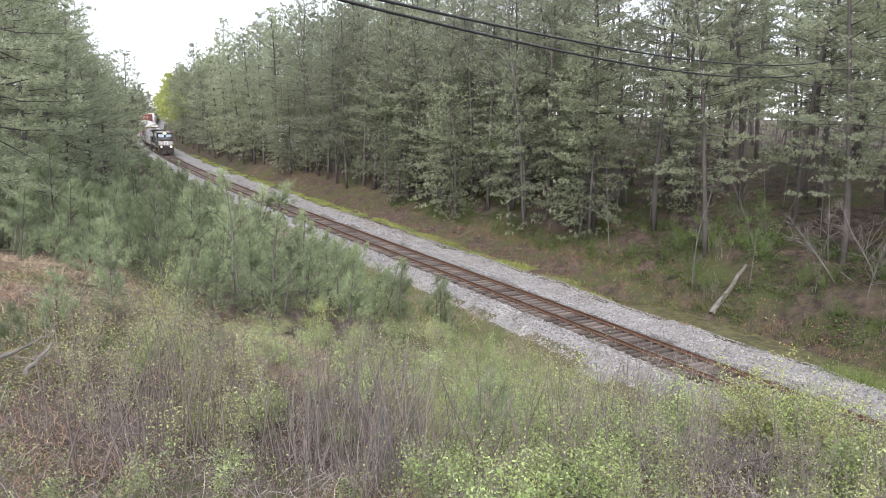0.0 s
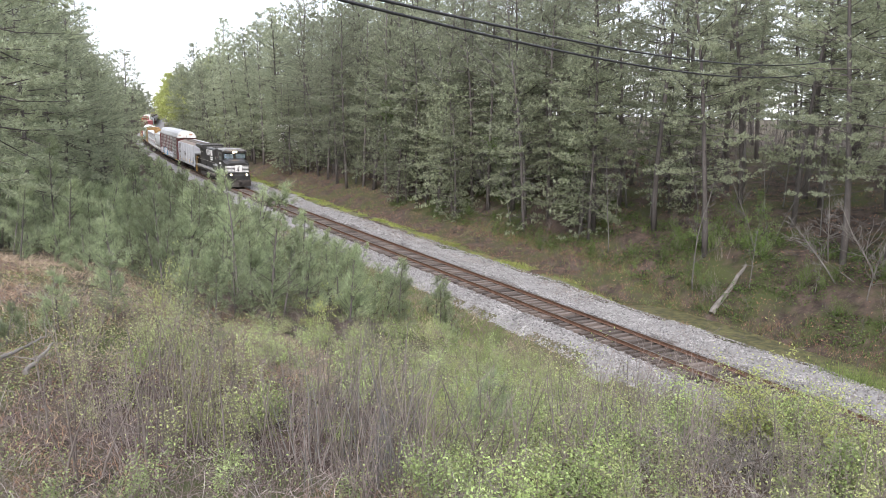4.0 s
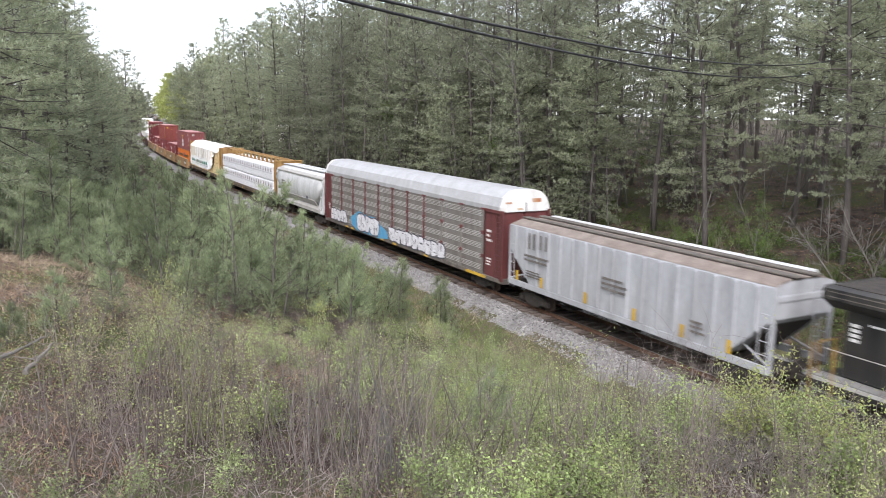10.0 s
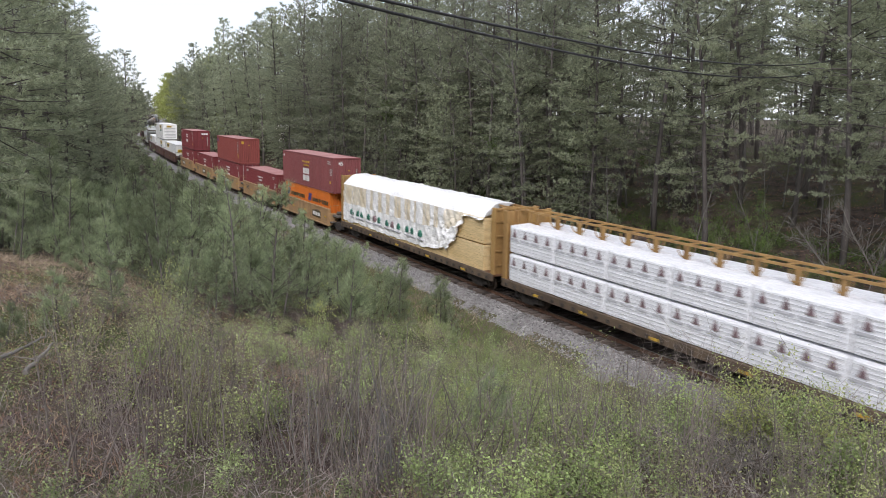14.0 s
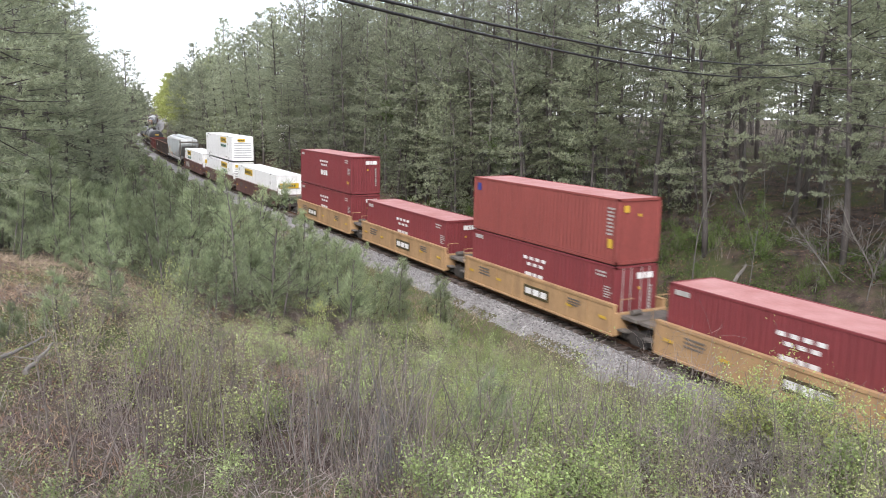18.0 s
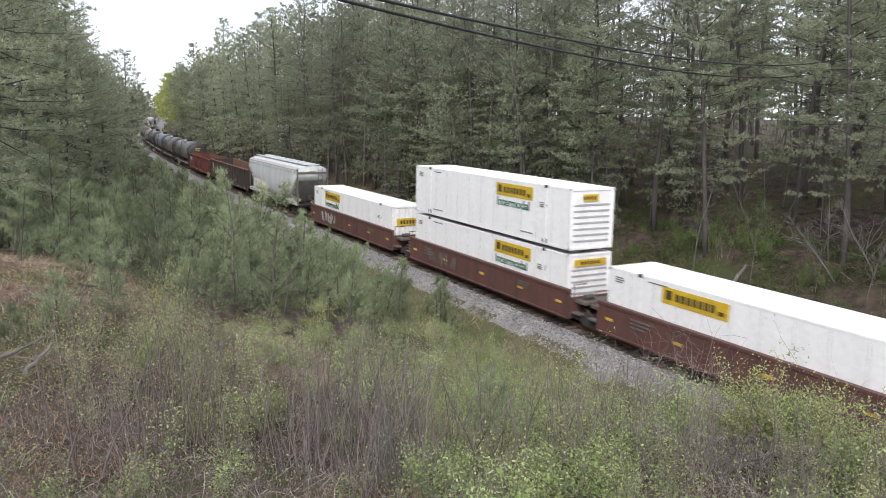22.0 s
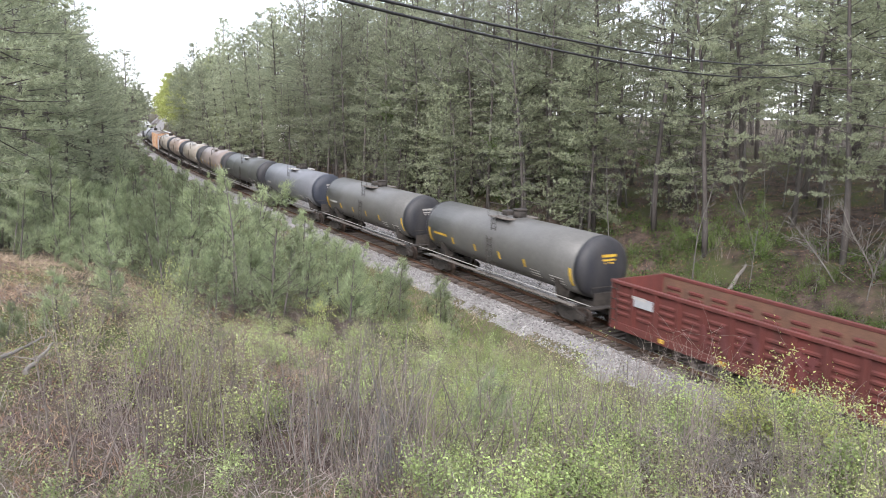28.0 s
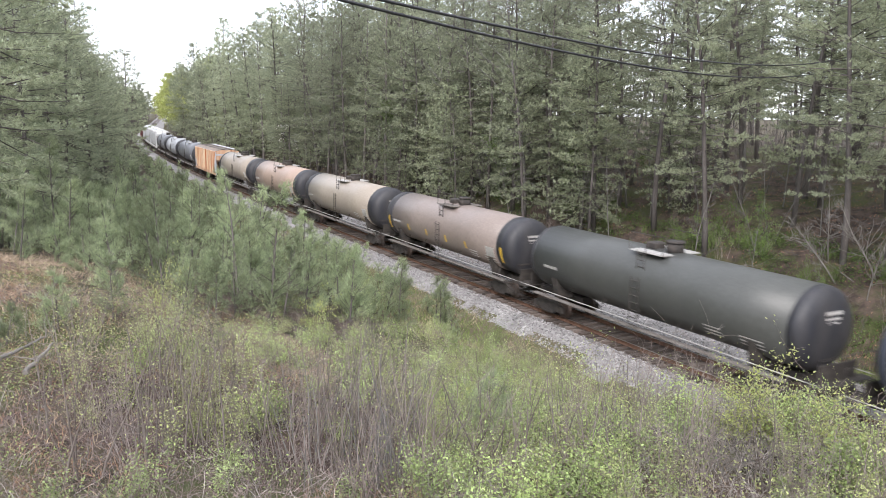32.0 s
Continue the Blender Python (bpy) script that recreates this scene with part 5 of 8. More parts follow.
def hoppers():
    rng = random.Random(11)
    ob, half = covered_hopper(22.1, 38.7, "light grey ribbed covered hopper with grimy hoppers", hopper_grey, RIB_SIDE, 1.9, 3.0, 1.33, 3, 17, None, 1.55, hopper_grey)
    x = -1.655
    for q in ((6.15, 6.27, 3.15, 3.95), (5.75, 5.87, 3.15, 3.95), (5.2, 5.32, 3.25, 3.95), (4.75, 4.87, 3.25, 3.95)):
        bars(ob, x, [q], grime, "block_mark")
    bars(ob, x, tiny_print(rng, 6.6, 2.75, 2.2, 0.14, 2) + tiny_print(rng, 6.4, 2.0, 1.6, 0.08, 3) + tiny_print(rng, 0.6, 2.75, 1.6, 0.14, 3) + tiny_print(rng, -4.6, 2.1, 0.8, 0.12, 3), grime, "small_print")
    for y in (7.1, 5.0, 1.6, -1.6, -4.3, -6.6):
        bars(ob, x, [(y, y + 0.2, 1.4, 1.9)], yellow, "reflector", "yellow reflective strip")
    ob, half = covered_hopper(67.2, 80.6, "white rounded two-bay covered hopper, dusty shelf and shade-grey belly", hopper_white, ROUND_SIDE, 2.6, 3.2, 1.33, 2, 0, running, 1.45, hopper_white)
    bars(ob, -1.585, tiny_print(rng, 4.6, 3.0, 1.3, 0.16, 2), rack_grey, "small_print")
    bars(ob, -1.5, [(-2.8, -2.4, 2.0, 2.3)], spray_dark, "placard")
    ob, half = covered_hopper(273.4, 290.7, "pale long covered hopper with sprayed graffiti", hopper_pale, TALL_SIDE, 2.9, 3.6, 1.33, 4, 0, running, 1.5, grime)
    for sx in (-1, 1):
        for k in range(3):
            part("eave_bead", Geo().box(sx * 1.49, sx * 1.53, -half + 0.05, half - 0.05, 3.98 + k * 0.09, 4.02 + k * 0.09, 0.01), hopper_pale, ob)
    strokes(ob, -1.57, scrawl(rng, 1.2, 6.4, 1.55, 2.5, 13, 0.5), spray_teal, "pale teal graffiti")
    strokes(ob, -1.59, scrawl(rng, 0.9, 2.6, 1.45, 2.0, 6, 0.12) + scrawl(rng, 2.8, 6.0, 1.6, 2.3, 8, 0.07), spray_orange, "orange scribble in the graffiti")
    strokes(ob, -1.585, [(6.2, 2.5, 5.6, 2.75, 0.09), (5.6, 2.75, 4.8, 2.6, 0.09), (4.8, 2.6, 4.0, 2.8, 0.09), (4.0, 2.8, 3.1, 2.4, 0.09), (3.1, 2.4, 3.3, 2.0, 0.07), (5.5, 2.6, 5.5, 2.2, 0.12), (1.6, 2.0, 1.5, 1.5, 0.2), (2.0, 1.55, 1.4, 1.3, 0.2)], spray_orange, "orange outline of the graffiti")
    bars(ob, -1.59, tiny_print(rng, 7.4, 2.9, 0.8, 0.14, 1) + tiny_print(rng, 7.2, 2.5, 1.0, 0.09, 4), grime, "small_print")
    bars(ob, -1.59, [(-6.35, -6.2, 1.9, 2.6), (-3.2, -3.1, 1.7, 2.2)], spray_orange, "reflector")
    bars(ob, -1.59, [(-5.3, -4.8, 1.9, 2.25)], spray_dark, "placard")
    end_bars(ob, -half - 0.02, [(-0.3, 0.3, 4.1, 4.17), (-0.25, 0.25, 3.96, 4.03)], grime)
    covered_hopper(474.6, 490.0, "rust-streaked cream covered hopper", rust_orange, RIB_SIDE, 1.9, 3.0, 1.33, 3, 15, None, 1.55, hopper_grey)
    for k in range(3):
        covered_hopper(546.5 + k * 17.4, 562.9 + k * 17.4, "white covered hopper at the far end of the train", hopper_white, TALL_SIDE, 2.9, 3.6, 1.33, 4, 0, running, 1.5, hopper_white)


# ---- autorack ----


def autorack():
    ob = enroll(thing("autorack", "tall grey slatted car carrier wagon with maroon posts and graffiti", "autorack"), 52.9)
    rng = random.Random(23)
    H = 13.6
    part("deck", Geo().box(-1.42, 1.42, -H, H, 0.75, 1.02, 0.02), grime, ob)
    part("centre_sill", Geo().box(-0.3, 0.3, -H, H, 0.5, 0.76), running, ob)
    roof = [(-1.5, 4.62), (-1.5, 4.86), (-1.3, 5.35), (-0.95, 5.66), (-0.5, 5.78), (0.5, 5.78), (0.95, 5.66), (1.3, 5.35), (1.5, 4.86), (1.5, 4.62)]
    r = part("roof", Geo().prism(roof, -H + 0.15, H - 0.15), rack_roof, ob, "pale curved metal roof")
    for i in range(23):
        y = -H + 0.4 + i * 1.2
        g = Geo().ring([[(x * 1.002, yy, z + 0.006) for x, z in roof[1:-1]] + [(x * 0.98, yy, z - 0.02) for x, z in reversed(roof[1:-1])] for yy in (y, y + 0.03)])
        part("roof_seam", g, rack_roof, r)
    ys = [-H + 2.0 + i * (2 * H - 3.4) / 10 for i in range(11)]
    for sx in (-1, 1):
        for a, b in zip(ys, ys[1:]):
            p = part("side_panel", Geo().box(sx * 1.44, sx * 1.47, a + 0.1, b - 0.02, 1.0, 4.62), rack_grey, ob)
            g = Geo()
            for grp in range(6):
                for k in range(4):
                    z = 1.18 + grp * 0.6 + k * 0.085
                    g.box(sx * 1.47, sx * 1.495, a + 0.12, b - 0.04, z, z + 0.04)
            tagged(part("panel_ribs", g, rack_light, p), kind="stuff")
        for y in ys:
            part("post", Geo().box(sx * 1.44, sx * 1.54, y - 0.02, y + 0.11, 0.95, 4.66, 0.01), maroon if rng.random() < 0.6 else rack_grey, ob)
            for z in (1.9, 3.2):
                part("post_knuckle", Geo().box(sx * 1.45, sx * 1.56, y - 0.09, y + 0.18, z, z + 0.22, 0.03), maroon, ob)
            part("post_head", Geo().box(sx * 1.45, sx * 1.55, y - 0.15, y + 0.24, 4.56, 4.66, 0.01), maroon, ob)
        part("side_sill", Geo().box(sx * 1.4, sx * 1.53, -H, H, 0.78, 1.0, 0.02), grime, ob)
        part("yellow_sill", Geo().box(sx * 1.53, sx * 1.538, -H + 1.6, -H + 3.6, 0.8, 0.97), yellow, ob)
        for sy in (-1, 1):
            y0, y1 = sorted((sy * (H - 1.9), sy * (H - 0.25)))
            part("end_panel", Geo().box(sx * 1.38, sx * 1.44, y0, y1, 1.0, 4.62), maroon, ob, "maroon end panel")
            part("end_frame", Geo().box(sx * 1.4, sx * 1.53, sy * (H - 0.1) - 0.12, sy * (H - 0.1) + 0.12, 0.9, 4.7, 0.01), maroon, ob)
            part("end_header", Geo().box(sx * 1.4, sx * 1.53, y0, y1, 4.5, 4.68, 0.01), maroon, ob)
            ladder(ob, sx * 1.56, sy * (H - 0.15), sy * (H - 0.6), 1.0, 4.5, maroon, 12)
    for sy in (-1, 1):
        y0, y1 = sorted((sy * (H - 0.35), sy * (H - 0.22)))
        for sx in (-1, 1):
            x0, x1 = sorted((sx * 0.03, sx * 1.4))
            part("end_door", Geo().box(x0, x1, y0, y1, 1.0, 4.6, 0.02), maroon, ob, "maroon end door")
        a, b = sorted((sy * (H - 0.4), sy * (H - 0.1)))
        part("end_cap", Geo().prism([(x * 1.006, z + (0.01 if z > 4.7 else 0.0)) for x, z in roof], a, b), white, ob, "white end cap of the roof with rust stains")
        for x0, x1, z0, z1 in ((-1.3, -0.9, 5.05, 5.15), (-0.55, -0.2, 4.7, 4.82), (0.4, 0.95, 5.1, 5.3)):
            part("rust_stain", Geo().box(x0, x1, sy * (H - 0.1) - 0.008, sy * (H - 0.1) + 0.008, z0, z1), rust_orange, ob, "rust stain on the end cap")
        part("cap_seam", Geo().box(-0.03, 0.03, sy * (H - 0.1) - 0.01, sy * (H - 0.1) + 0.01, 4.62, 5.1), grime, ob)
        bogie(ob, sy * (H - 2.6))
        coupler(ob, sy * (H - 0.05))
    fat_tag(ob, rng, -1.545, 8.7, 12.1, 1.02, 2.0, 5)
    field = [(7.6, 1.15), (7.9, 1.7), (6.9, 2.1), (6.3, 2.35), (4.6, 2.2), (3.2, 2.25), (2.2, 1.8), (1.2, 1.55), (0.9, 1.05), (2.4, 0.86), (6.6, 0.86)]
    part("graffiti", Geo().ring([[(-1.546, y, z) for y, z in field], [(-1.53, y, z) for y, z in field]]), spray_blue, ob, "blue sprayed field")
    fat_tag(ob, rng, -1.553, 2.5, 6.5, 0.9, 2.2, 5)
    fat_tag(ob, rng, -1.545, -7.3, 0.7, 0.95, 1.95, 9)
    for y in (-10.4, -5.1, -0.4, 1.7, 7.3, 8.4):
        part("reflector", Geo().box(-1.545, -1.53, y, y + 0.55, 0.8, 0.93), yellow, ob, "yellow reflective strip")
    bars(ob, -1.446, tiny_print(rng, 12.9, 2.2, 0.5, 0.08, 4) + tiny_print(rng, -11.9, 3.4, 0.5, 0.16, 3) + tiny_print(rng, -11.9, 1.9, 0.5, 0.1, 3), white, "small_print")


# ---- centre-beam flats and their loads ----


def centerbeam(u0, u1, label):
    ob = enroll(thing("centerbeam_flatcar", label, "flat car"), (u0 + u1) / 2)
    H = (u1 - u0) / 2
    part("deck", Geo().box(-1.42, 1.42, -H, H, 0.98, 1.12, 0.02), beam_rust, ob)
    for sx in (-1, 1):
        sill = part("side_sill", Geo().box(sx * 1.36, sx * 1.5, -H, H, 0.72, 1.14, 0.03), deck_brown, ob)
        g = Geo()
        for i in range(30):
            y = -H + 0.5 + i * (2 * H - 1) / 29
            g.box(sx * 1.5, sx * 1.56, y - 0.06, y + 0.06, 0.82, 0.98, 0.01)
        part("winch", g, running, sill)
        bars(ob, sx * 1.506 if sx > 0 else -1.512, [(y, y + 0.5, 0.8, 0.92) for y in (-8.5, -4.0, 0.6, 5.2, 9.0)], yellow, "reflector")
    part("centre_sill", Geo().box(-0.35, 0.35, -H, H, 0.55, 0.98), running, ob)
    for sy in (-1, 1):
        y0, y1 = sorted((sy * (H - 0.02), sy * (H - 0.12)))
        b = part("bulkhead", Geo().box(-1.4, 1.4, y0, y1, 1.1, 4.72, 0.02), beam_ochre, ob, "ochre steel bulkhead")
        for x in (-1.36, -0.7, 0.0, 0.7, 1.36):
            part("bulkhead_post", Geo().box(x - 0.06, x + 0.06, min(sy * (H + 0.1), sy * (H - 0.3)), max(sy * (H + 0.1), sy * (H - 0.3)), 1.1, 4.75, 0.02), beam_ochre, b)
        for z in (1.6, 2.4, 3.2, 4.0, 4.65):
            part("bulkhead_rail", Geo().box(-1.4, 1.4, min(sy * (H + 0.06), sy * H), max(sy * (H + 0.06), sy * H), z - 0.05, z + 0.05, 0.01), beam_ochre, b)
        bogie(ob, sy * (H - 2.0))
        coupler(ob, sy * H)
    beam = part("top_chord", Geo().box(-0.5, -0.42, -H, H, 4.7, 4.8, 0.01).box(0.42, 0.5, -H, H, 4.7, 4.8, 0.01), beam_ochre, ob)
    for i in range(22):
        y = -H + 0.3 + i * (2 * H - 0.6) / 21
        part("chord_rung", Geo().box(-0.45, 0.45, y - 0.03, y + 0.03, 4.7, 4.76), beam_ochre, beam)
    for i in range(14):
        y = -H + 1.0 + i * (2 * H - 2) / 13
        part("beam_post", Geo().box(-0.1, 0.1, y - 0.08, y + 0.08, 1.1, 4.64), beam_ochre, ob)
        for sx in (-1, 1):
            part("chord_bracket", Geo().tube([(sx * 0.46, y, 4.64), (sx * 0.44, y, 4.4), (sx * 0.3, y, 4.2), (sx * 0.1, y, 4.12)], 0.03, 5), beam_ochre, ob)
    return ob, H


def loads():
    rng = random.Random(31)
    centerbeam(81.3, 106.0, "ochre centre-beam flat car carrying white-wrapped lumber")
    centerbeam(107.0, 129.7, "ochre centre-beam flat car carrying tarped lumber")
    # white-wrapped packs, two tiers a side
    W = "lumber pack wrapped in white plastic with printed marks"
    base = None
    for side in (-1, 1):
        for tier in (0, 1):
            for i in range(6):
                u = 82.3 + 1.92 + i * 3.86
                if base is None:
                    g = Geo()
                    secs = []
                    for k in range(17):
                        y = -1.9 + 3.8 * k / 16
                        o = 0.02 * noise.noise((y * 2.1, 1.0, 2.0)) - (0.03 if k in (0, 16) else 0)
                        secs.append([(-0.62 - o, y, 0.02), (-0.635 - o, y, 0.4), (-0.625 - o, y, 0.9), (-0.63 - o, y, 1.3), (-0.58, y, 1.42 + o), (0.56, y, 1.43 - o), (0.6 + o, y, 1.3), (0.6 + o, y, 0.02)])
                    base = thing("wrapped_lumber_pack", W, "lumber pack", "white-wrapped lumber")
                    part("wrapping", g.ring(secs), wrap, base)
                    lm = Geo()
                    for k in range(4):
                        y = -1.42 + k * 0.95
                        part("printed_mark", Geo().ring([[(-0.67, y + 0.17, 0.84), (-0.67, y - 0.17, 0.84), (-0.67, y, 1.26)], [(-0.655, y + 0.17, 0.84), (-0.655, y - 0.17, 0.84), (-0.655, y, 1.26)]]), wrap_mark, base)
                        lm.box(-0.668, -0.655, y - 0.34, y + 0.4, 0.66, 0.76)
                    # full-length grey lines paint the shading of the wrapping's horizontal wrinkles
                    for k in range(8):
                        lm.box(-0.664, -0.655, -1.8, 1.8, 0.1 + k * 0.16, 0.112 + k * 0.16)
                    part("printed_line", lm, wrap_line, base)
                    ob = base
                else:
                    ob = copy_thing(base, Matrix())
                TRAIN.append((ob, u, side * 0.78, 1.15 + tier * 1.5, 0 if side < 0 else 180))
    # bare and tarped lumber
    base = None
    for side in (-1, 1):
        for tier in (0, 1):
            for i in range(5):
                u = 108.0 + 2.1 + i * 4.25
                if base is None:
                    base = thing("lumber_pack", "stack of pale sawn boards on the flat car", "lumber pack", "sawn lumber")
                    for layer in range(9):
                        g = Geo()
                        g.box(-0.62 + rng.uniform(0, 0.02), 0.61, -2.05 + rng.uniform(0, 0.05), 2.08, layer * 0.16, layer * 0.16 + 0.15, 0.008)
                        part("board", g, pine_board, base)
                    ob = base
                else:
                    ob = copy_thing(base, Matrix())
                TRAIN.append((ob, u, side * 0.78, 1.14 + tier * 1.5, 0))
    # the torn tarpaulin: ragged lower edge that climbs in bunched folds towards the front
    ob = thing("tarpaulin", "torn white plastic tarpaulin with printed marks over the lumber", "tarpaulin")
    enroll(ob, 118.4)
    H = 10.7
    top, sheer, skirt = [], [], []
    for k in range(121):
        y = -H + 0.3 + (2 * H - 0.35) * k / 120
        front = max(0.0, min(1.0, (-3.0 - y) / 4.0))
        edge = 1.32 + 0.16 * noise.noise((y * 0.7, 0.0, 1.0)) + 0.1 * noise.noise((y * 3.1, 0.0, 2.0))
        edge += front * (0.55 + 0.5 * noise.noise((y * 1.4, 5.0, 1.0))) + max(0.0, -6.6 - y) ** 1.3 * 0.95
        edge = min(edge, 4.0)
        fold = lambda z, a: a * (1 + 2.2 * front) * (noise.noise((y * 1.9 - z * 1.1, z * 1.2, 4.0)) + 0.8 * noise.noise((y * 6.5 + z * 3.0, z * 2.0, 8.0)) + 0.5)
        line = [edge + (4.12 - edge) * j / 12 for j in range(13)]
        skin = [(-1.45 - fold(z, 0.1) * (1 - 0.7 * j / 12), y, z) for j, z in enumerate(line)]
        skirt.append(skin[:7])
        sheer.append(skin[6:])
        w = lambda z, a: a * (1.5 * noise.noise((y * 1.3, z * 1.7, 4.0)) + 1.3 * noise.noise((y * 4.5, z * 3.0, 8.0)))
        top.append([skin[12], (-1.3, y, 4.32 + w(5, 0.06)), (-0.8, y, 4.72 + w(6, 0.08)), (-0.5, y, 4.86 + w(7, 0.05)), (0.0, y, 4.87 + w(11, 0.04)), (0.5, y, 4.86 + w(8, 0.05)), (1.0, y, 4.6 + w(9, 0.08)), (1.46, y, 4.2), (1.48 + w(2, 0.06), y, 3.0), (1.48 + w(3, 0.05), y, 1.6)])
    bays = []
    for k in range(15):
        a = max(0, int(8 * k + 2 + rng.uniform(-1, 1)))
        bays.append((a, min(119, a + 5)))
    for a, b in bays:
        rows = [[(x - 0.03 - 0.03 * math.sin(math.pi * (i - a) / (b - a)), y, z) for x, y, z in sheer[i]] for i in range(a, b + 1) if sheer[i][0][2] < 3.7]
        if len(rows) > 3 and rng.random() < 0.8:
            rows = rows[: rng.randint(3, len(rows))]
            part("white_fold", Geo().ring([list(r) + [(x + 0.01, y, z) for x, y, z in reversed(r)] for r in rows]), tarp_white, ob, "gathered white fold of plastic")
    for name, rows, m, lab in (("cover_top", top, tarp_white, "white cover over the stack"), ("sheer_side", sheer, tarp_sheer, "sheer wrinkled plastic with the boards showing through"), ("skirt", skirt, tarp_white, "white wrinkled skirt with print")):
        both = [list(r) + [(x + 0.012, y, z) for x, y, z in reversed(r)] for r in rows]
        part(name, Geo().ring(both), m, ob, lab)
    for k in range(12):
        y = -H + 7.9 + k * 1.06 + 0.16 * math.sin(k * 2.3)
        o = 0.17 if y < -2.0 else 0.13
        part("printed_mark", Geo().ring([[(x, y + 0.2, 1.95), (x, y - 0.2, 1.95), (x, y - 0.2, 2.15), (x, y, 2.36), (x, y + 0.2, 2.15)] for x in (-1.45 - o, -1.42)]), wrap_mark if k in (4, 7) else green_print, ob)
        part("printed_line", Geo().box(-1.45 - o, -1.42, y - 0.42, y + 0.36, 1.74, 1.81), wrap_line, ob)
    for k in range(13):
        y = -H + 4.4 + k * 1.36
        part("strap", Geo().tube([(-1.56, y, 1.6), (-1.56, y + 0.03, 3.0), (-1.54, y, 4.1)], 0.011, 4), wrap_line, ob)


# ---- containers and well cars ----


def container(u0, L, z, H, body, roof, W=2.44, ribbed=True, doors=False, label="", name="shipping_container", group="containers on the train"):
    ob = thing(name, label, "container", group)
    TRAIN.append((ob, u0 + L / 2, 0.0, z, 0))
    h, w = L / 2, W / 2
    g = Geo()
    for sx in (-1, 1):
        if ribbed:
            prof = []
            n = int(L / 0.28)
            for i in range(n):
                y = -h + 0.12 + (L - 0.24) * i / n
                d = (L - 0.24) / n
                prof += [(sx * (w - 0.006), y), (sx * (w - 0.006), y + d * 0.3), (sx * (w - 0.04), y + d * 0.5), (sx * (w - 0.04), y + d * 0.8)]
            prof.append((sx * (w - 0.006), h - 0.12))
            g.ring([[(x, y, 0.14) for x, y in prof], [(x, y, H - 0.1) for x, y in prof]], closed=False)
        else:
            g.box(sx * (w - 0.04), sx * (w - 0.008), -h + 0.1, h - 0.1, 0.12, H - 0.1)
    part("side_wall", g, body, ob)
    part("roof", Geo().box(-w + 0.03, w - 0.03, -h + 0.06, h - 0.06, H - 0.06, H - 0.02, 0.01), roof, ob, "" if roof == body else "faded dusty roof")
    fr = Geo()
    for sx in (-1, 1):
        fr.box(sx * w, sx * (w - 0.09), -h, h, H - 0.1, H, 0.01).box(sx * w, sx * (w - 0.09), -h, h, 0, 0.15, 0.01)
    for sy in (-1, 1):
        for sx in (-1, 1):
            fr.box(sx * w, sx * (w - 0.14), sy * h - (0.14 if sy > 0 else 0), sy * h + (0.14 if sy < 0 else 0), 0, H, 0.012)
        fr.box(-w, w, sy * h - (0.1 if sy > 0 else 0), sy * h + (0.1 if sy < 0 else 0), H - 0.12, H, 0.01)
        fr.box(-w, w, sy * h - (0.1 if sy > 0 else 0), sy * h + (0.1 if sy < 0 else 0), 0, 0.14, 0.01)
    part("frame", fr, body, ob)
    for sy in (-1, 1):
        y = sy * (h - 0.06)
        if doors and sy < 0:
            for sx in (-1, 1):
                d = part("door", Geo().box(sx * 0.01, sx * (w - 0.14), y - 0.02, y + 0.02, 0.16, H - 0.14, 0.01), body, ob)
                for x in (0.3, 0.75):
                    part("lock_rod", Geo().tube([(sx * x, y - 0.05, 0.1), (sx * x, y - 0.05, H - 0.08)], 0.022, 5), white if not ribbed else rack_light, d)
        elif ribbed:
            prof = []
            for i in range(10):
                x = -w + 0.14 + (W - 0.28) * i / 10
                prof += [(x, y - 0.02), (x + 0.08, y - 0.02), (x + 0.11, y + 0.02), (x + 0.19, y + 0.02)]
            prof.append((w - 0.14, y - 0.02))
            part("end_wall", Geo().ring([[(a, b, 0.14) for a, b in prof], [(a, b, H - 0.12) for a, b in prof]], closed=False), body, ob)
        else:
            e = part("end_wall", Geo().box(-w + 0.1, w - 0.1, y - 0.02, y + 0.02, 0.14, H - 0.12), body, ob)
            for i in range(7):
                z0 = 0.35 + i * (H - 0.9) / 7
                part("end_rib", Geo().box(-w + 0.25, w - 0.25, y - 0.05 * (1 if sy < 0 else -1), y, z0, z0 + 0.1, 0.01), rack_roof, e)
    return ob


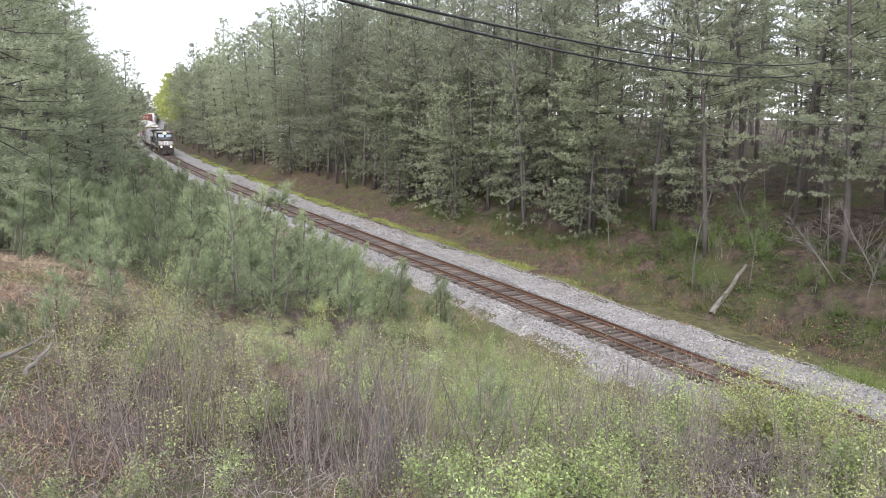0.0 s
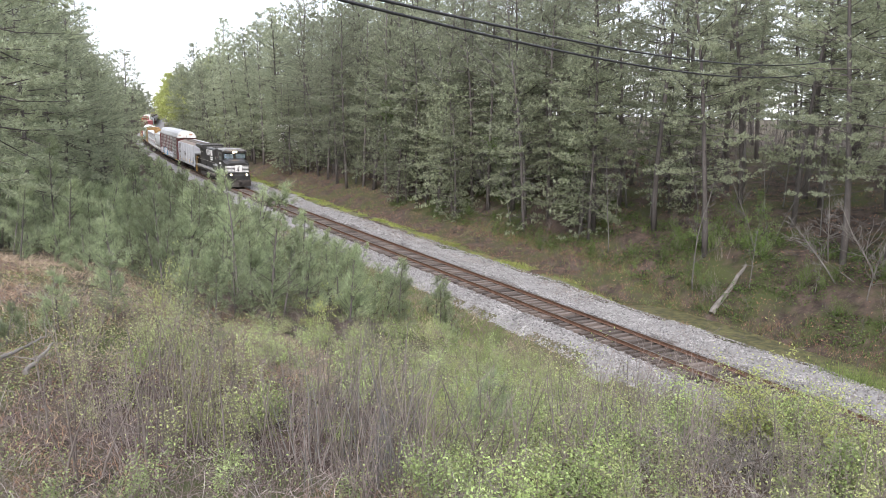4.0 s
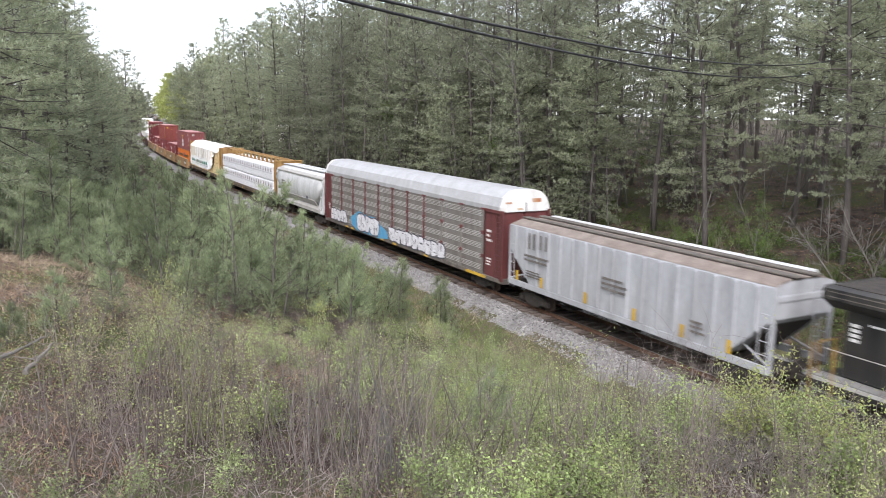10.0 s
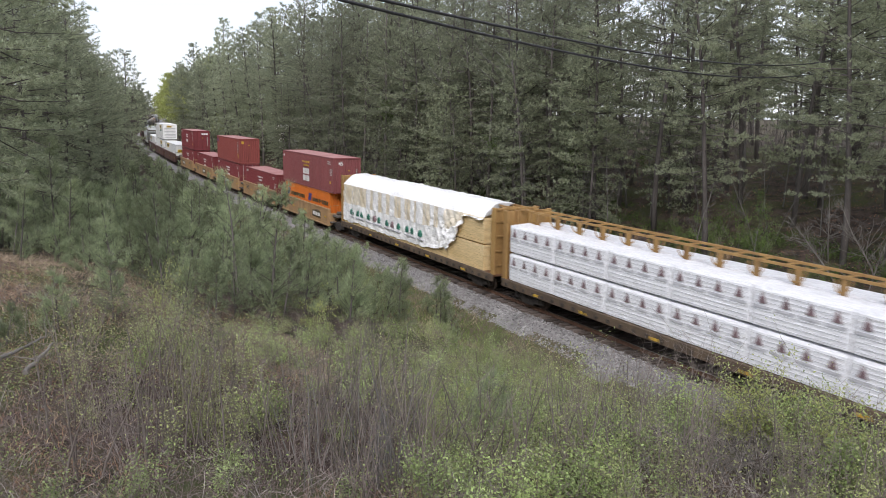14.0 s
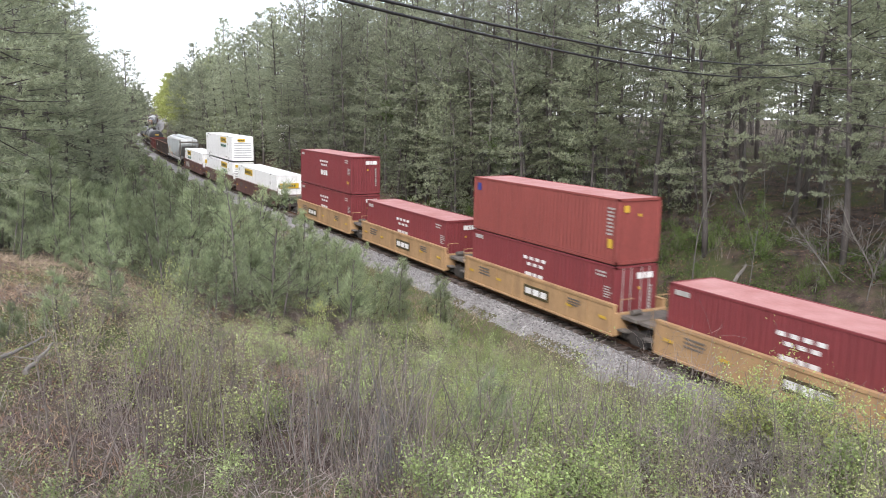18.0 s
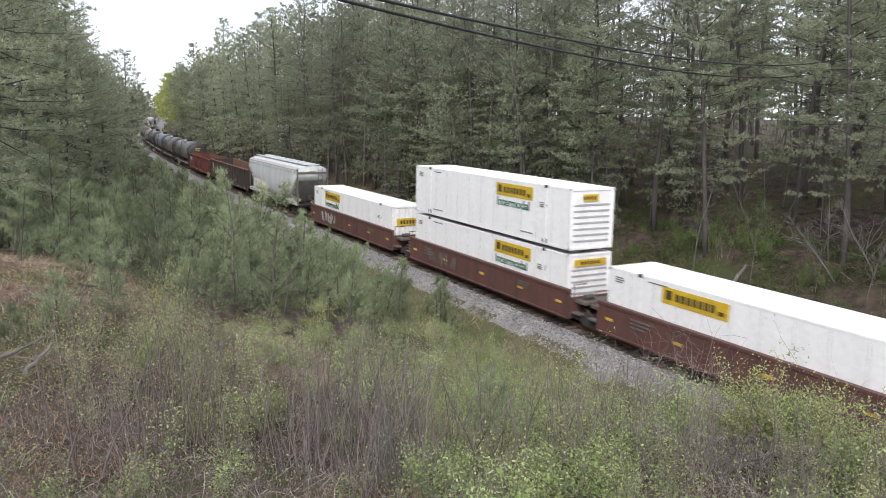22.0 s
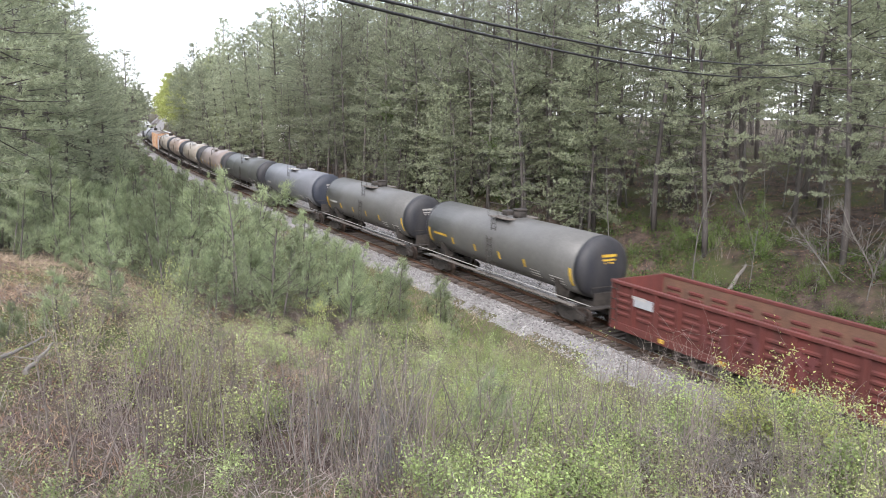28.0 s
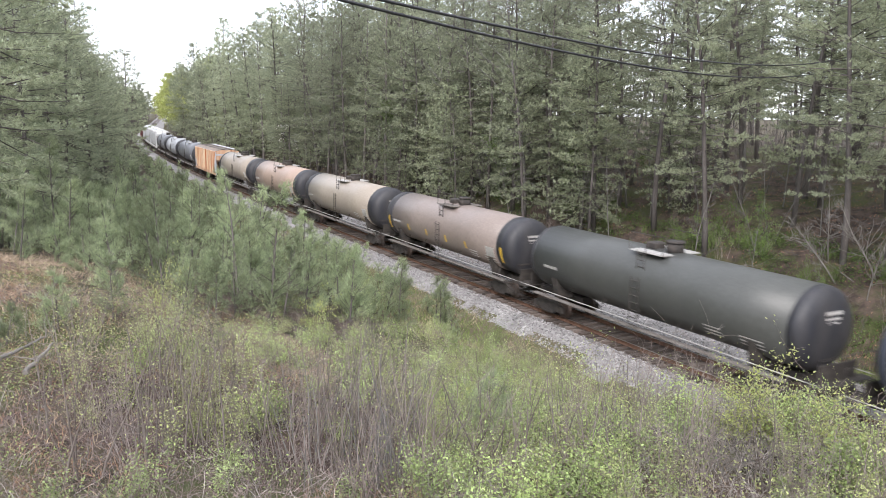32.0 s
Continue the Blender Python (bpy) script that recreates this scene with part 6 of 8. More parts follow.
def well(u, length, pitch, body, label, rear_truck=True, front_truck=False, group="", sign=None):
    """One well of an articulated double-stack car; it shares a bogie with the next."""
    ob = enroll(thing("well_car", label, "well car", group), u)
    h, e = length / 2, pitch / 2
    rng = random.Random(int(u))
    for sx in (-1, 1):
        prof = [(sx * 1.48, 0.36), (sx * 1.33, 0.36), (sx * 1.33, 1.6), (sx * 1.3, 1.7), (sx * 1.52, 1.7), (sx * 1.52, 1.58), (sx * 1.48, 1.56)]
        side = part("side_wall", Geo().prism(prof, -h, h), body, ob)
        g = Geo()
        g.box(sx * 1.3, sx * 1.54, -h, h, 0.3, 0.4, 0.01)
        part("bottom_flange", g, body, side)
        for i in range(9):
            y = -h + 0.3 + i * (2 * h - 0.6) / 8
            part("stiffener", Geo().box(sx * 1.485, sx * 1.51, y - 0.05, y + 0.05, 0.4, 1.56, 0.008), body, side)
        bars(ob, -1.515 if sx < 0 else 1.51, [(y, y + 0.45, 0.95, 1.07) for y in (-h + 0.5, -h * 0.55, -h * 0.1, h * 0.4, h - 1.0)], yellow, "reflector", "yellow reflective strip")
    part("floor", Geo().box(-1.3, 1.3, -h, h, 0.3, 0.36), running, ob)
    for sy in (-1, 1):
        y0, y1 = sorted((sy * h, sy * (h + 0.12)))
        part("end_wall", Geo().box(-1.45, 1.45, y0, y1, 0.36, 1.35, 0.02), body, ob)
        a, b = sorted((sy * (h + 0.12), sy * (e - 0.1)))
        part("end_platform", Geo().box(-1.2, 1.2, a, b, 1.1, 1.26, 0.02), grime, ob)
        part("end_sill", Geo().box(-0.35, 0.35, a, b, 0.8, 1.1), running, ob)
        for sx in (-1, 1):
            rails_tube(ob, [(sx * 1.4, sy * (h + 0.3), 1.25), (sx * 1.4, sy * (h + 0.3), 2.0), (sx * 0.7, sy * (h + 0.3), 2.0)], 0.03, body, "grab_rail")
            part("corner_step", Geo().box(sx * 1.05, sx * 1.45, min(sy * (h + 0.2), sy * (h + 0.75)), max(sy * (h + 0.2), sy * (h + 0.75)), 0.62, 0.7, 0.01), grime, ob)
        part("brake_cylinder", Geo().tube([(-0.9, sy * (h + 0.45), 1.4), (-0.4, sy * (h + 0.45), 1.4)], 0.13, 8), grime, ob)
    if rear_truck:
        bogie(ob, e)
    if front_truck:
        bogie(ob, -e)
    bars(ob, -1.515, tiny_print(rng, h * 0.75, 1.3, 1.4, 0.1, 3) + tiny_print(rng, -h * 0.5, 1.3, 1.2, 0.08, 3), grime, "small_print")
    if sign is not None:
        y = sign * h
        bars(ob, -1.518, [(y - 1.05, y + 1.05, 0.72, 1.28)], sign_dark, "reporting_plate", "black plate with white border")
        bars(ob, -1.524, [(y - 0.9, y - 0.4, 0.85, 1.15), (y - 0.27, y + 0.25, 0.85, 1.15), (y + 0.38, y + 0.9, 0.85, 1.15)], white, "plate_bar")
    return ob


def red_marks(ob, rng, z, L, plate=True, gold=False, end=True):
    """Block characters in the middle, a plate at the rear, small print at the front."""
    h = L / 2
    m = yellow if gold else white
    bars(ob, -1.226, [(0.1 + k * 0.52, 0.42 + k * 0.52, 2.1, 2.26) for k in range(-2, 2)] + [(0.3 + k * 0.52, 0.62 + k * 0.52, 1.8, 1.95) for k in range(-2, 1)], m, "block_character")
    if gold:
        for z0, z1, row in ((1.12, 1.62, ((-0.8, -0.38), (-0.28, 0.06), (0.16, 0.8))), (0.5, 1.0, ((-0.85, -0.3), (-0.2, -0.02), (0.1, 0.8)))):
            bars(ob, -1.226, [(a, b, z0, z1) for a, b in row], white, "block_mark")
    else:
        bars(ob, -1.226, [(-0.75, -0.35, 1.05, 1.45), (-0.22, 0.05, 1.05, 1.45), (0.18, 0.75, 1.05, 1.45)], white, "block_mark")
    if plate:
        bars(ob, -1.226, [(h - 1.1, h - 0.35, H_BOX - 0.42, H_BOX - 0.22)], rack_light, "name_plate")
    bars(ob, -1.226, tiny_print(rng, -h + 1.3, H_BOX - 0.4, 0.8, 0.1, 2) + tiny_print(rng, -h + 0.7, H_BOX - 1.0, 0.5, 0.07, 5), rack_light, "small_print")
    bars(ob, -1.227, [(-h + 0.5, -h + 0.8, 0.75, 0.95)], yellow, "caution_label")
    if end:
        end_bars(ob, -h - 0.003, [(0.02, 0.34, H_BOX - 0.62, H_BOX - 0.35), (0.4, 0.52, H_BOX - 0.62, H_BOX - 0.35), (0.58, 0.95, H_BOX - 0.62, H_BOX - 0.35)], white, "block_mark")
    end_bars(ob, -h - 0.003, [(0.12, 0.24, H_BOX - 1.1, H_BOX - 0.98)], yellow, "caution_label")
    end_bars(ob, -h - 0.003, [(0.8, 0.9, 0.6 + k * 0.14, 0.7 + k * 0.14) for k in range(10)], rack_light, "small_print")


H_BOX = 2.896


def double_stacks():
    rng = random.Random(41)
    tan = "tan articulated well car with yellow reflective strips"
    first = 132.9 + 6.1
    for k in range(5):
        well(first + k * 15.42, 12.9, 15.42, well_tan, tan, True, k == 0, "tan well cars", (-0.55, -0.1, -0.1, -0.1, 0.35)[k])
    low, high = 0.39, 3.42
    ob = container(first - 6.86, 13.72, 0.39 + 2.62, H_BOX, box_plum, roof_pink, label="plum-red ribbed shipping container stacked on orange boxes")
    red_marks(ob, rng, 0, 13.72, False, True, False)
    lettering(ob, "45", 0.42, (-0.75, -6.875, 2.3), True, white, label="white number on the end wall")
    lettering(ob, "45", 0.34, (-1.226, 6.6, 2.35), False, white, label="white number on the side")
    for k in range(2):
        ob = container(first - 6.09 + k * 6.11, 6.06, 0.39, 2.59, box_orange, box_orange, label="orange ribbed short container in the well")
        for y in (2.5, 2.1):
            part("emblem", Geo().ring([[(x, y, 1.45), (x, y - 0.3, 1.45), (x, y - 0.55, 2.1), (x, y - 0.25, 2.1)] for x in (-1.236, -1.215)]), logo_blue, ob, "dark blue slanted emblem")
        bars(ob, -1.226, [(1.05 - i * 0.4, 1.32 - i * 0.4, 1.5 + (0.12 if i == 5 else 0.0), 1.82) for i in range(10)], sign_dark, "name_bar")
    spots = [(1, low, box_maroon, False), (2, low, box_maroon, True), (3, low, box_maroon, False), (4, low, box_maroon, False), (2, high - 0.07, box_brick, False), (4, high - 0.07, box_maroon, False)]
    for k, z, m, dr in spots:
        ob = container(first - 6.09 + k * 15.42, 12.19, z, H_BOX, m, roof_pink, doors=dr, label="%s ribbed shipping container %s" % ("brick-red" if m == box_brick else "maroon", "stacked on another" if z > 1 else "standing in a well car"))
        if m == box_brick:
            bars(ob, -1.226, [(5.3, 5.65, 2.2, 2.6)], logo_blue, "name_plate")
            bars(ob, -1.226, tiny_print(rng, -5.4, 2.4, 0.5, 0.1, 8), rack_light, "small_print")
            bars(ob, -1.228, [(-5.8, -5.5, 0.7, 1.1)], yellow, "caution_label")
            end_bars(ob, -6.1, [(-0.9, -0.62, 2.3, 2.6), (-0.1, 0.1, 2.1, 2.22)], yellow, "caution_label")
        else:
            red_marks(ob, rng, z, 12.19)
    # long white boxes in dark red wells
    red = "dark red-brown articulated well car with graffiti"
    RED_AT = (0.0, 19.05, 38.85)
    for k in range(3):
        ob = well(222.4 + RED_AT[k], 16.9, 18.85, well_red, red, True, k == 0, "red well cars")
        if k:
            strokes(ob, -1.52, scrawl(rng, 2.5, 5.6, 0.55, 1.45, 10, 0.16), grime if k == 1 else rack_light, "faded sprayed tag")
    for k, z, dr in ((0, low, True), (1, low, False), (2, low, True), (1, high + 0.06, False)):
        ob = container(222.4 - 8.07 + RED_AT[k], 16.15, z, H_BOX, box_white, box_white, 2.59, False, dr, "long white smooth-sided container %s" % ("stacked on another" if z > 1 else "in a dark red well car"), group="white containers")
        x = -1.302
        y = (3.1, -3.3, 3.65)[k]
        bars(ob, x, [(y - 1.7, y + 1.7, 2.02, 2.68)], sign_yellow, "sign_panel", "yellow sign panel")
        bars(ob, x - 0.006, [(y - 1.05 + i * 0.3, y - 0.83 + i * 0.3, 2.19, 2.5) for i in range(7)] + [(y + 1.15, y + 1.5, 2.19, 2.57), (y - 1.5, y - 1.2, 2.15, 2.31)], sign_dark, "sign_bar")
        if k != 0:
            lettering(ob, "Intermodal", 0.62, (x - 0.002, y + 1.62, 1.5), False, sign_green, label="dark green word", wide=1.12)
        for yy in (-6.1, 6.1):
            part("lifting_post", Geo().box(-1.312, -1.295, yy - 0.09, yy + 0.09, 0.1, H_BOX, 0.004), box_white, ob)
            part("lifting_casting", Geo().box(-1.33, -1.2, yy - 0.11, yy + 0.11, H_BOX - 0.12, H_BOX + 0.01, 0.01), running, ob)
            bars(ob, x, [(yy - 0.2, yy + 0.2, 0.1, 0.3)], running, "lower_casting")
        bars(ob, x, tiny_print(rng, 7.6, 2.5, 0.6, 0.06, 3) + tiny_print(rng, 5.6, 2.66, 1.4, 0.06, 1) + tiny_print(rng, -5.6, 2.0, 0.8, 0.06, 3) + tiny_print(rng, 5.6, 0.35, 1.4, 0.08, 1) + tiny_print(rng, -4.0, 0.35, 1.4, 0.08, 1), rack_grey, "small_print")
        g = Geo()
        for i in range(13):
            yy = -8.0 + i * 1.33
            g.box(-1.3, -1.296, yy - 0.008, yy + 0.008, 0.15, H_BOX - 0.12)
        tagged(part("panel_seams", g, rack_roof, ob), kind="stuff")
        end_bars(ob, -8.12, [(-0.95 if z < 1 else -0.6, 0.95 if z < 1 else 0.3, 2.3, 2.62)] if k == 1 else [(-0.95, 0.95, 1.55, 2.05)], sign_yellow, "sign_panel", "yellow sign panel")
        end_bars(ob, -8.125, [(-0.6 + i * 0.2, -0.46 + i * 0.2, 2.37, 2.53) if k == 1 else (-0.7 + i * 0.23, -0.54 + i * 0.23, 1.66, 1.92) for i in range(4 if z > 1 else 6)], sign_dark, "sign_bar")


# ---- gondolas ----


def gondola(u0, u1, top, body, inner, label, louvre):
    ob = enroll(thing("gondola_car", label, "gondola"), (u0 + u1) / 2)
    H = (u1 - u0) / 2 - 0.1
    part("floor", Geo().box(-1.45, 1.45, -H, H, 1.05, 1.18), inner, ob, "rusty load floor")
    for sx in (-1, 1):
        w = part("side_wall", Geo().box(sx * 1.42, sx * 1.47, -H, H, 1.0, top), body, ob)
        part("inner_lining", Geo().box(sx * 1.4, sx * 1.417, -H + 0.05, H - 0.05, 1.18, top - 0.02), inner, ob, "rusty inner wall")
        part("top_rail", Geo().box(sx * 1.38, sx * 1.58, -H, H, top - 0.02, top + 0.12, 0.02), body if louvre else inner, ob)
        part("side_sill", Geo().box(sx * 1.42, sx * 1.56, -H, H, 0.72, 1.04, 0.02), body, ob)
        n = 13 if louvre else 16
        for i in range(n + 1):
            y = -H + 0.12 + i * (2 * H - 0.24) / n
            part("side_post", Geo().prism([(sx * 1.47, 0.95), (sx * 1.56, 1.0), (sx * 1.57, top), (sx * 1.47, top)], y - 0.08, y + 0.08), body, ob)
            if louvre and i < n:
                g = Geo()
                for k in range(4):
                    z = 1.35 + k * (top - 1.6) / 4
                    g.prism([(sx * 1.47, z), (sx * 1.53, z + 0.05), (sx * 1.53, z + 0.13), (sx * 1.47, z + 0.18)], y + 0.25, y + (2 * H - 0.24) / n - 0.25)
                    g.prism([(sx * 1.405, z), (sx * 1.35, z + 0.05), (sx * 1.35, z + 0.13), (sx * 1.405, z + 0.18)], y + 0.25, y + (2 * H - 0.24) / n - 0.25)
                part("louvre", g, body, ob)
        bars(ob, -1.575 if sx < 0 else 1.57, [(-H + 1.2 + k * 3.1, -H + 1.45 + k * 3.1, 0.82, 0.98) for k in range(int(H * 2 / 3.1))], yellow, "reflector")
    for sy in (-1, 1):
        y0, y1 = sorted((sy * H, sy * (H - 0.08)))
        part("end_wall", Geo().box(-1.45, 1.45, y0, y1, 1.0, top + 0.1, 0.01), body, ob)
        for z in (1.5, 2.1, top - 0.05):
            part("end_rib", Geo().box(-1.45, 1.45, min(sy * H, sy * (H + 0.1)), max(sy * H, sy * (H + 0.1)), z - 0.08, z + 0.08, 0.02), body, ob)
        ladder(ob, -1.6, sy * (H - 0.1), sy * (H - 0.5), 0.9, top, running)
        bogie(ob, sy * (H - 1.8))
        coupler(ob, sy * H)
    part("centre_sill", Geo().box(-0.3, 0.3, -H, H, 0.7, 1.05), running, ob)
    rng = random.Random(5)
    bars(ob, -1.58, tiny_print(rng, H - 1.4, top - 0.45, 1.2, 0.16, 3 if not louvre else 1), rack_light, "small_print")
    if louvre:
        bars(ob, -1.578, [(H - 2.6, H - 1.5, top - 0.75, top - 0.35)], hopper_grey, "paint_patch", "worn pale paint patch")
        strokes(ob, -1.575, scrawl(rng, -2, 3, 1.2, 2.3, 7, 0.3), maroon, "faded sprayed tag")
    return ob


# ---- tank cars ----


def tank_car(u0, body, label, ends, cage=True, gold=True, band=False):
    L = 15.9
    ob = enroll(thing("tank_car", label, "tank car", "tank cars"), u0 + L / 2)
    h, r, zc = L / 2, 1.52, 2.74
    rng = random.Random(int(u0))
    circ = lambda y, q: [(q * math.cos(a), y, zc + q * math.sin(a)) for a in (2 * math.pi * j / 40 for j in range(40))]
    b0 = -h + (1.3 if band else 0.62)
    part("shell", Geo().ring([circ(y, r) for y in (b0, -h * 0.4, -0.5, 0.5, h * 0.4, h - (1.3 if band else 0.62))]), body, ob, "", True)
    for sy in (-1, 1):
        secs = [circ(sy * (h - 1.302), r)] if band else []
        secs += [circ(sy * (h - 0.6), r * 1.001), circ(sy * (h - 0.34), r * 0.975), circ(sy * (h - 0.16), r * 0.87), circ(sy * (h - 0.05), r * 0.6), circ(sy * h, 0.05)]
        part("tank_head", Geo().ring(secs), ends, ob, "dark domed tank head", True)
        part("stub_sill", Geo().box(-0.32, 0.32, min(sy * (h - 3.0), sy * (h + 0.9)), max(sy * (h - 3.0), sy * (h + 0.9)), 0.74, 1.1, 0.02), running, ob)
        part("saddle", Geo().ring([[(-1.1, sy * (h - 2.3), 1.0), (1.1, sy * (h - 2.3), 1.0), (1.35, sy * (h - 2.3), 2.0), (-1.35, sy * (h - 2.3), 2.0)], [(-1.1, sy * (h - 1.9), 1.0), (1.1, sy * (h - 1.9), 1.0), (1.35, sy * (h - 1.9), 2.0), (-1.35, sy * (h - 1.9), 2.0)]]), running, ob)
        part("end_platform", Geo().box(-1.45, 1.45, min(sy * (h + 0.2), sy * (h + 0.75)), max(sy * (h + 0.2), sy * (h + 0.75)), 1.08, 1.14, 0.01), running, ob)
        part("head_brace", Geo().box(-1.0, 1.0, min(sy * (h + 0.3), sy * (h + 0.36)), max(sy * (h + 0.3), sy * (h + 0.36)), 1.14, 1.75, 0.02), running, ob)
        rails_tube(ob, [(-1.45, sy * (h + 0.7), 1.1), (-1.45, sy * (h + 0.7), 2.1), (1.45, sy * (h + 0.7), 2.1), (1.45, sy * (h + 0.7), 1.1)], 0.022, running, "end_rail")
        for sx in (-1, 1):
            ladder(ob, sx * 1.48, sy * (h + 0.7), sy * (h + 0.3), 0.45, 1.5, running, 3)
        bogie(ob, sy * (h - 1.4))
        coupler(ob, sy * (h + 0.55))
    for sx in (-1, 1):
        rails_tube(ob, [(sx * 1.42, -h - 0.7, 1.25), (sx * 1.42, h + 0.7, 1.25)], 0.022, shelf_grey, "side_rail", "pale side rail")
        for i in range(7):
            y = -h * 0.85 + i * h * 1.7 / 6
            rails_tube(ob, [(sx * 1.42, y, 1.25), (sx * 1.15, y, 1.78)], 0.02, running, "rail_bracket")
        part("side_walk", Geo().box(sx * 1.24, sx * 1.5, -h + 0.6, h - 0.6, 0.98, 1.04), rack_grey, ob, "pale grating walkway")
        ladder(ob, sx * 1.56, -0.22, 0.22, 1.0, 3.2, running, 7)
        ladder(ob, sx * 1.3, -0.22, 0.22, 3.2, 4.3, running, 4)
    part("manway", Geo().tube([(0, -0.6, 4.2), (0, -0.6, 4.62)], 0.36, 14).tube([(0, -0.6, 4.62), (0, -0.6, 4.7)], 0.4, 14), running, ob, "dark manway", True)
    part("valve_box", Geo().box(-0.3, 0.3, 0.2, 0.8, 4.2, 4.5, 0.05), running, ob)
    part("top_platform", Geo().box(-1.05, -0.4, -0.95, 0.95, 4.16, 4.2).box(0.4, 1.05, -0.95, 0.95, 4.16, 4.2), rack_light if not gold else grime, ob)
    for sx in (-1, 1):
        rails_tube(ob, [(sx * 1.05, -0.95, 4.18), (sx * 1.05, -0.95, 4.95), (sx * 1.05, 0.95, 4.95), (sx * 1.05, 0.95, 4.18)], 0.022, running, "top_rail")
        rails_tube(ob, [(sx * 1.05, 0, 4.22), (sx * 1.05, 0, 4.95)], 0.02, running, "top_rail")
    part("weld_band", Geo().ring([circ(-0.12, r * 1.004), circ(0.12, r * 1.004)], caps=False), body, ob, "", True)

    def decal(y0, y1, z0, z1, m, name, label=""):
        """A plate that follows the curve of the shell."""
        pts = []
        for k in range(5):
            z = z0 + (z1 - z0) * k / 4
            x = -math.sqrt(max(0.01, (r + 0.012) ** 2 - (z - zc) ** 2))
            pts.append((x, z))
        g = Geo().ring([[(x, y0, z) for x, z in pts] + [(x + 0.02, y0, z) for x, z in reversed(pts)], [(x, y1, z) for x, z in pts] + [(x + 0.02, y1, z) for x, z in reversed(pts)]])
        part(name, g, m, ob, label)

    if gold:
        for y in (-h + 0.75, -h * 0.42, -h * 0.12, h * 0.2, h * 0.52, h - 0.95):
            tall = abs(y) > h * 0.8
            decal(y, y + (0.2 if tall else 0.16), 1.9 if tall else 2.1, 2.75 if tall else 2.5, yellow, "reflector", "yellow reflective strip")
    g_rows = tiny_print(rng, h - 1.5, 2.45, 1.5, 0.16, 1)
    for y0, y1, z0, z1 in g_rows:
        decal(y0, y1, z0, z1, yellow if gold and u0 < 340 else rack_light, "reporting_bar")
    for y, w in ((-h + 2.1, 1.0), (-h + 3.9, 0.8)):
        decal(y - w / 2, y + w / 2, 1.75, 1.8, rack_light, "data_bar")
        decal(y - w / 2, y + w / 2, 1.9, 1.95, rack_light, "data_bar")
        decal(y - w / 2, y + w / 2, 2.05, 2.1, rack_light, "data_bar")
    if u0 > 420 or band:
        decal(-h + 1.6, -h + 2.4, 2.1, 2.6, rack_light, "data_panel", "pale stencilled panel")
    end_bars(ob, -h + 0.02, [(-0.35, 0.5, 3.3, 3.42), (-0.3, 0.45, 3.12, 3.2), (-0.2, 0.35, 2.98, 3.04)], yellow if u0 < 340 else rack_light, "end_print")
    return ob


def tank(name, a, b, dust, rough=0.42):
    """Tank paint with road dust on the upper half."""
    return mat(name, a, tuple((x + 2 * y) / 3 for x, y in zip(b, a)), rough=rough, scale=0.7, fine=12, bump=0.06, stretch=(1.2, 1.0, 0.35), spec=0.4)


tank_dark = tank("tank_dark", (0.07, 0.068, 0.064), (0.13, 0.125, 0.115), 0)
tank_dust = tank("tank_dusty", (0.1, 0.098, 0.093), (0.17, 0.165, 0.155), 0)
tank_blue = tank("tank_bluegrey", (0.145, 0.15, 0.165), (0.115, 0.12, 0.132), 0)
tank_olive = tank("tank_charcoal", (0.062, 0.064, 0.06), (0.09, 0.092, 0.086), 0)
tank_rosy = tank("tank_rose_brown", (0.22, 0.18, 0.16), (0.17, 0.138, 0.122), 0)
tank_tan = tank("tank_tan", (0.3, 0.26, 0.215), (0.23, 0.195, 0.165), 0)
tank_clay = tank("tank_clay", (0.34, 0.25, 0.2), (0.24, 0.2, 0.175), 0)
tank_end = paint("tank_end_black", (0.025, 0.026, 0.032), (0.045, 0.043, 0.045), 0.55)
tank_end_blue = paint("tank_end_blue", (0.03, 0.035, 0.05), (0.045, 0.05, 0.065), 0.55)

locomotive()
hoppers()
autorack()
loads()
double_stacks()
gondola(291.3, 311.9, 2.95, gon_black, gon_rust, "empty black rust-streaked open gondola", False)
gondola(312.6, 329.7, 2.72, gon_red, gon_rust, "empty dull red louvred open gondola", True)
for u0, body, label, ends, gold, band in (
        (331.7, tank_dust, "dusty black tank car with yellow reflective strips", tank_end, True, False),
        (350.0, tank_dust, "dusty black tank car with yellow reflective strips", tank_end, True, False),
        (368.4, tank_blue, "blue-grey tank car with a dark end", tank_end_blue, False, False),
        (386.6, tank_olive, "charcoal tank car with pale platform", tank_end, False, False),
        (404.1, tank_rosy, "rose-brown dusty tank car with a black end", tank_end, True, True),
        (421.75, tank_tan, "tan dusty tank car with a black end", tank_end, False, True),
        (439.4, tank_clay, "clay-stained tan tank car with a black end", tank_end, False, True),
        (456.9, tank_tan, "tan dusty tank car with a black end", tank_end, False, True),
        (492.7, tank_blue, "grey tank car with a black end", tank_end, False, False),
        (510.4, hopper_grey, "pale grey tank car with a black end", tank_end, False, True),
        (528.1, tank_blue, "grey tank car with a black end", tank_end, False, True)):
    tank_car(u0, body, label, ends, True, gold, band)
gondola(599.5, 617.0, 2.9, gon_red, gon_rust, "dull red open gondola far down the train", True)
gondola(617.8, 635.0, 2.9, gon_rust, gon_rust, "rusty open gondola far down the train", True)
# ---- undergrowth ----


def scatter(rng, n, az, r, power=1.0):
    """n plan places in a fan seen from the tripod: denser close by as power grows."""
    out = []
    for i in range(n):
        q = r[0] + (r[1] - r[0]) * rng.random() ** power
        out.append(polar(rng.uniform(*az), q))
    return out


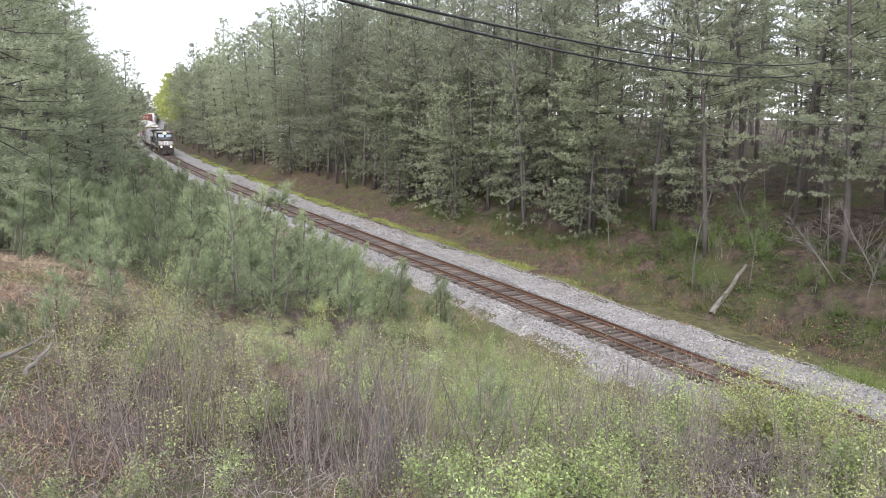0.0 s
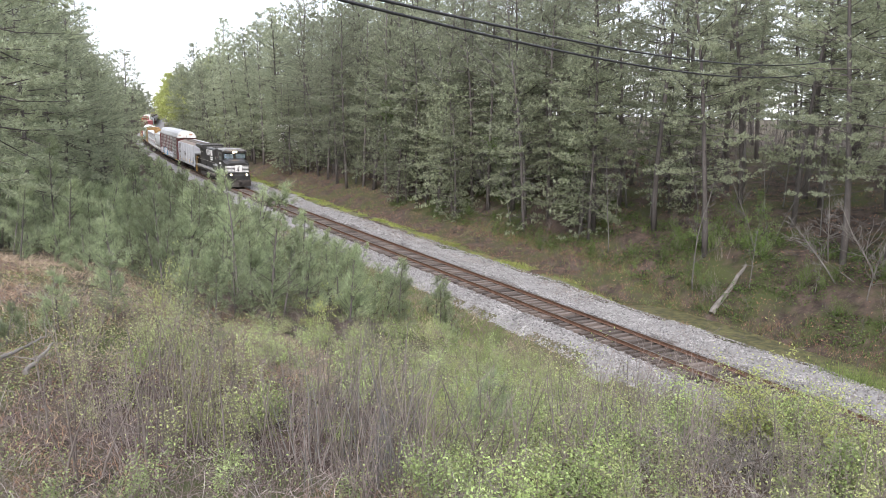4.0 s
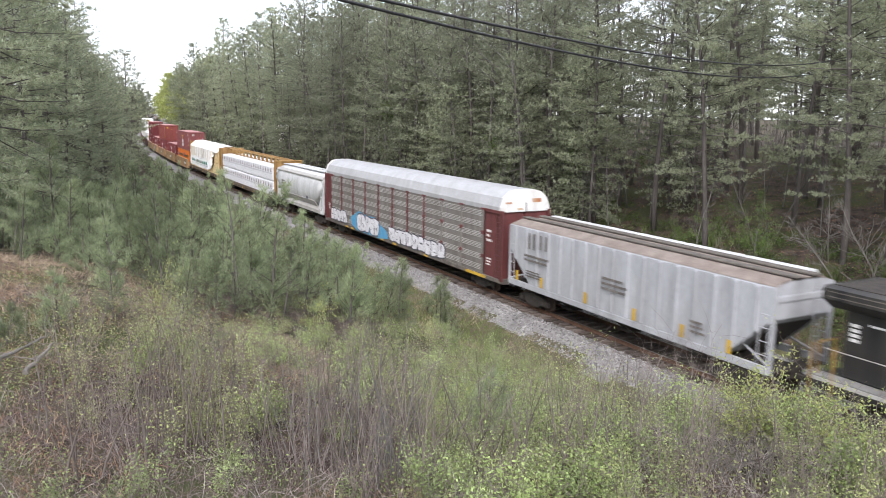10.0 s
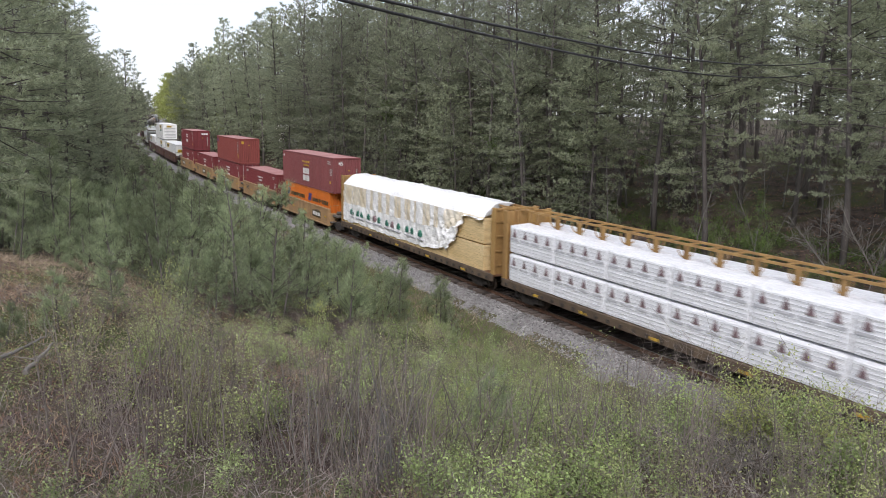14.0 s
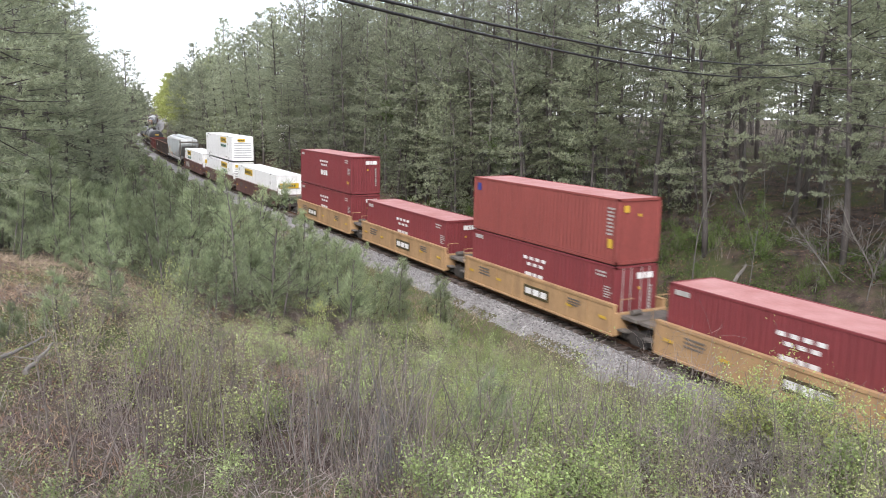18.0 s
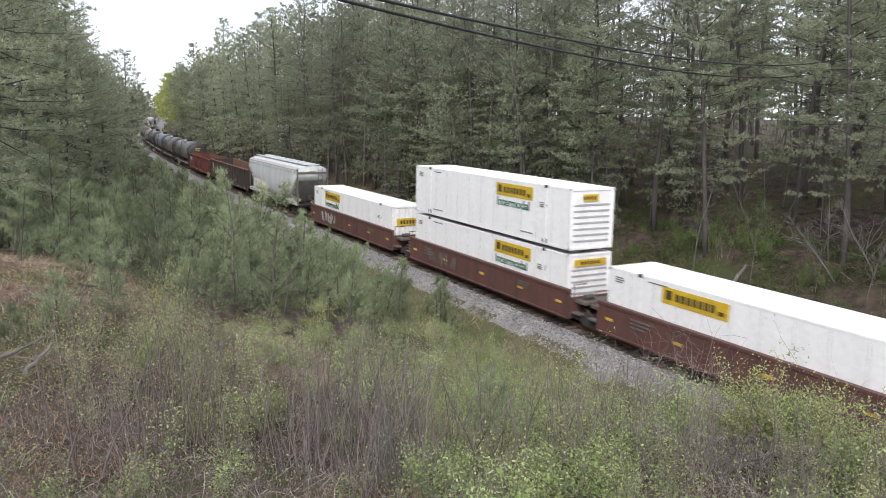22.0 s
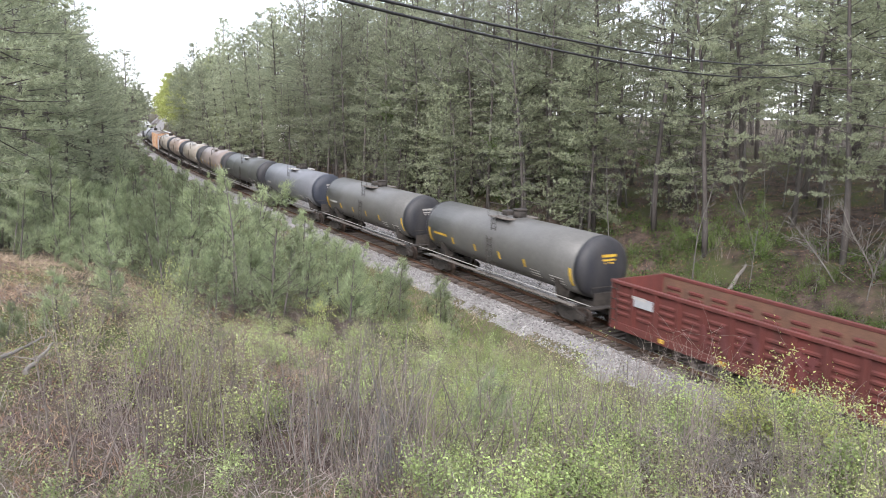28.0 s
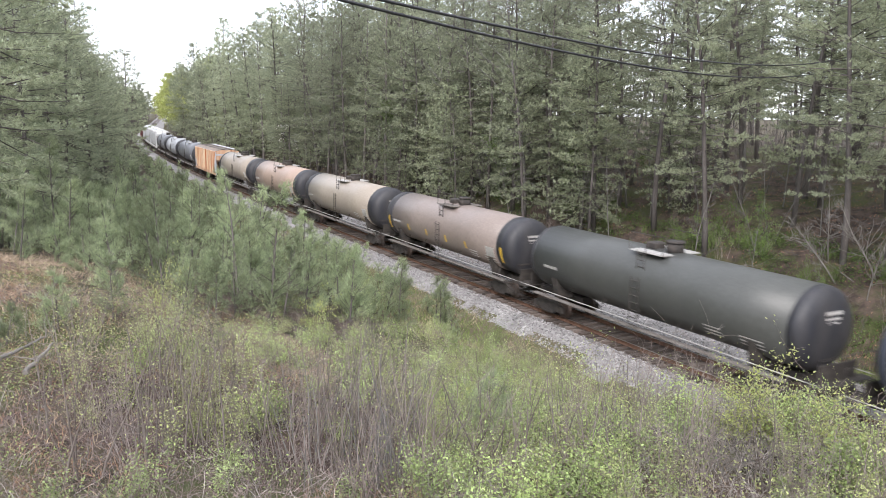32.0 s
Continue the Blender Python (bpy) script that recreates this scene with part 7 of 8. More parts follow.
def ribbon_stuff(name, label, category, places, length, width, spread, material, seed, lean=0.25, bits=2, per=1):
    """Loose stems or blades as thin bent strips, one object."""
    rng = np.random.default_rng(seed)
    base = np.array([stand(v, s) for v, s in places for i in range(per)])
    if per > 1:
        base[:, :2] += rng.normal(0, 0.12, (len(base), 2))
    n = len(base)
    d = unit(np.column_stack([rng.normal(0, spread, (n, 2)), np.ones(n)]))
    ln = length * rng.uniform(0.35, 1.25, (n, 1))
    side = unit(np.cross(d, rng.normal(0, 1, (n, 3))))
    cols = []
    p = base - d * 0.03
    for k in range(bits + 1):
        w = width * (1 - 0.8 * k / bits)
        cols += [p - side * w / 2, p + side * w / 2]
        d = unit(d + rng.normal(0, lean, (n, 3)))
        p = p + d * ln / bits
    v = np.stack(cols, axis=1).reshape(-1, 3)
    o = (np.arange(n) * (2 * bits + 2))[:, None]
    f = np.concatenate([o + np.array((2 * k, 2 * k + 1, 2 * k + 3, 2 * k + 2)) for k in range(bits)])
    return tagged(part(name, soup(name, v, f), material), label, category, kind="stuff")


def leaf_stuff(name, label, category, places, size, low, high, material, seed, per=1):
    rng = np.random.default_rng(seed)
    base = np.array([stand(v, s) for v, s in places for i in range(per)])
    base[:, :2] += rng.normal(0, 0.22, (len(base), 2))
    base[:, 2] += rng.uniform(low, high, len(base)) * rng.uniform(0.3, 1, len(base))
    return tagged(part(name, soup(name, *leaves(rng, base, size)), material), label, category, kind="stuff")


green_dice = random.Random(12)
twig_grey = mat("grey_twigs", (0.19, 0.17, 0.157), (0.36, 0.33, 0.31), rough=0.9, scale=1.2, fine=20, bump=0.2, island=0.55, spec=0.15)
rust_weed = mat("rusty_weeds", (0.2, 0.115, 0.075), (0.3, 0.19, 0.13), rough=0.95, scale=1.2, fine=20, bump=0.2, island=0.35, spec=0.15)


def patchy(places, size, level, seed):
    """Only those places where a slow noise is above the level."""
    return [(v, s) for v, s in places if noise.noise((v * size, s * size, seed)) > level]


twig_dark = mat("dark_twigs", (0.125, 0.093, 0.085), (0.25, 0.2, 0.185), rough=0.95, scale=1.2, fine=20, bump=0.2, island=0.5, spec=0.15)

# brown dead brush below the tripod, thick on the open part of the slope
ribbon_stuff("dead_brush", "tangle of dry brown stems on the slope", "dead brush", scatter(green_dice, 5600, (-5, 30), (6.2, 14), 0.85), 0.42, 0.008, 1.5, twig_dark, 1, 0.42, 3, 2)
ribbon_stuff("dead_brush", "tangle of grey dead twigs on the slope", "dead brush", scatter(green_dice, 2600, (-5, 34), (6.2, 19), 0.85), 0.5, 0.007, 1.2, twig_grey, 21, 0.42, 3, 2)
ribbon_stuff("dead_brush", "dry brown stems between green shrubs", "dead brush", scatter(green_dice, 3600, (26, 64), (7.0, 15), 0.8), 0.4, 0.008, 0.9, twig_grey, 2, 0.42, 3, 2)
ribbon_stuff("dead_brush", "pale dry twigs over the low bushes", "dead brush", scatter(green_dice, 1500, (42, 61), (7.2, 11.8), 0.9), 0.5, 0.008, 0.9, twig_grey, 43, 0.42, 3, 2)
ribbon_stuff("dead_brush", "thin dry weeds on the lower slope", "dead brush", [q for q in patchy(scatter(green_dice, 3200, (10, 58), (14, 36), 1.0), 0.45, 0.12, 13.0) if q[0] < -4.6], 0.45, 0.012, 0.7, twig_brown, 3, 0.35, 2, 2)
ribbon_stuff("dead_brush", "rusty brown dead weeds in patches", "dead brush", patchy(scatter(green_dice, 9000, (-3, 40), (7, 24), 0.9), 0.4, 0.08, 1.0), 0.3, 0.009, 1.0, rust_weed, 22, 0.4, 2, 2)
ribbon_stuff("dead_grass", "pale dead grass on the slope", "dead grass", patchy(scatter(green_dice, 7500, (-4, 60), (8, 36), 0.9), 0.45, 0.08, 4.0), 0.2, 0.013, 0.8, straw, 4, 0.45, 2, 3)
slope_grass = [(v, s) for v, s in patchy(scatter(green_dice, 8000, (14, 62), (7, 40), 0.9), 0.4, 0.05, 8.0) if v < -4.3]
ribbon_stuff("grass", "fresh green grass and weeds on the lower slope", "grass", slope_grass, 0.2, 0.014, 0.6, blade, 5, 0.4, 2, 2)
verge = patchy([(green_dice.uniform(-9.5, -3.2), green_dice.uniform(12, 75)) for i in range(10000)], 0.3, -0.2, 9.0)
ribbon_stuff("grass", "mixed grass along the foot of the ballast", "grass", verge, 0.26, 0.028, 0.6, blade, 6, 0.4, 2, 3)
verge = patchy([(green_dice.uniform(-9.0, -3.1), green_dice.uniform(12, 75)) for i in range(9000)], 0.3, -0.15, 19.0)
ribbon_stuff("dead_grass", "dry tan weeds along the foot of the ballast", "dead grass", verge, 0.28, 0.024, 0.7, straw, 23, 0.4, 2, 2)
far_verge = patchy([(green_dice.gauss(6.5, 0.45), green_dice.uniform(35, 175)) for i in range(9500)], 0.3, 0.0, 3.0)
ribbon_stuff("grass", "bright green grass strip beyond the ballast", "grass", far_verge, 0.24, 0.04, 0.5, grass_bright, 7, 0.4, 2, 3)
bank_green = [(v, s) for v, s in ((green_dice.uniform(10.0, 18), green_dice.uniform(10, 75)) for i in range(12000)) if noise.noise((v * 0.5, s * 0.35, 2.0)) > -0.04]
leaf_stuff("creeping_vines", "creeping green vines on the far bank", "vines", bank_green, 0.12, 0.02, 0.4, vine_leaf, 8, 8)
ditch_weeds = [(green_dice.choice((6.5, 10.0, 9.8, 10.5)) + green_dice.gauss(0, 0.4), green_dice.uniform(8, 60)) for i in range(4200)]
ribbon_stuff("ditch_weeds", "weeds along the ditch water", "weeds", ditch_weeds[::2], 0.35, 0.018, 0.5, blade, 9, 0.35, 2, 3)
ribbon_stuff("ditch_weeds", "brown dead weeds along the ditch", "weeds", ditch_weeds[1::2], 0.4, 0.018, 0.6, rust_weed, 35, 0.35, 2, 3)
low_green = [(v, s) for v, s in patchy(scatter(green_dice, 12000, (27, 63), (7.0, 28), 0.95), 0.7, 0.0, 7.0) if v < -4.6]
leaf_stuff("low_greenery", "low leafy greenery among the brush", "undergrowth", low_green, 0.05, 0.05, 0.45, leaf_spring, 10, 2)
low_green = [(v, s) for v, s in patchy(scatter(green_dice, 12000, (24, 63), (7.0, 30), 0.95), 0.7, 0.08, 17.0) if v < -4.6]
leaf_stuff("low_greenery", "dense green leaves low on the slope", "undergrowth", low_green, 0.05, 0.02, 0.42, leaf_green, 24, 3)
left_green = patchy(scatter(green_dice, 7000, (-4, 28), (11.5, 20), 1.0), 0.5, 0.06, 3.0)
leaf_stuff("low_greenery", "sparse young leaves over the dry brush", "undergrowth", left_green, 0.036, 0.05, 0.6, leaf_spring, 11, 4)
left_green = patchy(scatter(green_dice, 6000, (-4, 28), (6.5, 13), 1.0), 0.9, 0.28, 5.0)
leaf_stuff("low_greenery", "small green vine leaves in the dead brush", "undergrowth", left_green, 0.034, 0.02, 0.3, leaf_green, 25, 4)
pine_straw = mat("pine_straw", (0.27, 0.2, 0.145), (0.38, 0.3, 0.225), rough=0.9, scale=0.7, fine=4, bump=0, island=0.4, spec=0.2)
straw_bank = [(green_dice.uniform(-28, -20.5), green_dice.uniform(13, 30)) for i in range(6000)] + scatter(green_dice, 1600, (12, 20), (14, 20))
ribbon_stuff("pine_straw", "fallen pine straw and bark on the upper slope", "pine straw", straw_bank, 0.2, 0.01, 2.5, pine_straw, 12, 0.3, 1, 4)
fallen = [(green_dice.uniform(7.6, 30), green_dice.uniform(10, 120)) for i in range(11000)]
leaf_stuff("fallen_leaves", "fallen brown leaves on the wooded bank", "leaf litter", fallen, 0.11, 0.0, 0.05, rust_weed, 13, 4)

bank_foot = [(green_dice.uniform(7.2, 12.5), green_dice.uniform(33, 130)) for i in range(9000)]
ribbon_stuff("dead_grass", "dry brown weeds and stalks at the foot of the wooded bank", "dead grass", bank_foot[:6000], 0.3, 0.025, 0.8, rust_weed, 41, 0.4, 2, 2)
ribbon_stuff("weeds", "green weeds at the foot of the wooded bank", "weeds", patchy(bank_foot[6000:], 0.4, 0.0, 5.0), 0.3, 0.03, 0.6, blade, 42, 0.4, 2, 3)
sticks = [(green_dice.uniform(8, 30), green_dice.uniform(10, 120)) for i in range(7000)]
ribbon_stuff("fallen_sticks", "fallen twigs and small dead stems on the wooded bank", "fallen sticks", sticks, 0.9, 0.022, 1.3, bark_grey, 15, 0.4, 2, 2)
dry_edge = [(green_dice.uniform(3.4, 5.9), green_dice.uniform(34, 120)) for i in range(2600)]
dry_edge = [q for q in dry_edge if noise.noise((q[0] * 0.5, q[1] * 0.13, 6.0)) > 0.05]
ribbon_stuff("dead_grass", "patches of dead weeds on the ballast shoulder", "dead grass", dry_edge, 0.22, 0.03, 0.9, twig_brown, 16, 0.4, 2, 4)

# shrubs that stand singly
for grove, tall, lots in ((whips, (1.4, 1.9, 2.8), (((-5, 26), (9.0, 15), 26), ((22, 62), (8, 13), 34), ((10, 58), (14, 34), 16))),
                          (shrubs, (1.1, 1.5, 2.0), (((28, 62), (8, 13), 48), ((26, 50), (12, 24), 60), ((10, 44), (16, 32), 44), ((-2, 16), (10, 17), 42), ((14, 30), (13, 24), 26), ((8, 56), (20, 36), 26))),
                          (green_shrubs, (0.9, 1.3), (((26, 62), (8, 13), 30), ((26, 46), (13, 26), 50), ((12, 40), (16, 34), 50), ((14, 56), (18, 34), 14), ((-3, 24), (10, 17), 14))),
                          (lush, (0.7, 1.0), (((28, 62), (7.2, 9.6), 14), ((27, 48), (9, 24), 30), ((26, 43), (14, 27), 70)))):
    for az, r, lot in lots:
        for i in range(lot):
            a, q = green_dice.uniform(*az), green_dice.uniform(*r)
            v, s = polar(a, q)
            if v < -5.4 and not (48.6 < a < 53.4 and q < 10.9) and not (a < 2.5 and 9 < q < 15):
                k = green_dice.randrange(len(tall))
                set_out(grove, green_dice, k, v, s, low_cap(v, s, green_dice.uniform(0.45, 0.95), tall[k], a, q), 8)
for az, r, size in ((0.4, 8.6, 0.6), (4.5, 8.2, 0.6), (6.0, 8.3, 0.7), (11.8, 8.6, 0.6), (12.6, 9.4, 0.6), (21.0, 8.2, 0.55), (27.5, 8.2, 0.7)):
    set_out(lush, green_dice, green_dice.randrange(2), *polar(az, r), size, 8)
for i in range(22):
    a, q = green_dice.choice((green_dice.gauss(19, 3), green_dice.gauss(24.3, 1.0), green_dice.uniform(2, 30))), green_dice.uniform(8, 14)
    set_out(stem_clumps, green_dice, green_dice.randrange(3), *polar(a, q), green_dice.uniform(0.5, 0.85), 6)
for az, r, k, size in ((24.2, 8.6, 2, 0.95), (24.9, 8.9, 2, 0.85), (23.6, 9.2, 1, 0.9), (40.5, 10.5, 2, 0.6), (42.0, 10.8, 1, 0.6), (36.5, 13.0, 2, 0.75), (37.2, 13.4, 1, 0.8)):
    set_out(stem_clumps, green_dice, k, *polar(az, r), size, 3)
for v, q, size in ((14.2, 34.8, 1.4), (15.0, 33.0, 1.3), (13.4, 36.4, 1.0), (16.0, 36.0, 1.4), (14.6, 31.2, 1.0), (12.8, 27.0, 0.8), (13.4, 21.5, 1.0), (12.0, 33.6, 0.6), (10.6, 42.0, 0.7), (9.8, 47.0, 0.6), (11.6, 24.0, 0.6)):
    set_out(bank_bush, green_dice, green_dice.randrange(2), v, q, size, 8)
for i in range(34):
    set_out(bank_bush, green_dice, green_dice.randrange(2), green_dice.uniform(10.6, 16), green_dice.uniform(12, 80), green_dice.uniform(0.3, 0.75), 6)
for i in range(10):
    set_out(whips, green_dice, green_dice.randrange(3), green_dice.uniform(10.5, 17), green_dice.uniform(16, 50), green_dice.uniform(1.0, 1.6), 10)
for az, r, k, size in ((40.0, 11.2, 2, 0.6), (34.6, 16.8, 2, 1.0), (35.2, 17.2, 2, 0.9), (44.0, 10.5, 1, 0.7)):
    set_out(shrubs, green_dice, k, *polar(az, r), size, 6)
for az, r, k, size in ((32.4, 13.6, 0, 0.9), (33.6, 14.4, 0, 0.75), (1.6, 15.4, 0, 0.7), (5.0, 16.5, 1, 0.55), (-1.6, 14.5, 0, 0.5)):
    set_out(saplings, green_dice, k, *polar(az, r), size, 4)

for az, r, k, size in ((50.6, 10.9, 1, 0.72), (51.8, 11.2, 0, 0.75), (49.6, 11.1, 0, 0.62), (41.5, 13.0, 0, 0.6), (8.6, 17.5, 1, 0.7), (19.5, 22.5, 1, 0.9), (56.5, 11.0, 0, 0.7)):
    set_out(yellow_bush, green_dice, k, *polar(az, r), size, 5)
for i in range(64):
    v, s = green_dice.uniform(-10.5, -4.6), green_dice.uniform(22, 54)
    grove = green_dice.choice((green_shrubs, lush, shrubs, green_shrubs, saplings))
    set_out(grove, green_dice, green_dice.randrange(2), v, s, green_dice.uniform(0.6, 1.25) * (0.55 if grove is saplings else 1.0), 6)
for i in range(14):
    set_out(whips, green_dice, green_dice.randrange(3), *polar(green_dice.uniform(36, 48), green_dice.uniform(10, 14)), green_dice.uniform(0.45, 0.7), 8)
for az, r, lot in (((27, 36), (12, 22), 40), ((34, 44), (12, 20), 26), ((44, 60), (9.5, 13), 22)):
    for i in range(lot):
        a, q = green_dice.uniform(*az), green_dice.uniform(*r)
        v, s = polar(a, q)
        if v < -5.2 and not (47.5 < a < 53.0 and q < 11.2):
            grove = green_dice.choice((lush, lush, yellow_bush, green_shrubs))
            set_out(grove, green_dice, green_dice.randrange(2), v, s, low_cap(v, s, green_dice.uniform(0.7, 1.2), 1.2, a, q) * (0.6 if grove is yellow_bush else 1.0), 8)
reeds = [(green_dice.uniform(5.0, 8.4), green_dice.uniform(9, 20.5)) for i in range(700)]
ribbon_stuff("reeds", "tall green grass beside the ditch", "reeds", reeds, 0.9, 0.022, 0.3, blade, 31, 0.2, 3, 3)
belt = patchy([(green_dice.uniform(-4.5, -2.7), green_dice.uniform(10, 70)) for i in range(4200)], 0.35, -0.12, 29.0)
ribbon_stuff("weeds", "weeds creeping over the edge of the ballast", "weeds", belt, 0.2, 0.012, 0.8, blade, 32, 0.4, 2, 2)
belt = patchy([(green_dice.uniform(-4.5, -2.6), green_dice.uniform(10, 70)) for i in range(4200)], 0.35, -0.1, 39.0)
ribbon_stuff("dead_grass", "dry stems over the edge of the ballast", "dead grass", belt, 0.24, 0.011, 0.9, twig_brown, 33, 0.4, 2, 2)

thicket = [(green_dice.uniform(30, 75), green_dice.uniform(-5, 130)) for i in range(2200)]
ribbon_stuff("thicket", "grey leafless thicket on the crest of the bank", "thicket", thicket, 3.6, 0.035, 0.25, bark_pine, 14, 0.22, 3, 2)

# dead wood
dead_wood = mat("dead_wood", (0.12, 0.108, 0.097), (0.24, 0.22, 0.2), rough=0.9, scale=3, fine=30, bump=0.5, stretch=(1, 1, 1))


def log(name, a, b, r, label, twigs, seed, reach=1.0):
    rng = np.random.default_rng(seed)
    a, b = np.array(a, float), np.array(b, float)
    ob = thing(name, label, "dead branch" if "branch" in name else "log", m=Matrix.Translation(a))
    pts = [(b - a) * k / 9 + rng.normal(0, r * 0.22, 3) for k in range(10)]
    part("trunk", Geo().tube(pts, r, 7, r * 0.4), dead_wood, ob)
    for i in range(twigs):
        p = pts[rng.integers(1, 10)]
        part("branch_stub", Geo().tube(bowed(rng, p, rng.normal(0, 1, 3), rng.uniform(0.15, 0.6) * reach, 3, 0.0, 0.3), min(r * 0.3, 0.04), 4, min(r * 0.08, 0.008)), dead_wood, ob)


def at_ground(v, s, dz=0.0):
    return stand(v, s, dz)


log("fallen_log", at_ground(10.0, 30.4, 0.1), at_ground(13.2, 31.0, 0.45), 0.19, "bleached fallen log with broken branches on the bank", 22, 1, 1.0)
log("dead_branch", at_ground(*polar(-2.2, 13.0), 0.25), at_ground(*polar(0.8, 14.0), 0.35), 0.035, "bleached dead branch lying in the brush", 2, 2)
log("dead_branch", at_ground(*polar(-0.7, 12.6), 0.2), at_ground(*polar(1.2, 13.2), 0.45), 0.04, "broken grey dead branch on the slope", 4, 3)
log("dead_branch", at_ground(*polar(0.6, 16.5), 0.1), at_ground(*polar(1.9, 18.5), 0.4), 0.015, "bare dead branch leaning on the slope", 6, 4)
dead_trees = Grove([lambda i=i: plant("dead_tree", bare_meshes(180 + i, 4.6 + i, 26, 0, 0.1, 0.05, 0.55), dead_wood, None, "small dead grey tree with a tangle of bare branches", "dead tree", "dead trees on the bank") for i in range(2)])
for v, q, k, size, tip in ((13.6, 25.6, 0, 1.0, 14), (14.4, 24.0, 1, 0.9, 18), (13.0, 23.4, 0, 0.75, 24), (15.2, 27.2, 1, 0.8, 8), (14.2, 21.0, 1, 0.8, 12)):
    set_out(dead_trees, green_dice, k, v, q, size, tip)
log("dead_branch", at_ground(13.5, 24.5, 0.3), at_ground(15.0, 29.5, 1.2), 0.018, "leafless dead treetop lying on the bank", 40, 5, 2.6)
log("dead_branch", at_ground(12.6, 26.0, 0.2), at_ground(14.6, 27.0, 1.6), 0.016, "leafless dead treetop lying on the bank", 40, 6, 2.4)


stem_brown = mat("brown_stems", (0.13, 0.108, 0.095), (0.21, 0.185, 0.165), rough=0.9, scale=2, fine=25, bump=0.3, obj=0.25, spec=0.15)
wands = Grove([lambda i=i: plant("bare_sapling", shrub_meshes(170 + i, (1.5, 1.9, 1.7, 2.2)[i], (1, 2, 1, 3)[i], (10, 26, 0, 34)[i], 0.03, 0.16, 7, 1.9), stem_brown, leaf_spring, "single thin upright leafless sapling stem", "sapling", "bare sapling stems", "twigwork", "foliage") for i in range(4)])
for az, r, lot in (((5, 22), (9, 13.5), 46), ((20, 27), (8.5, 13), 26), ((27, 34), (9, 16), 16), ((33, 46), (9.5, 15), 34), ((46, 60), (9, 12.5), 16), ((-1, 8), (9, 16), 12)):
    for i in range(lot):
        a, q = green_dice.uniform(*az), green_dice.uniform(*r)
        v, s = polar(a, q)
        k = green_dice.randrange(4)
        set_out(wands, green_dice, k, v, s, low_cap(v, s, green_dice.uniform(0.6, 1.05), (1.65, 2.1, 1.9, 2.4)[k], a, q) , 4)


def brush_pile(az, r, size, seed):
    """A heap of broken grey sticks."""
    rng = np.random.default_rng(seed)
    ob = thing("brush_pile", "heap of broken grey sticks in the undergrowth", "brush pile", m=Matrix.Translation(stand(*polar(az, r))))
    for i in range(110):
        p = rng.normal(0, 0.2, 3) * (size, size, 0) + (0, 0, abs(rng.normal(0, 0.2)) * size)
        d = rng.normal(0, 1, 3) * (0.7, 0.7, 1.1)
        part("stick", Geo().tube(bowed(rng, p - d / np.linalg.norm(d) * 0.15 * size, d, rng.uniform(0.2, 0.55) * size, 4, -0.06, 0.4), rng.uniform(0.003, 0.008), 4, 0.002), (bark_pole, bark_pine, stem_brown)[i % 3], ob)


brush_pile(50.0, 10.0, 1.1, 1)
brush_pile(22.6, 26.0, 1.3, 2)

# ---- overhead cables ----
cable_black = mat("cable_black", (0.02, 0.02, 0.022), (0.035, 0.035, 0.037), rough=0.5, scale=3, fine=30, bump=0.2)


def cable(c, radius, shift):
    """A sagging line across the cutting; c: the curve of its height."""
    ob = thing("overhead_cable", "thick black overhead cable sagging across the cutting", "cable", "overhead cables")
    pts = []
    for k in range(60):
        t = -40 + 110 * k / 59
        pts.append((-18.873 + 0.896 * t, 12.077 + 0.4436 * t, c[0] * t * t + c[1] * t + c[2]))
    part("cable", Geo().tube(pts, radius, 6), cable_black, ob, "", True)
    turns = []
    for k in range(900):
        t = -6 + 66 * k / 899
        a = k * 0.9
        turns.append((-18.873 + 0.896 * t, 12.077 + 0.4436 * t + radius * 0.8 * math.cos(a), c[0] * t * t + c[1] * t + c[2] + radius * 0.8 * math.sin(a)))
    part("messenger_wire", Geo().tube(turns, radius * 0.45, 4), cable_black, ob)


cable((0.00171, -0.0472, 11.517), 0.028, 0)
cable((0.001455, -0.02644, 11.664), 0.028, 0)
# ---- ties, plates and ballast stones ----
tie_geo = Geo().box(-1.3, 1.3, -0.115, 0.115, -0.36, -0.185, 0.012)
TIE = tie_geo.mesh("tie")
TIE.materials.append(tie_wood)
PLATE = Geo().box(-0.18, 0.18, -0.1, 0.1, -0.185, -0.168, 0.004).mesh("tie_plate")
PLATE.materials.append(steel_dark)
tie_dice = random.Random(3)
plates_far, ties_far = Geo(), Geo()
for i in range(700):
    s = -60 + i * 0.52
    x, y, a = line_at(s)
    turn = -a + tie_dice.gauss(0, 0.022)
    if 8 <= s < 138:
        t = part("tie", TIE, None, track)
        t.location, t.rotation_euler = (x + tie_dice.gauss(0, 0.07), y + tie_dice.gauss(0, 0.02), tie_dice.gauss(0, 0.012)), (0, tie_dice.gauss(0, 0.006), turn)
        if s < 36:
            for side in (-1, 1):
                p = part("tie_plate", PLATE, None, t)
                p.location = (side * 0.752, 0, 0)
    else:
        c, n = math.cos(turn), math.sin(turn)
        g = Geo().box(-1.3, 1.3, -0.115, 0.115, -0.36, -0.185)
        ties_far.add([(x + c * p[0] - n * p[1], y + n * p[0] + c * p[1], p[2]) for p in g.v], g.f)
tagged(part("far_ties", ties_far, tie_wood, track), "distant wooden ties", kind="stuff")


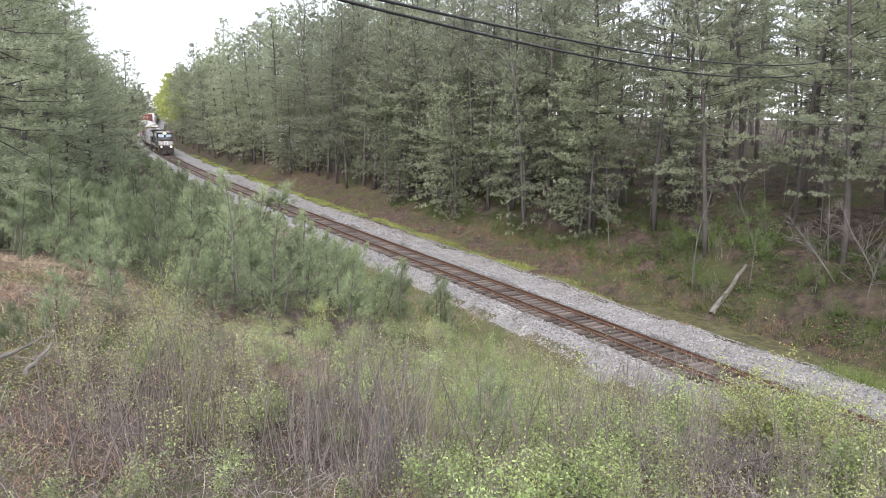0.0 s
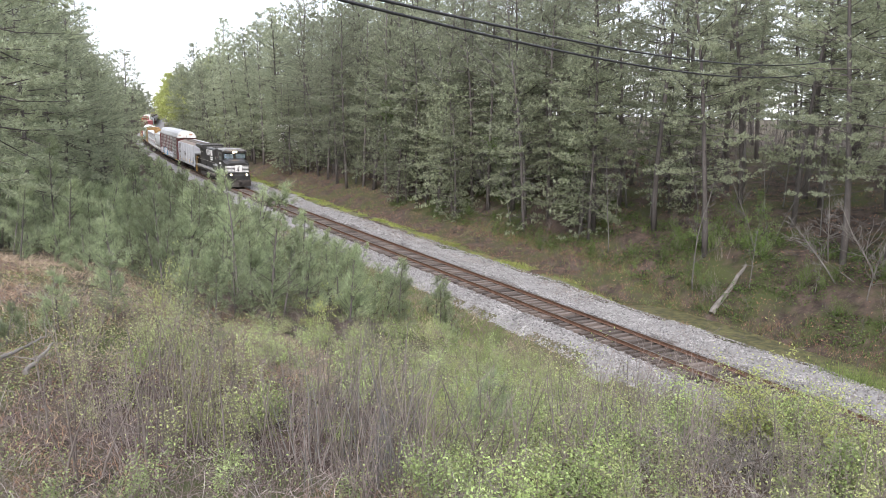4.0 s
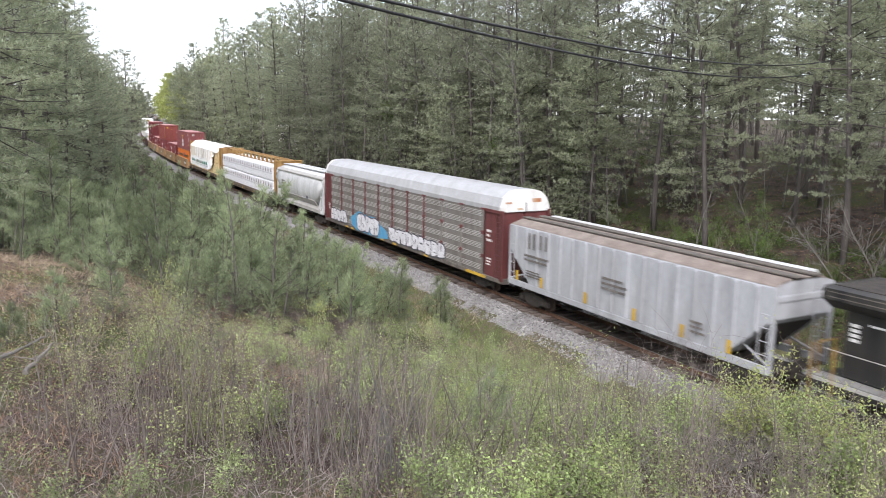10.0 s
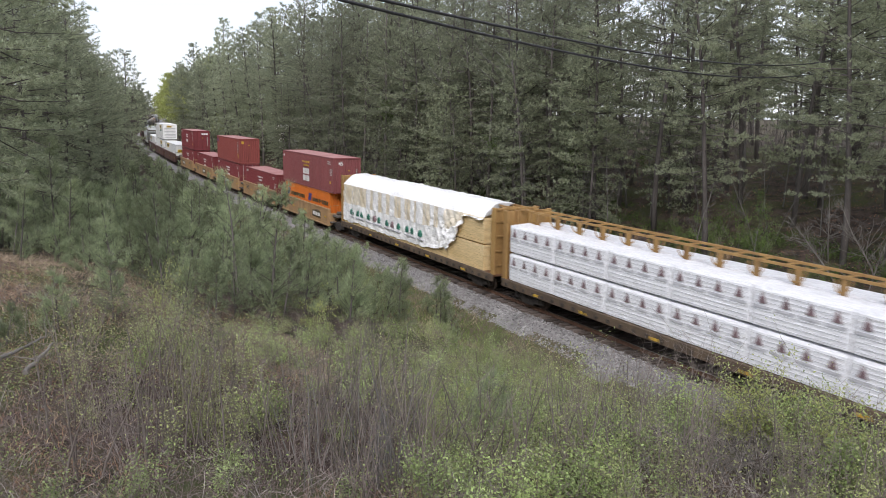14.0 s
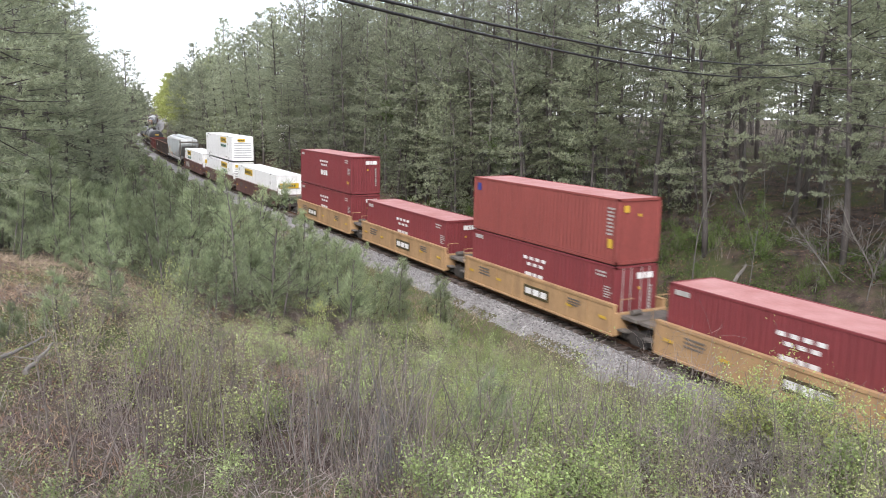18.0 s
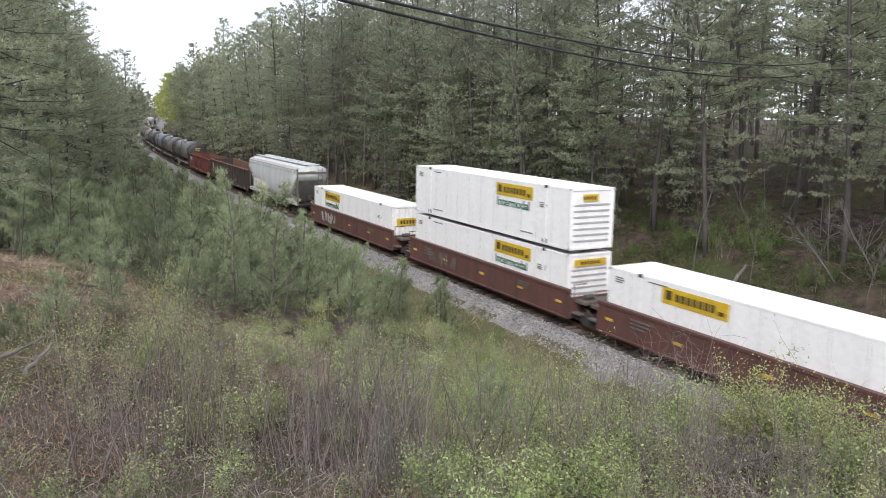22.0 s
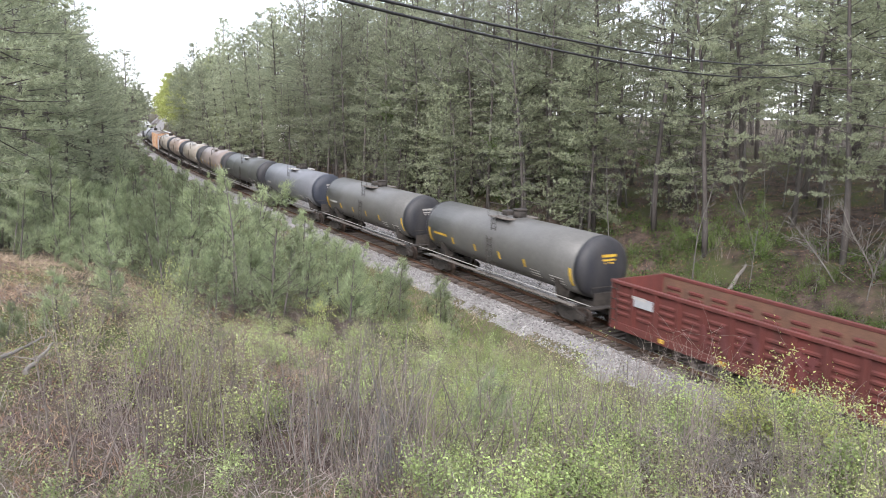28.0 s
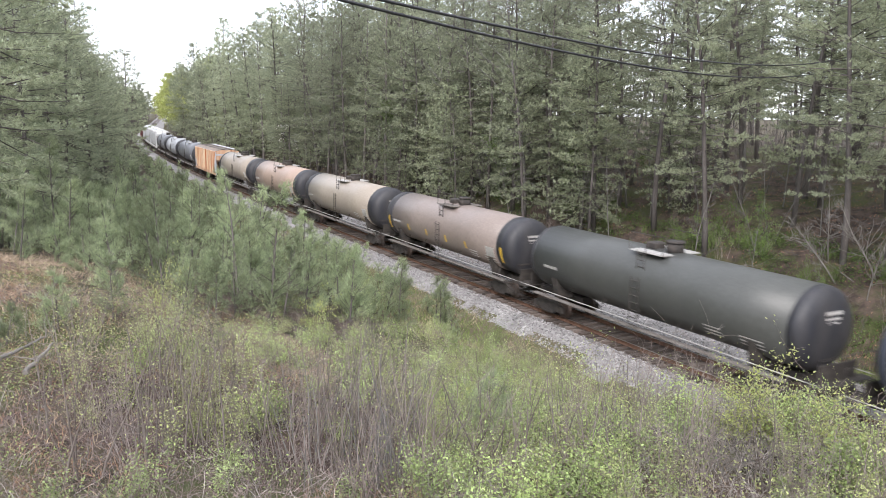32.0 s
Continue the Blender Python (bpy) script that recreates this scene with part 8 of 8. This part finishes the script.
def stones(name, label, count, span_v, span_s, size, seed, power=1.0, material=None):
    """Loose broken stones, each an uneven eight-faced lump."""
    rng = np.random.default_rng(seed)
    v = rng.uniform(*span_v, count)
    s = span_s[0] + (span_s[1] - span_s[0]) * rng.random(count) ** power
    on_tie = (np.abs(((s + 60) / 0.52 + 0.5) % 1 - 0.5) < 0.26) & (np.abs(v) < 1.32)
    v, s = v[~on_tie], s[~on_tie]
    c = np.array([(*line_at(b, a)[:2], ground_z(a, b)) for a, b in zip(v, s)])
    n = len(c)
    r = size * rng.uniform(0.5, 1.3, (n, 1))
    axes = np.array(((1, 0, 0), (-1, 0, 0), (0, 1, 0), (0, -1, 0), (0, 0, 1), (0, 0, -1)), float)
    q = unit(rng.normal(0, 1, (n, 4)))
    w, x, y, z = q.T
    rot = np.stack([np.stack([1 - 2 * (y * y + z * z), 2 * (x * y - z * w), 2 * (x * z + y * w)], -1), np.stack([2 * (x * y + z * w), 1 - 2 * (x * x + z * z), 2 * (y * z - x * w)], -1), np.stack([2 * (x * z - y * w), 2 * (y * z + x * w), 1 - 2 * (x * x + y * y)], -1)], 1)
    pts = np.einsum("nij,kj->nki", rot, axes) * rng.uniform(0.6, 1.2, (n, 6, 1)) * r[:, None, :]
    pts[:, :, 2] *= 0.8
    vs = (pts + c[:, None, :] + (0, 0, size * 0.3)).reshape(-1, 3)
    f = np.array(((0, 2, 4), (2, 1, 4), (1, 3, 4), (3, 0, 4), (2, 0, 5), (1, 2, 5), (3, 1, 5), (0, 3, 5)))
    fs = (np.arange(n)[:, None, None] * 6 + f).reshape(-1, 3)
    return tagged(part(name, soup(name, vs, fs), material or ballast_stone), label, "ballast", kind="stuff")


ballast_stone = mat("ballast_stone", (0.19, 0.183, 0.18), (0.33, 0.317, 0.31), rough=0.85, scale=0.8, fine=20, bump=0.3, island=0.5, spec=0.3)
dark_stone = mat("dark_stone", (0.1, 0.092, 0.087), (0.19, 0.18, 0.175), rough=0.85, scale=0.8, fine=20, bump=0.3, island=0.5, spec=0.3)
stones("ballast", "loose grey broken stone ballast beside the near rail", 10500, (-3.3, -1.2), (12, 60), 0.055, 1, 1.2)
stones("ballast", "loose grey broken stone ballast beyond the far rail", 15000, (1.2, 6.0), (10, 60), 0.055, 2, 1.2)
stones("ballast", "darker ballast between the rails", 6000, (-1.3, 1.3), (10, 70), 0.05, 4, 1.2, dark_stone)
stones("ballast", "loose grey broken stone ballast along the distant track", 7000, (-4.3, 5.4), (58, 130), 0.085, 3, 1.2)
# ---- motion: the train slows a little, then runs steadily ----
TRAVEL = [0, 18.4, 36.7, 54.8, 72.6, 90.1, 107.4, 124.7, 141.9, 159.0, 175.9, 192.7, 209.4, 226.0, 242.6]


def gone(t):
    return TRAVEL[t] if t < len(TRAVEL) else TRAVEL[14] + 16.6 * (t - 14)


def motions():
    for ob, u, *rest in TRAIN:
        side, up, turn = rest if rest else (0.0, 0.0, 0)
        rows = []
        for t in range(33):
            x, y, a = line_at(171.0 + u - gone(t), side)
            rows.append((t, pose(x, y, up, 0, 0, turn - math.degrees(a))))
        walk(ob, rows)


motions()
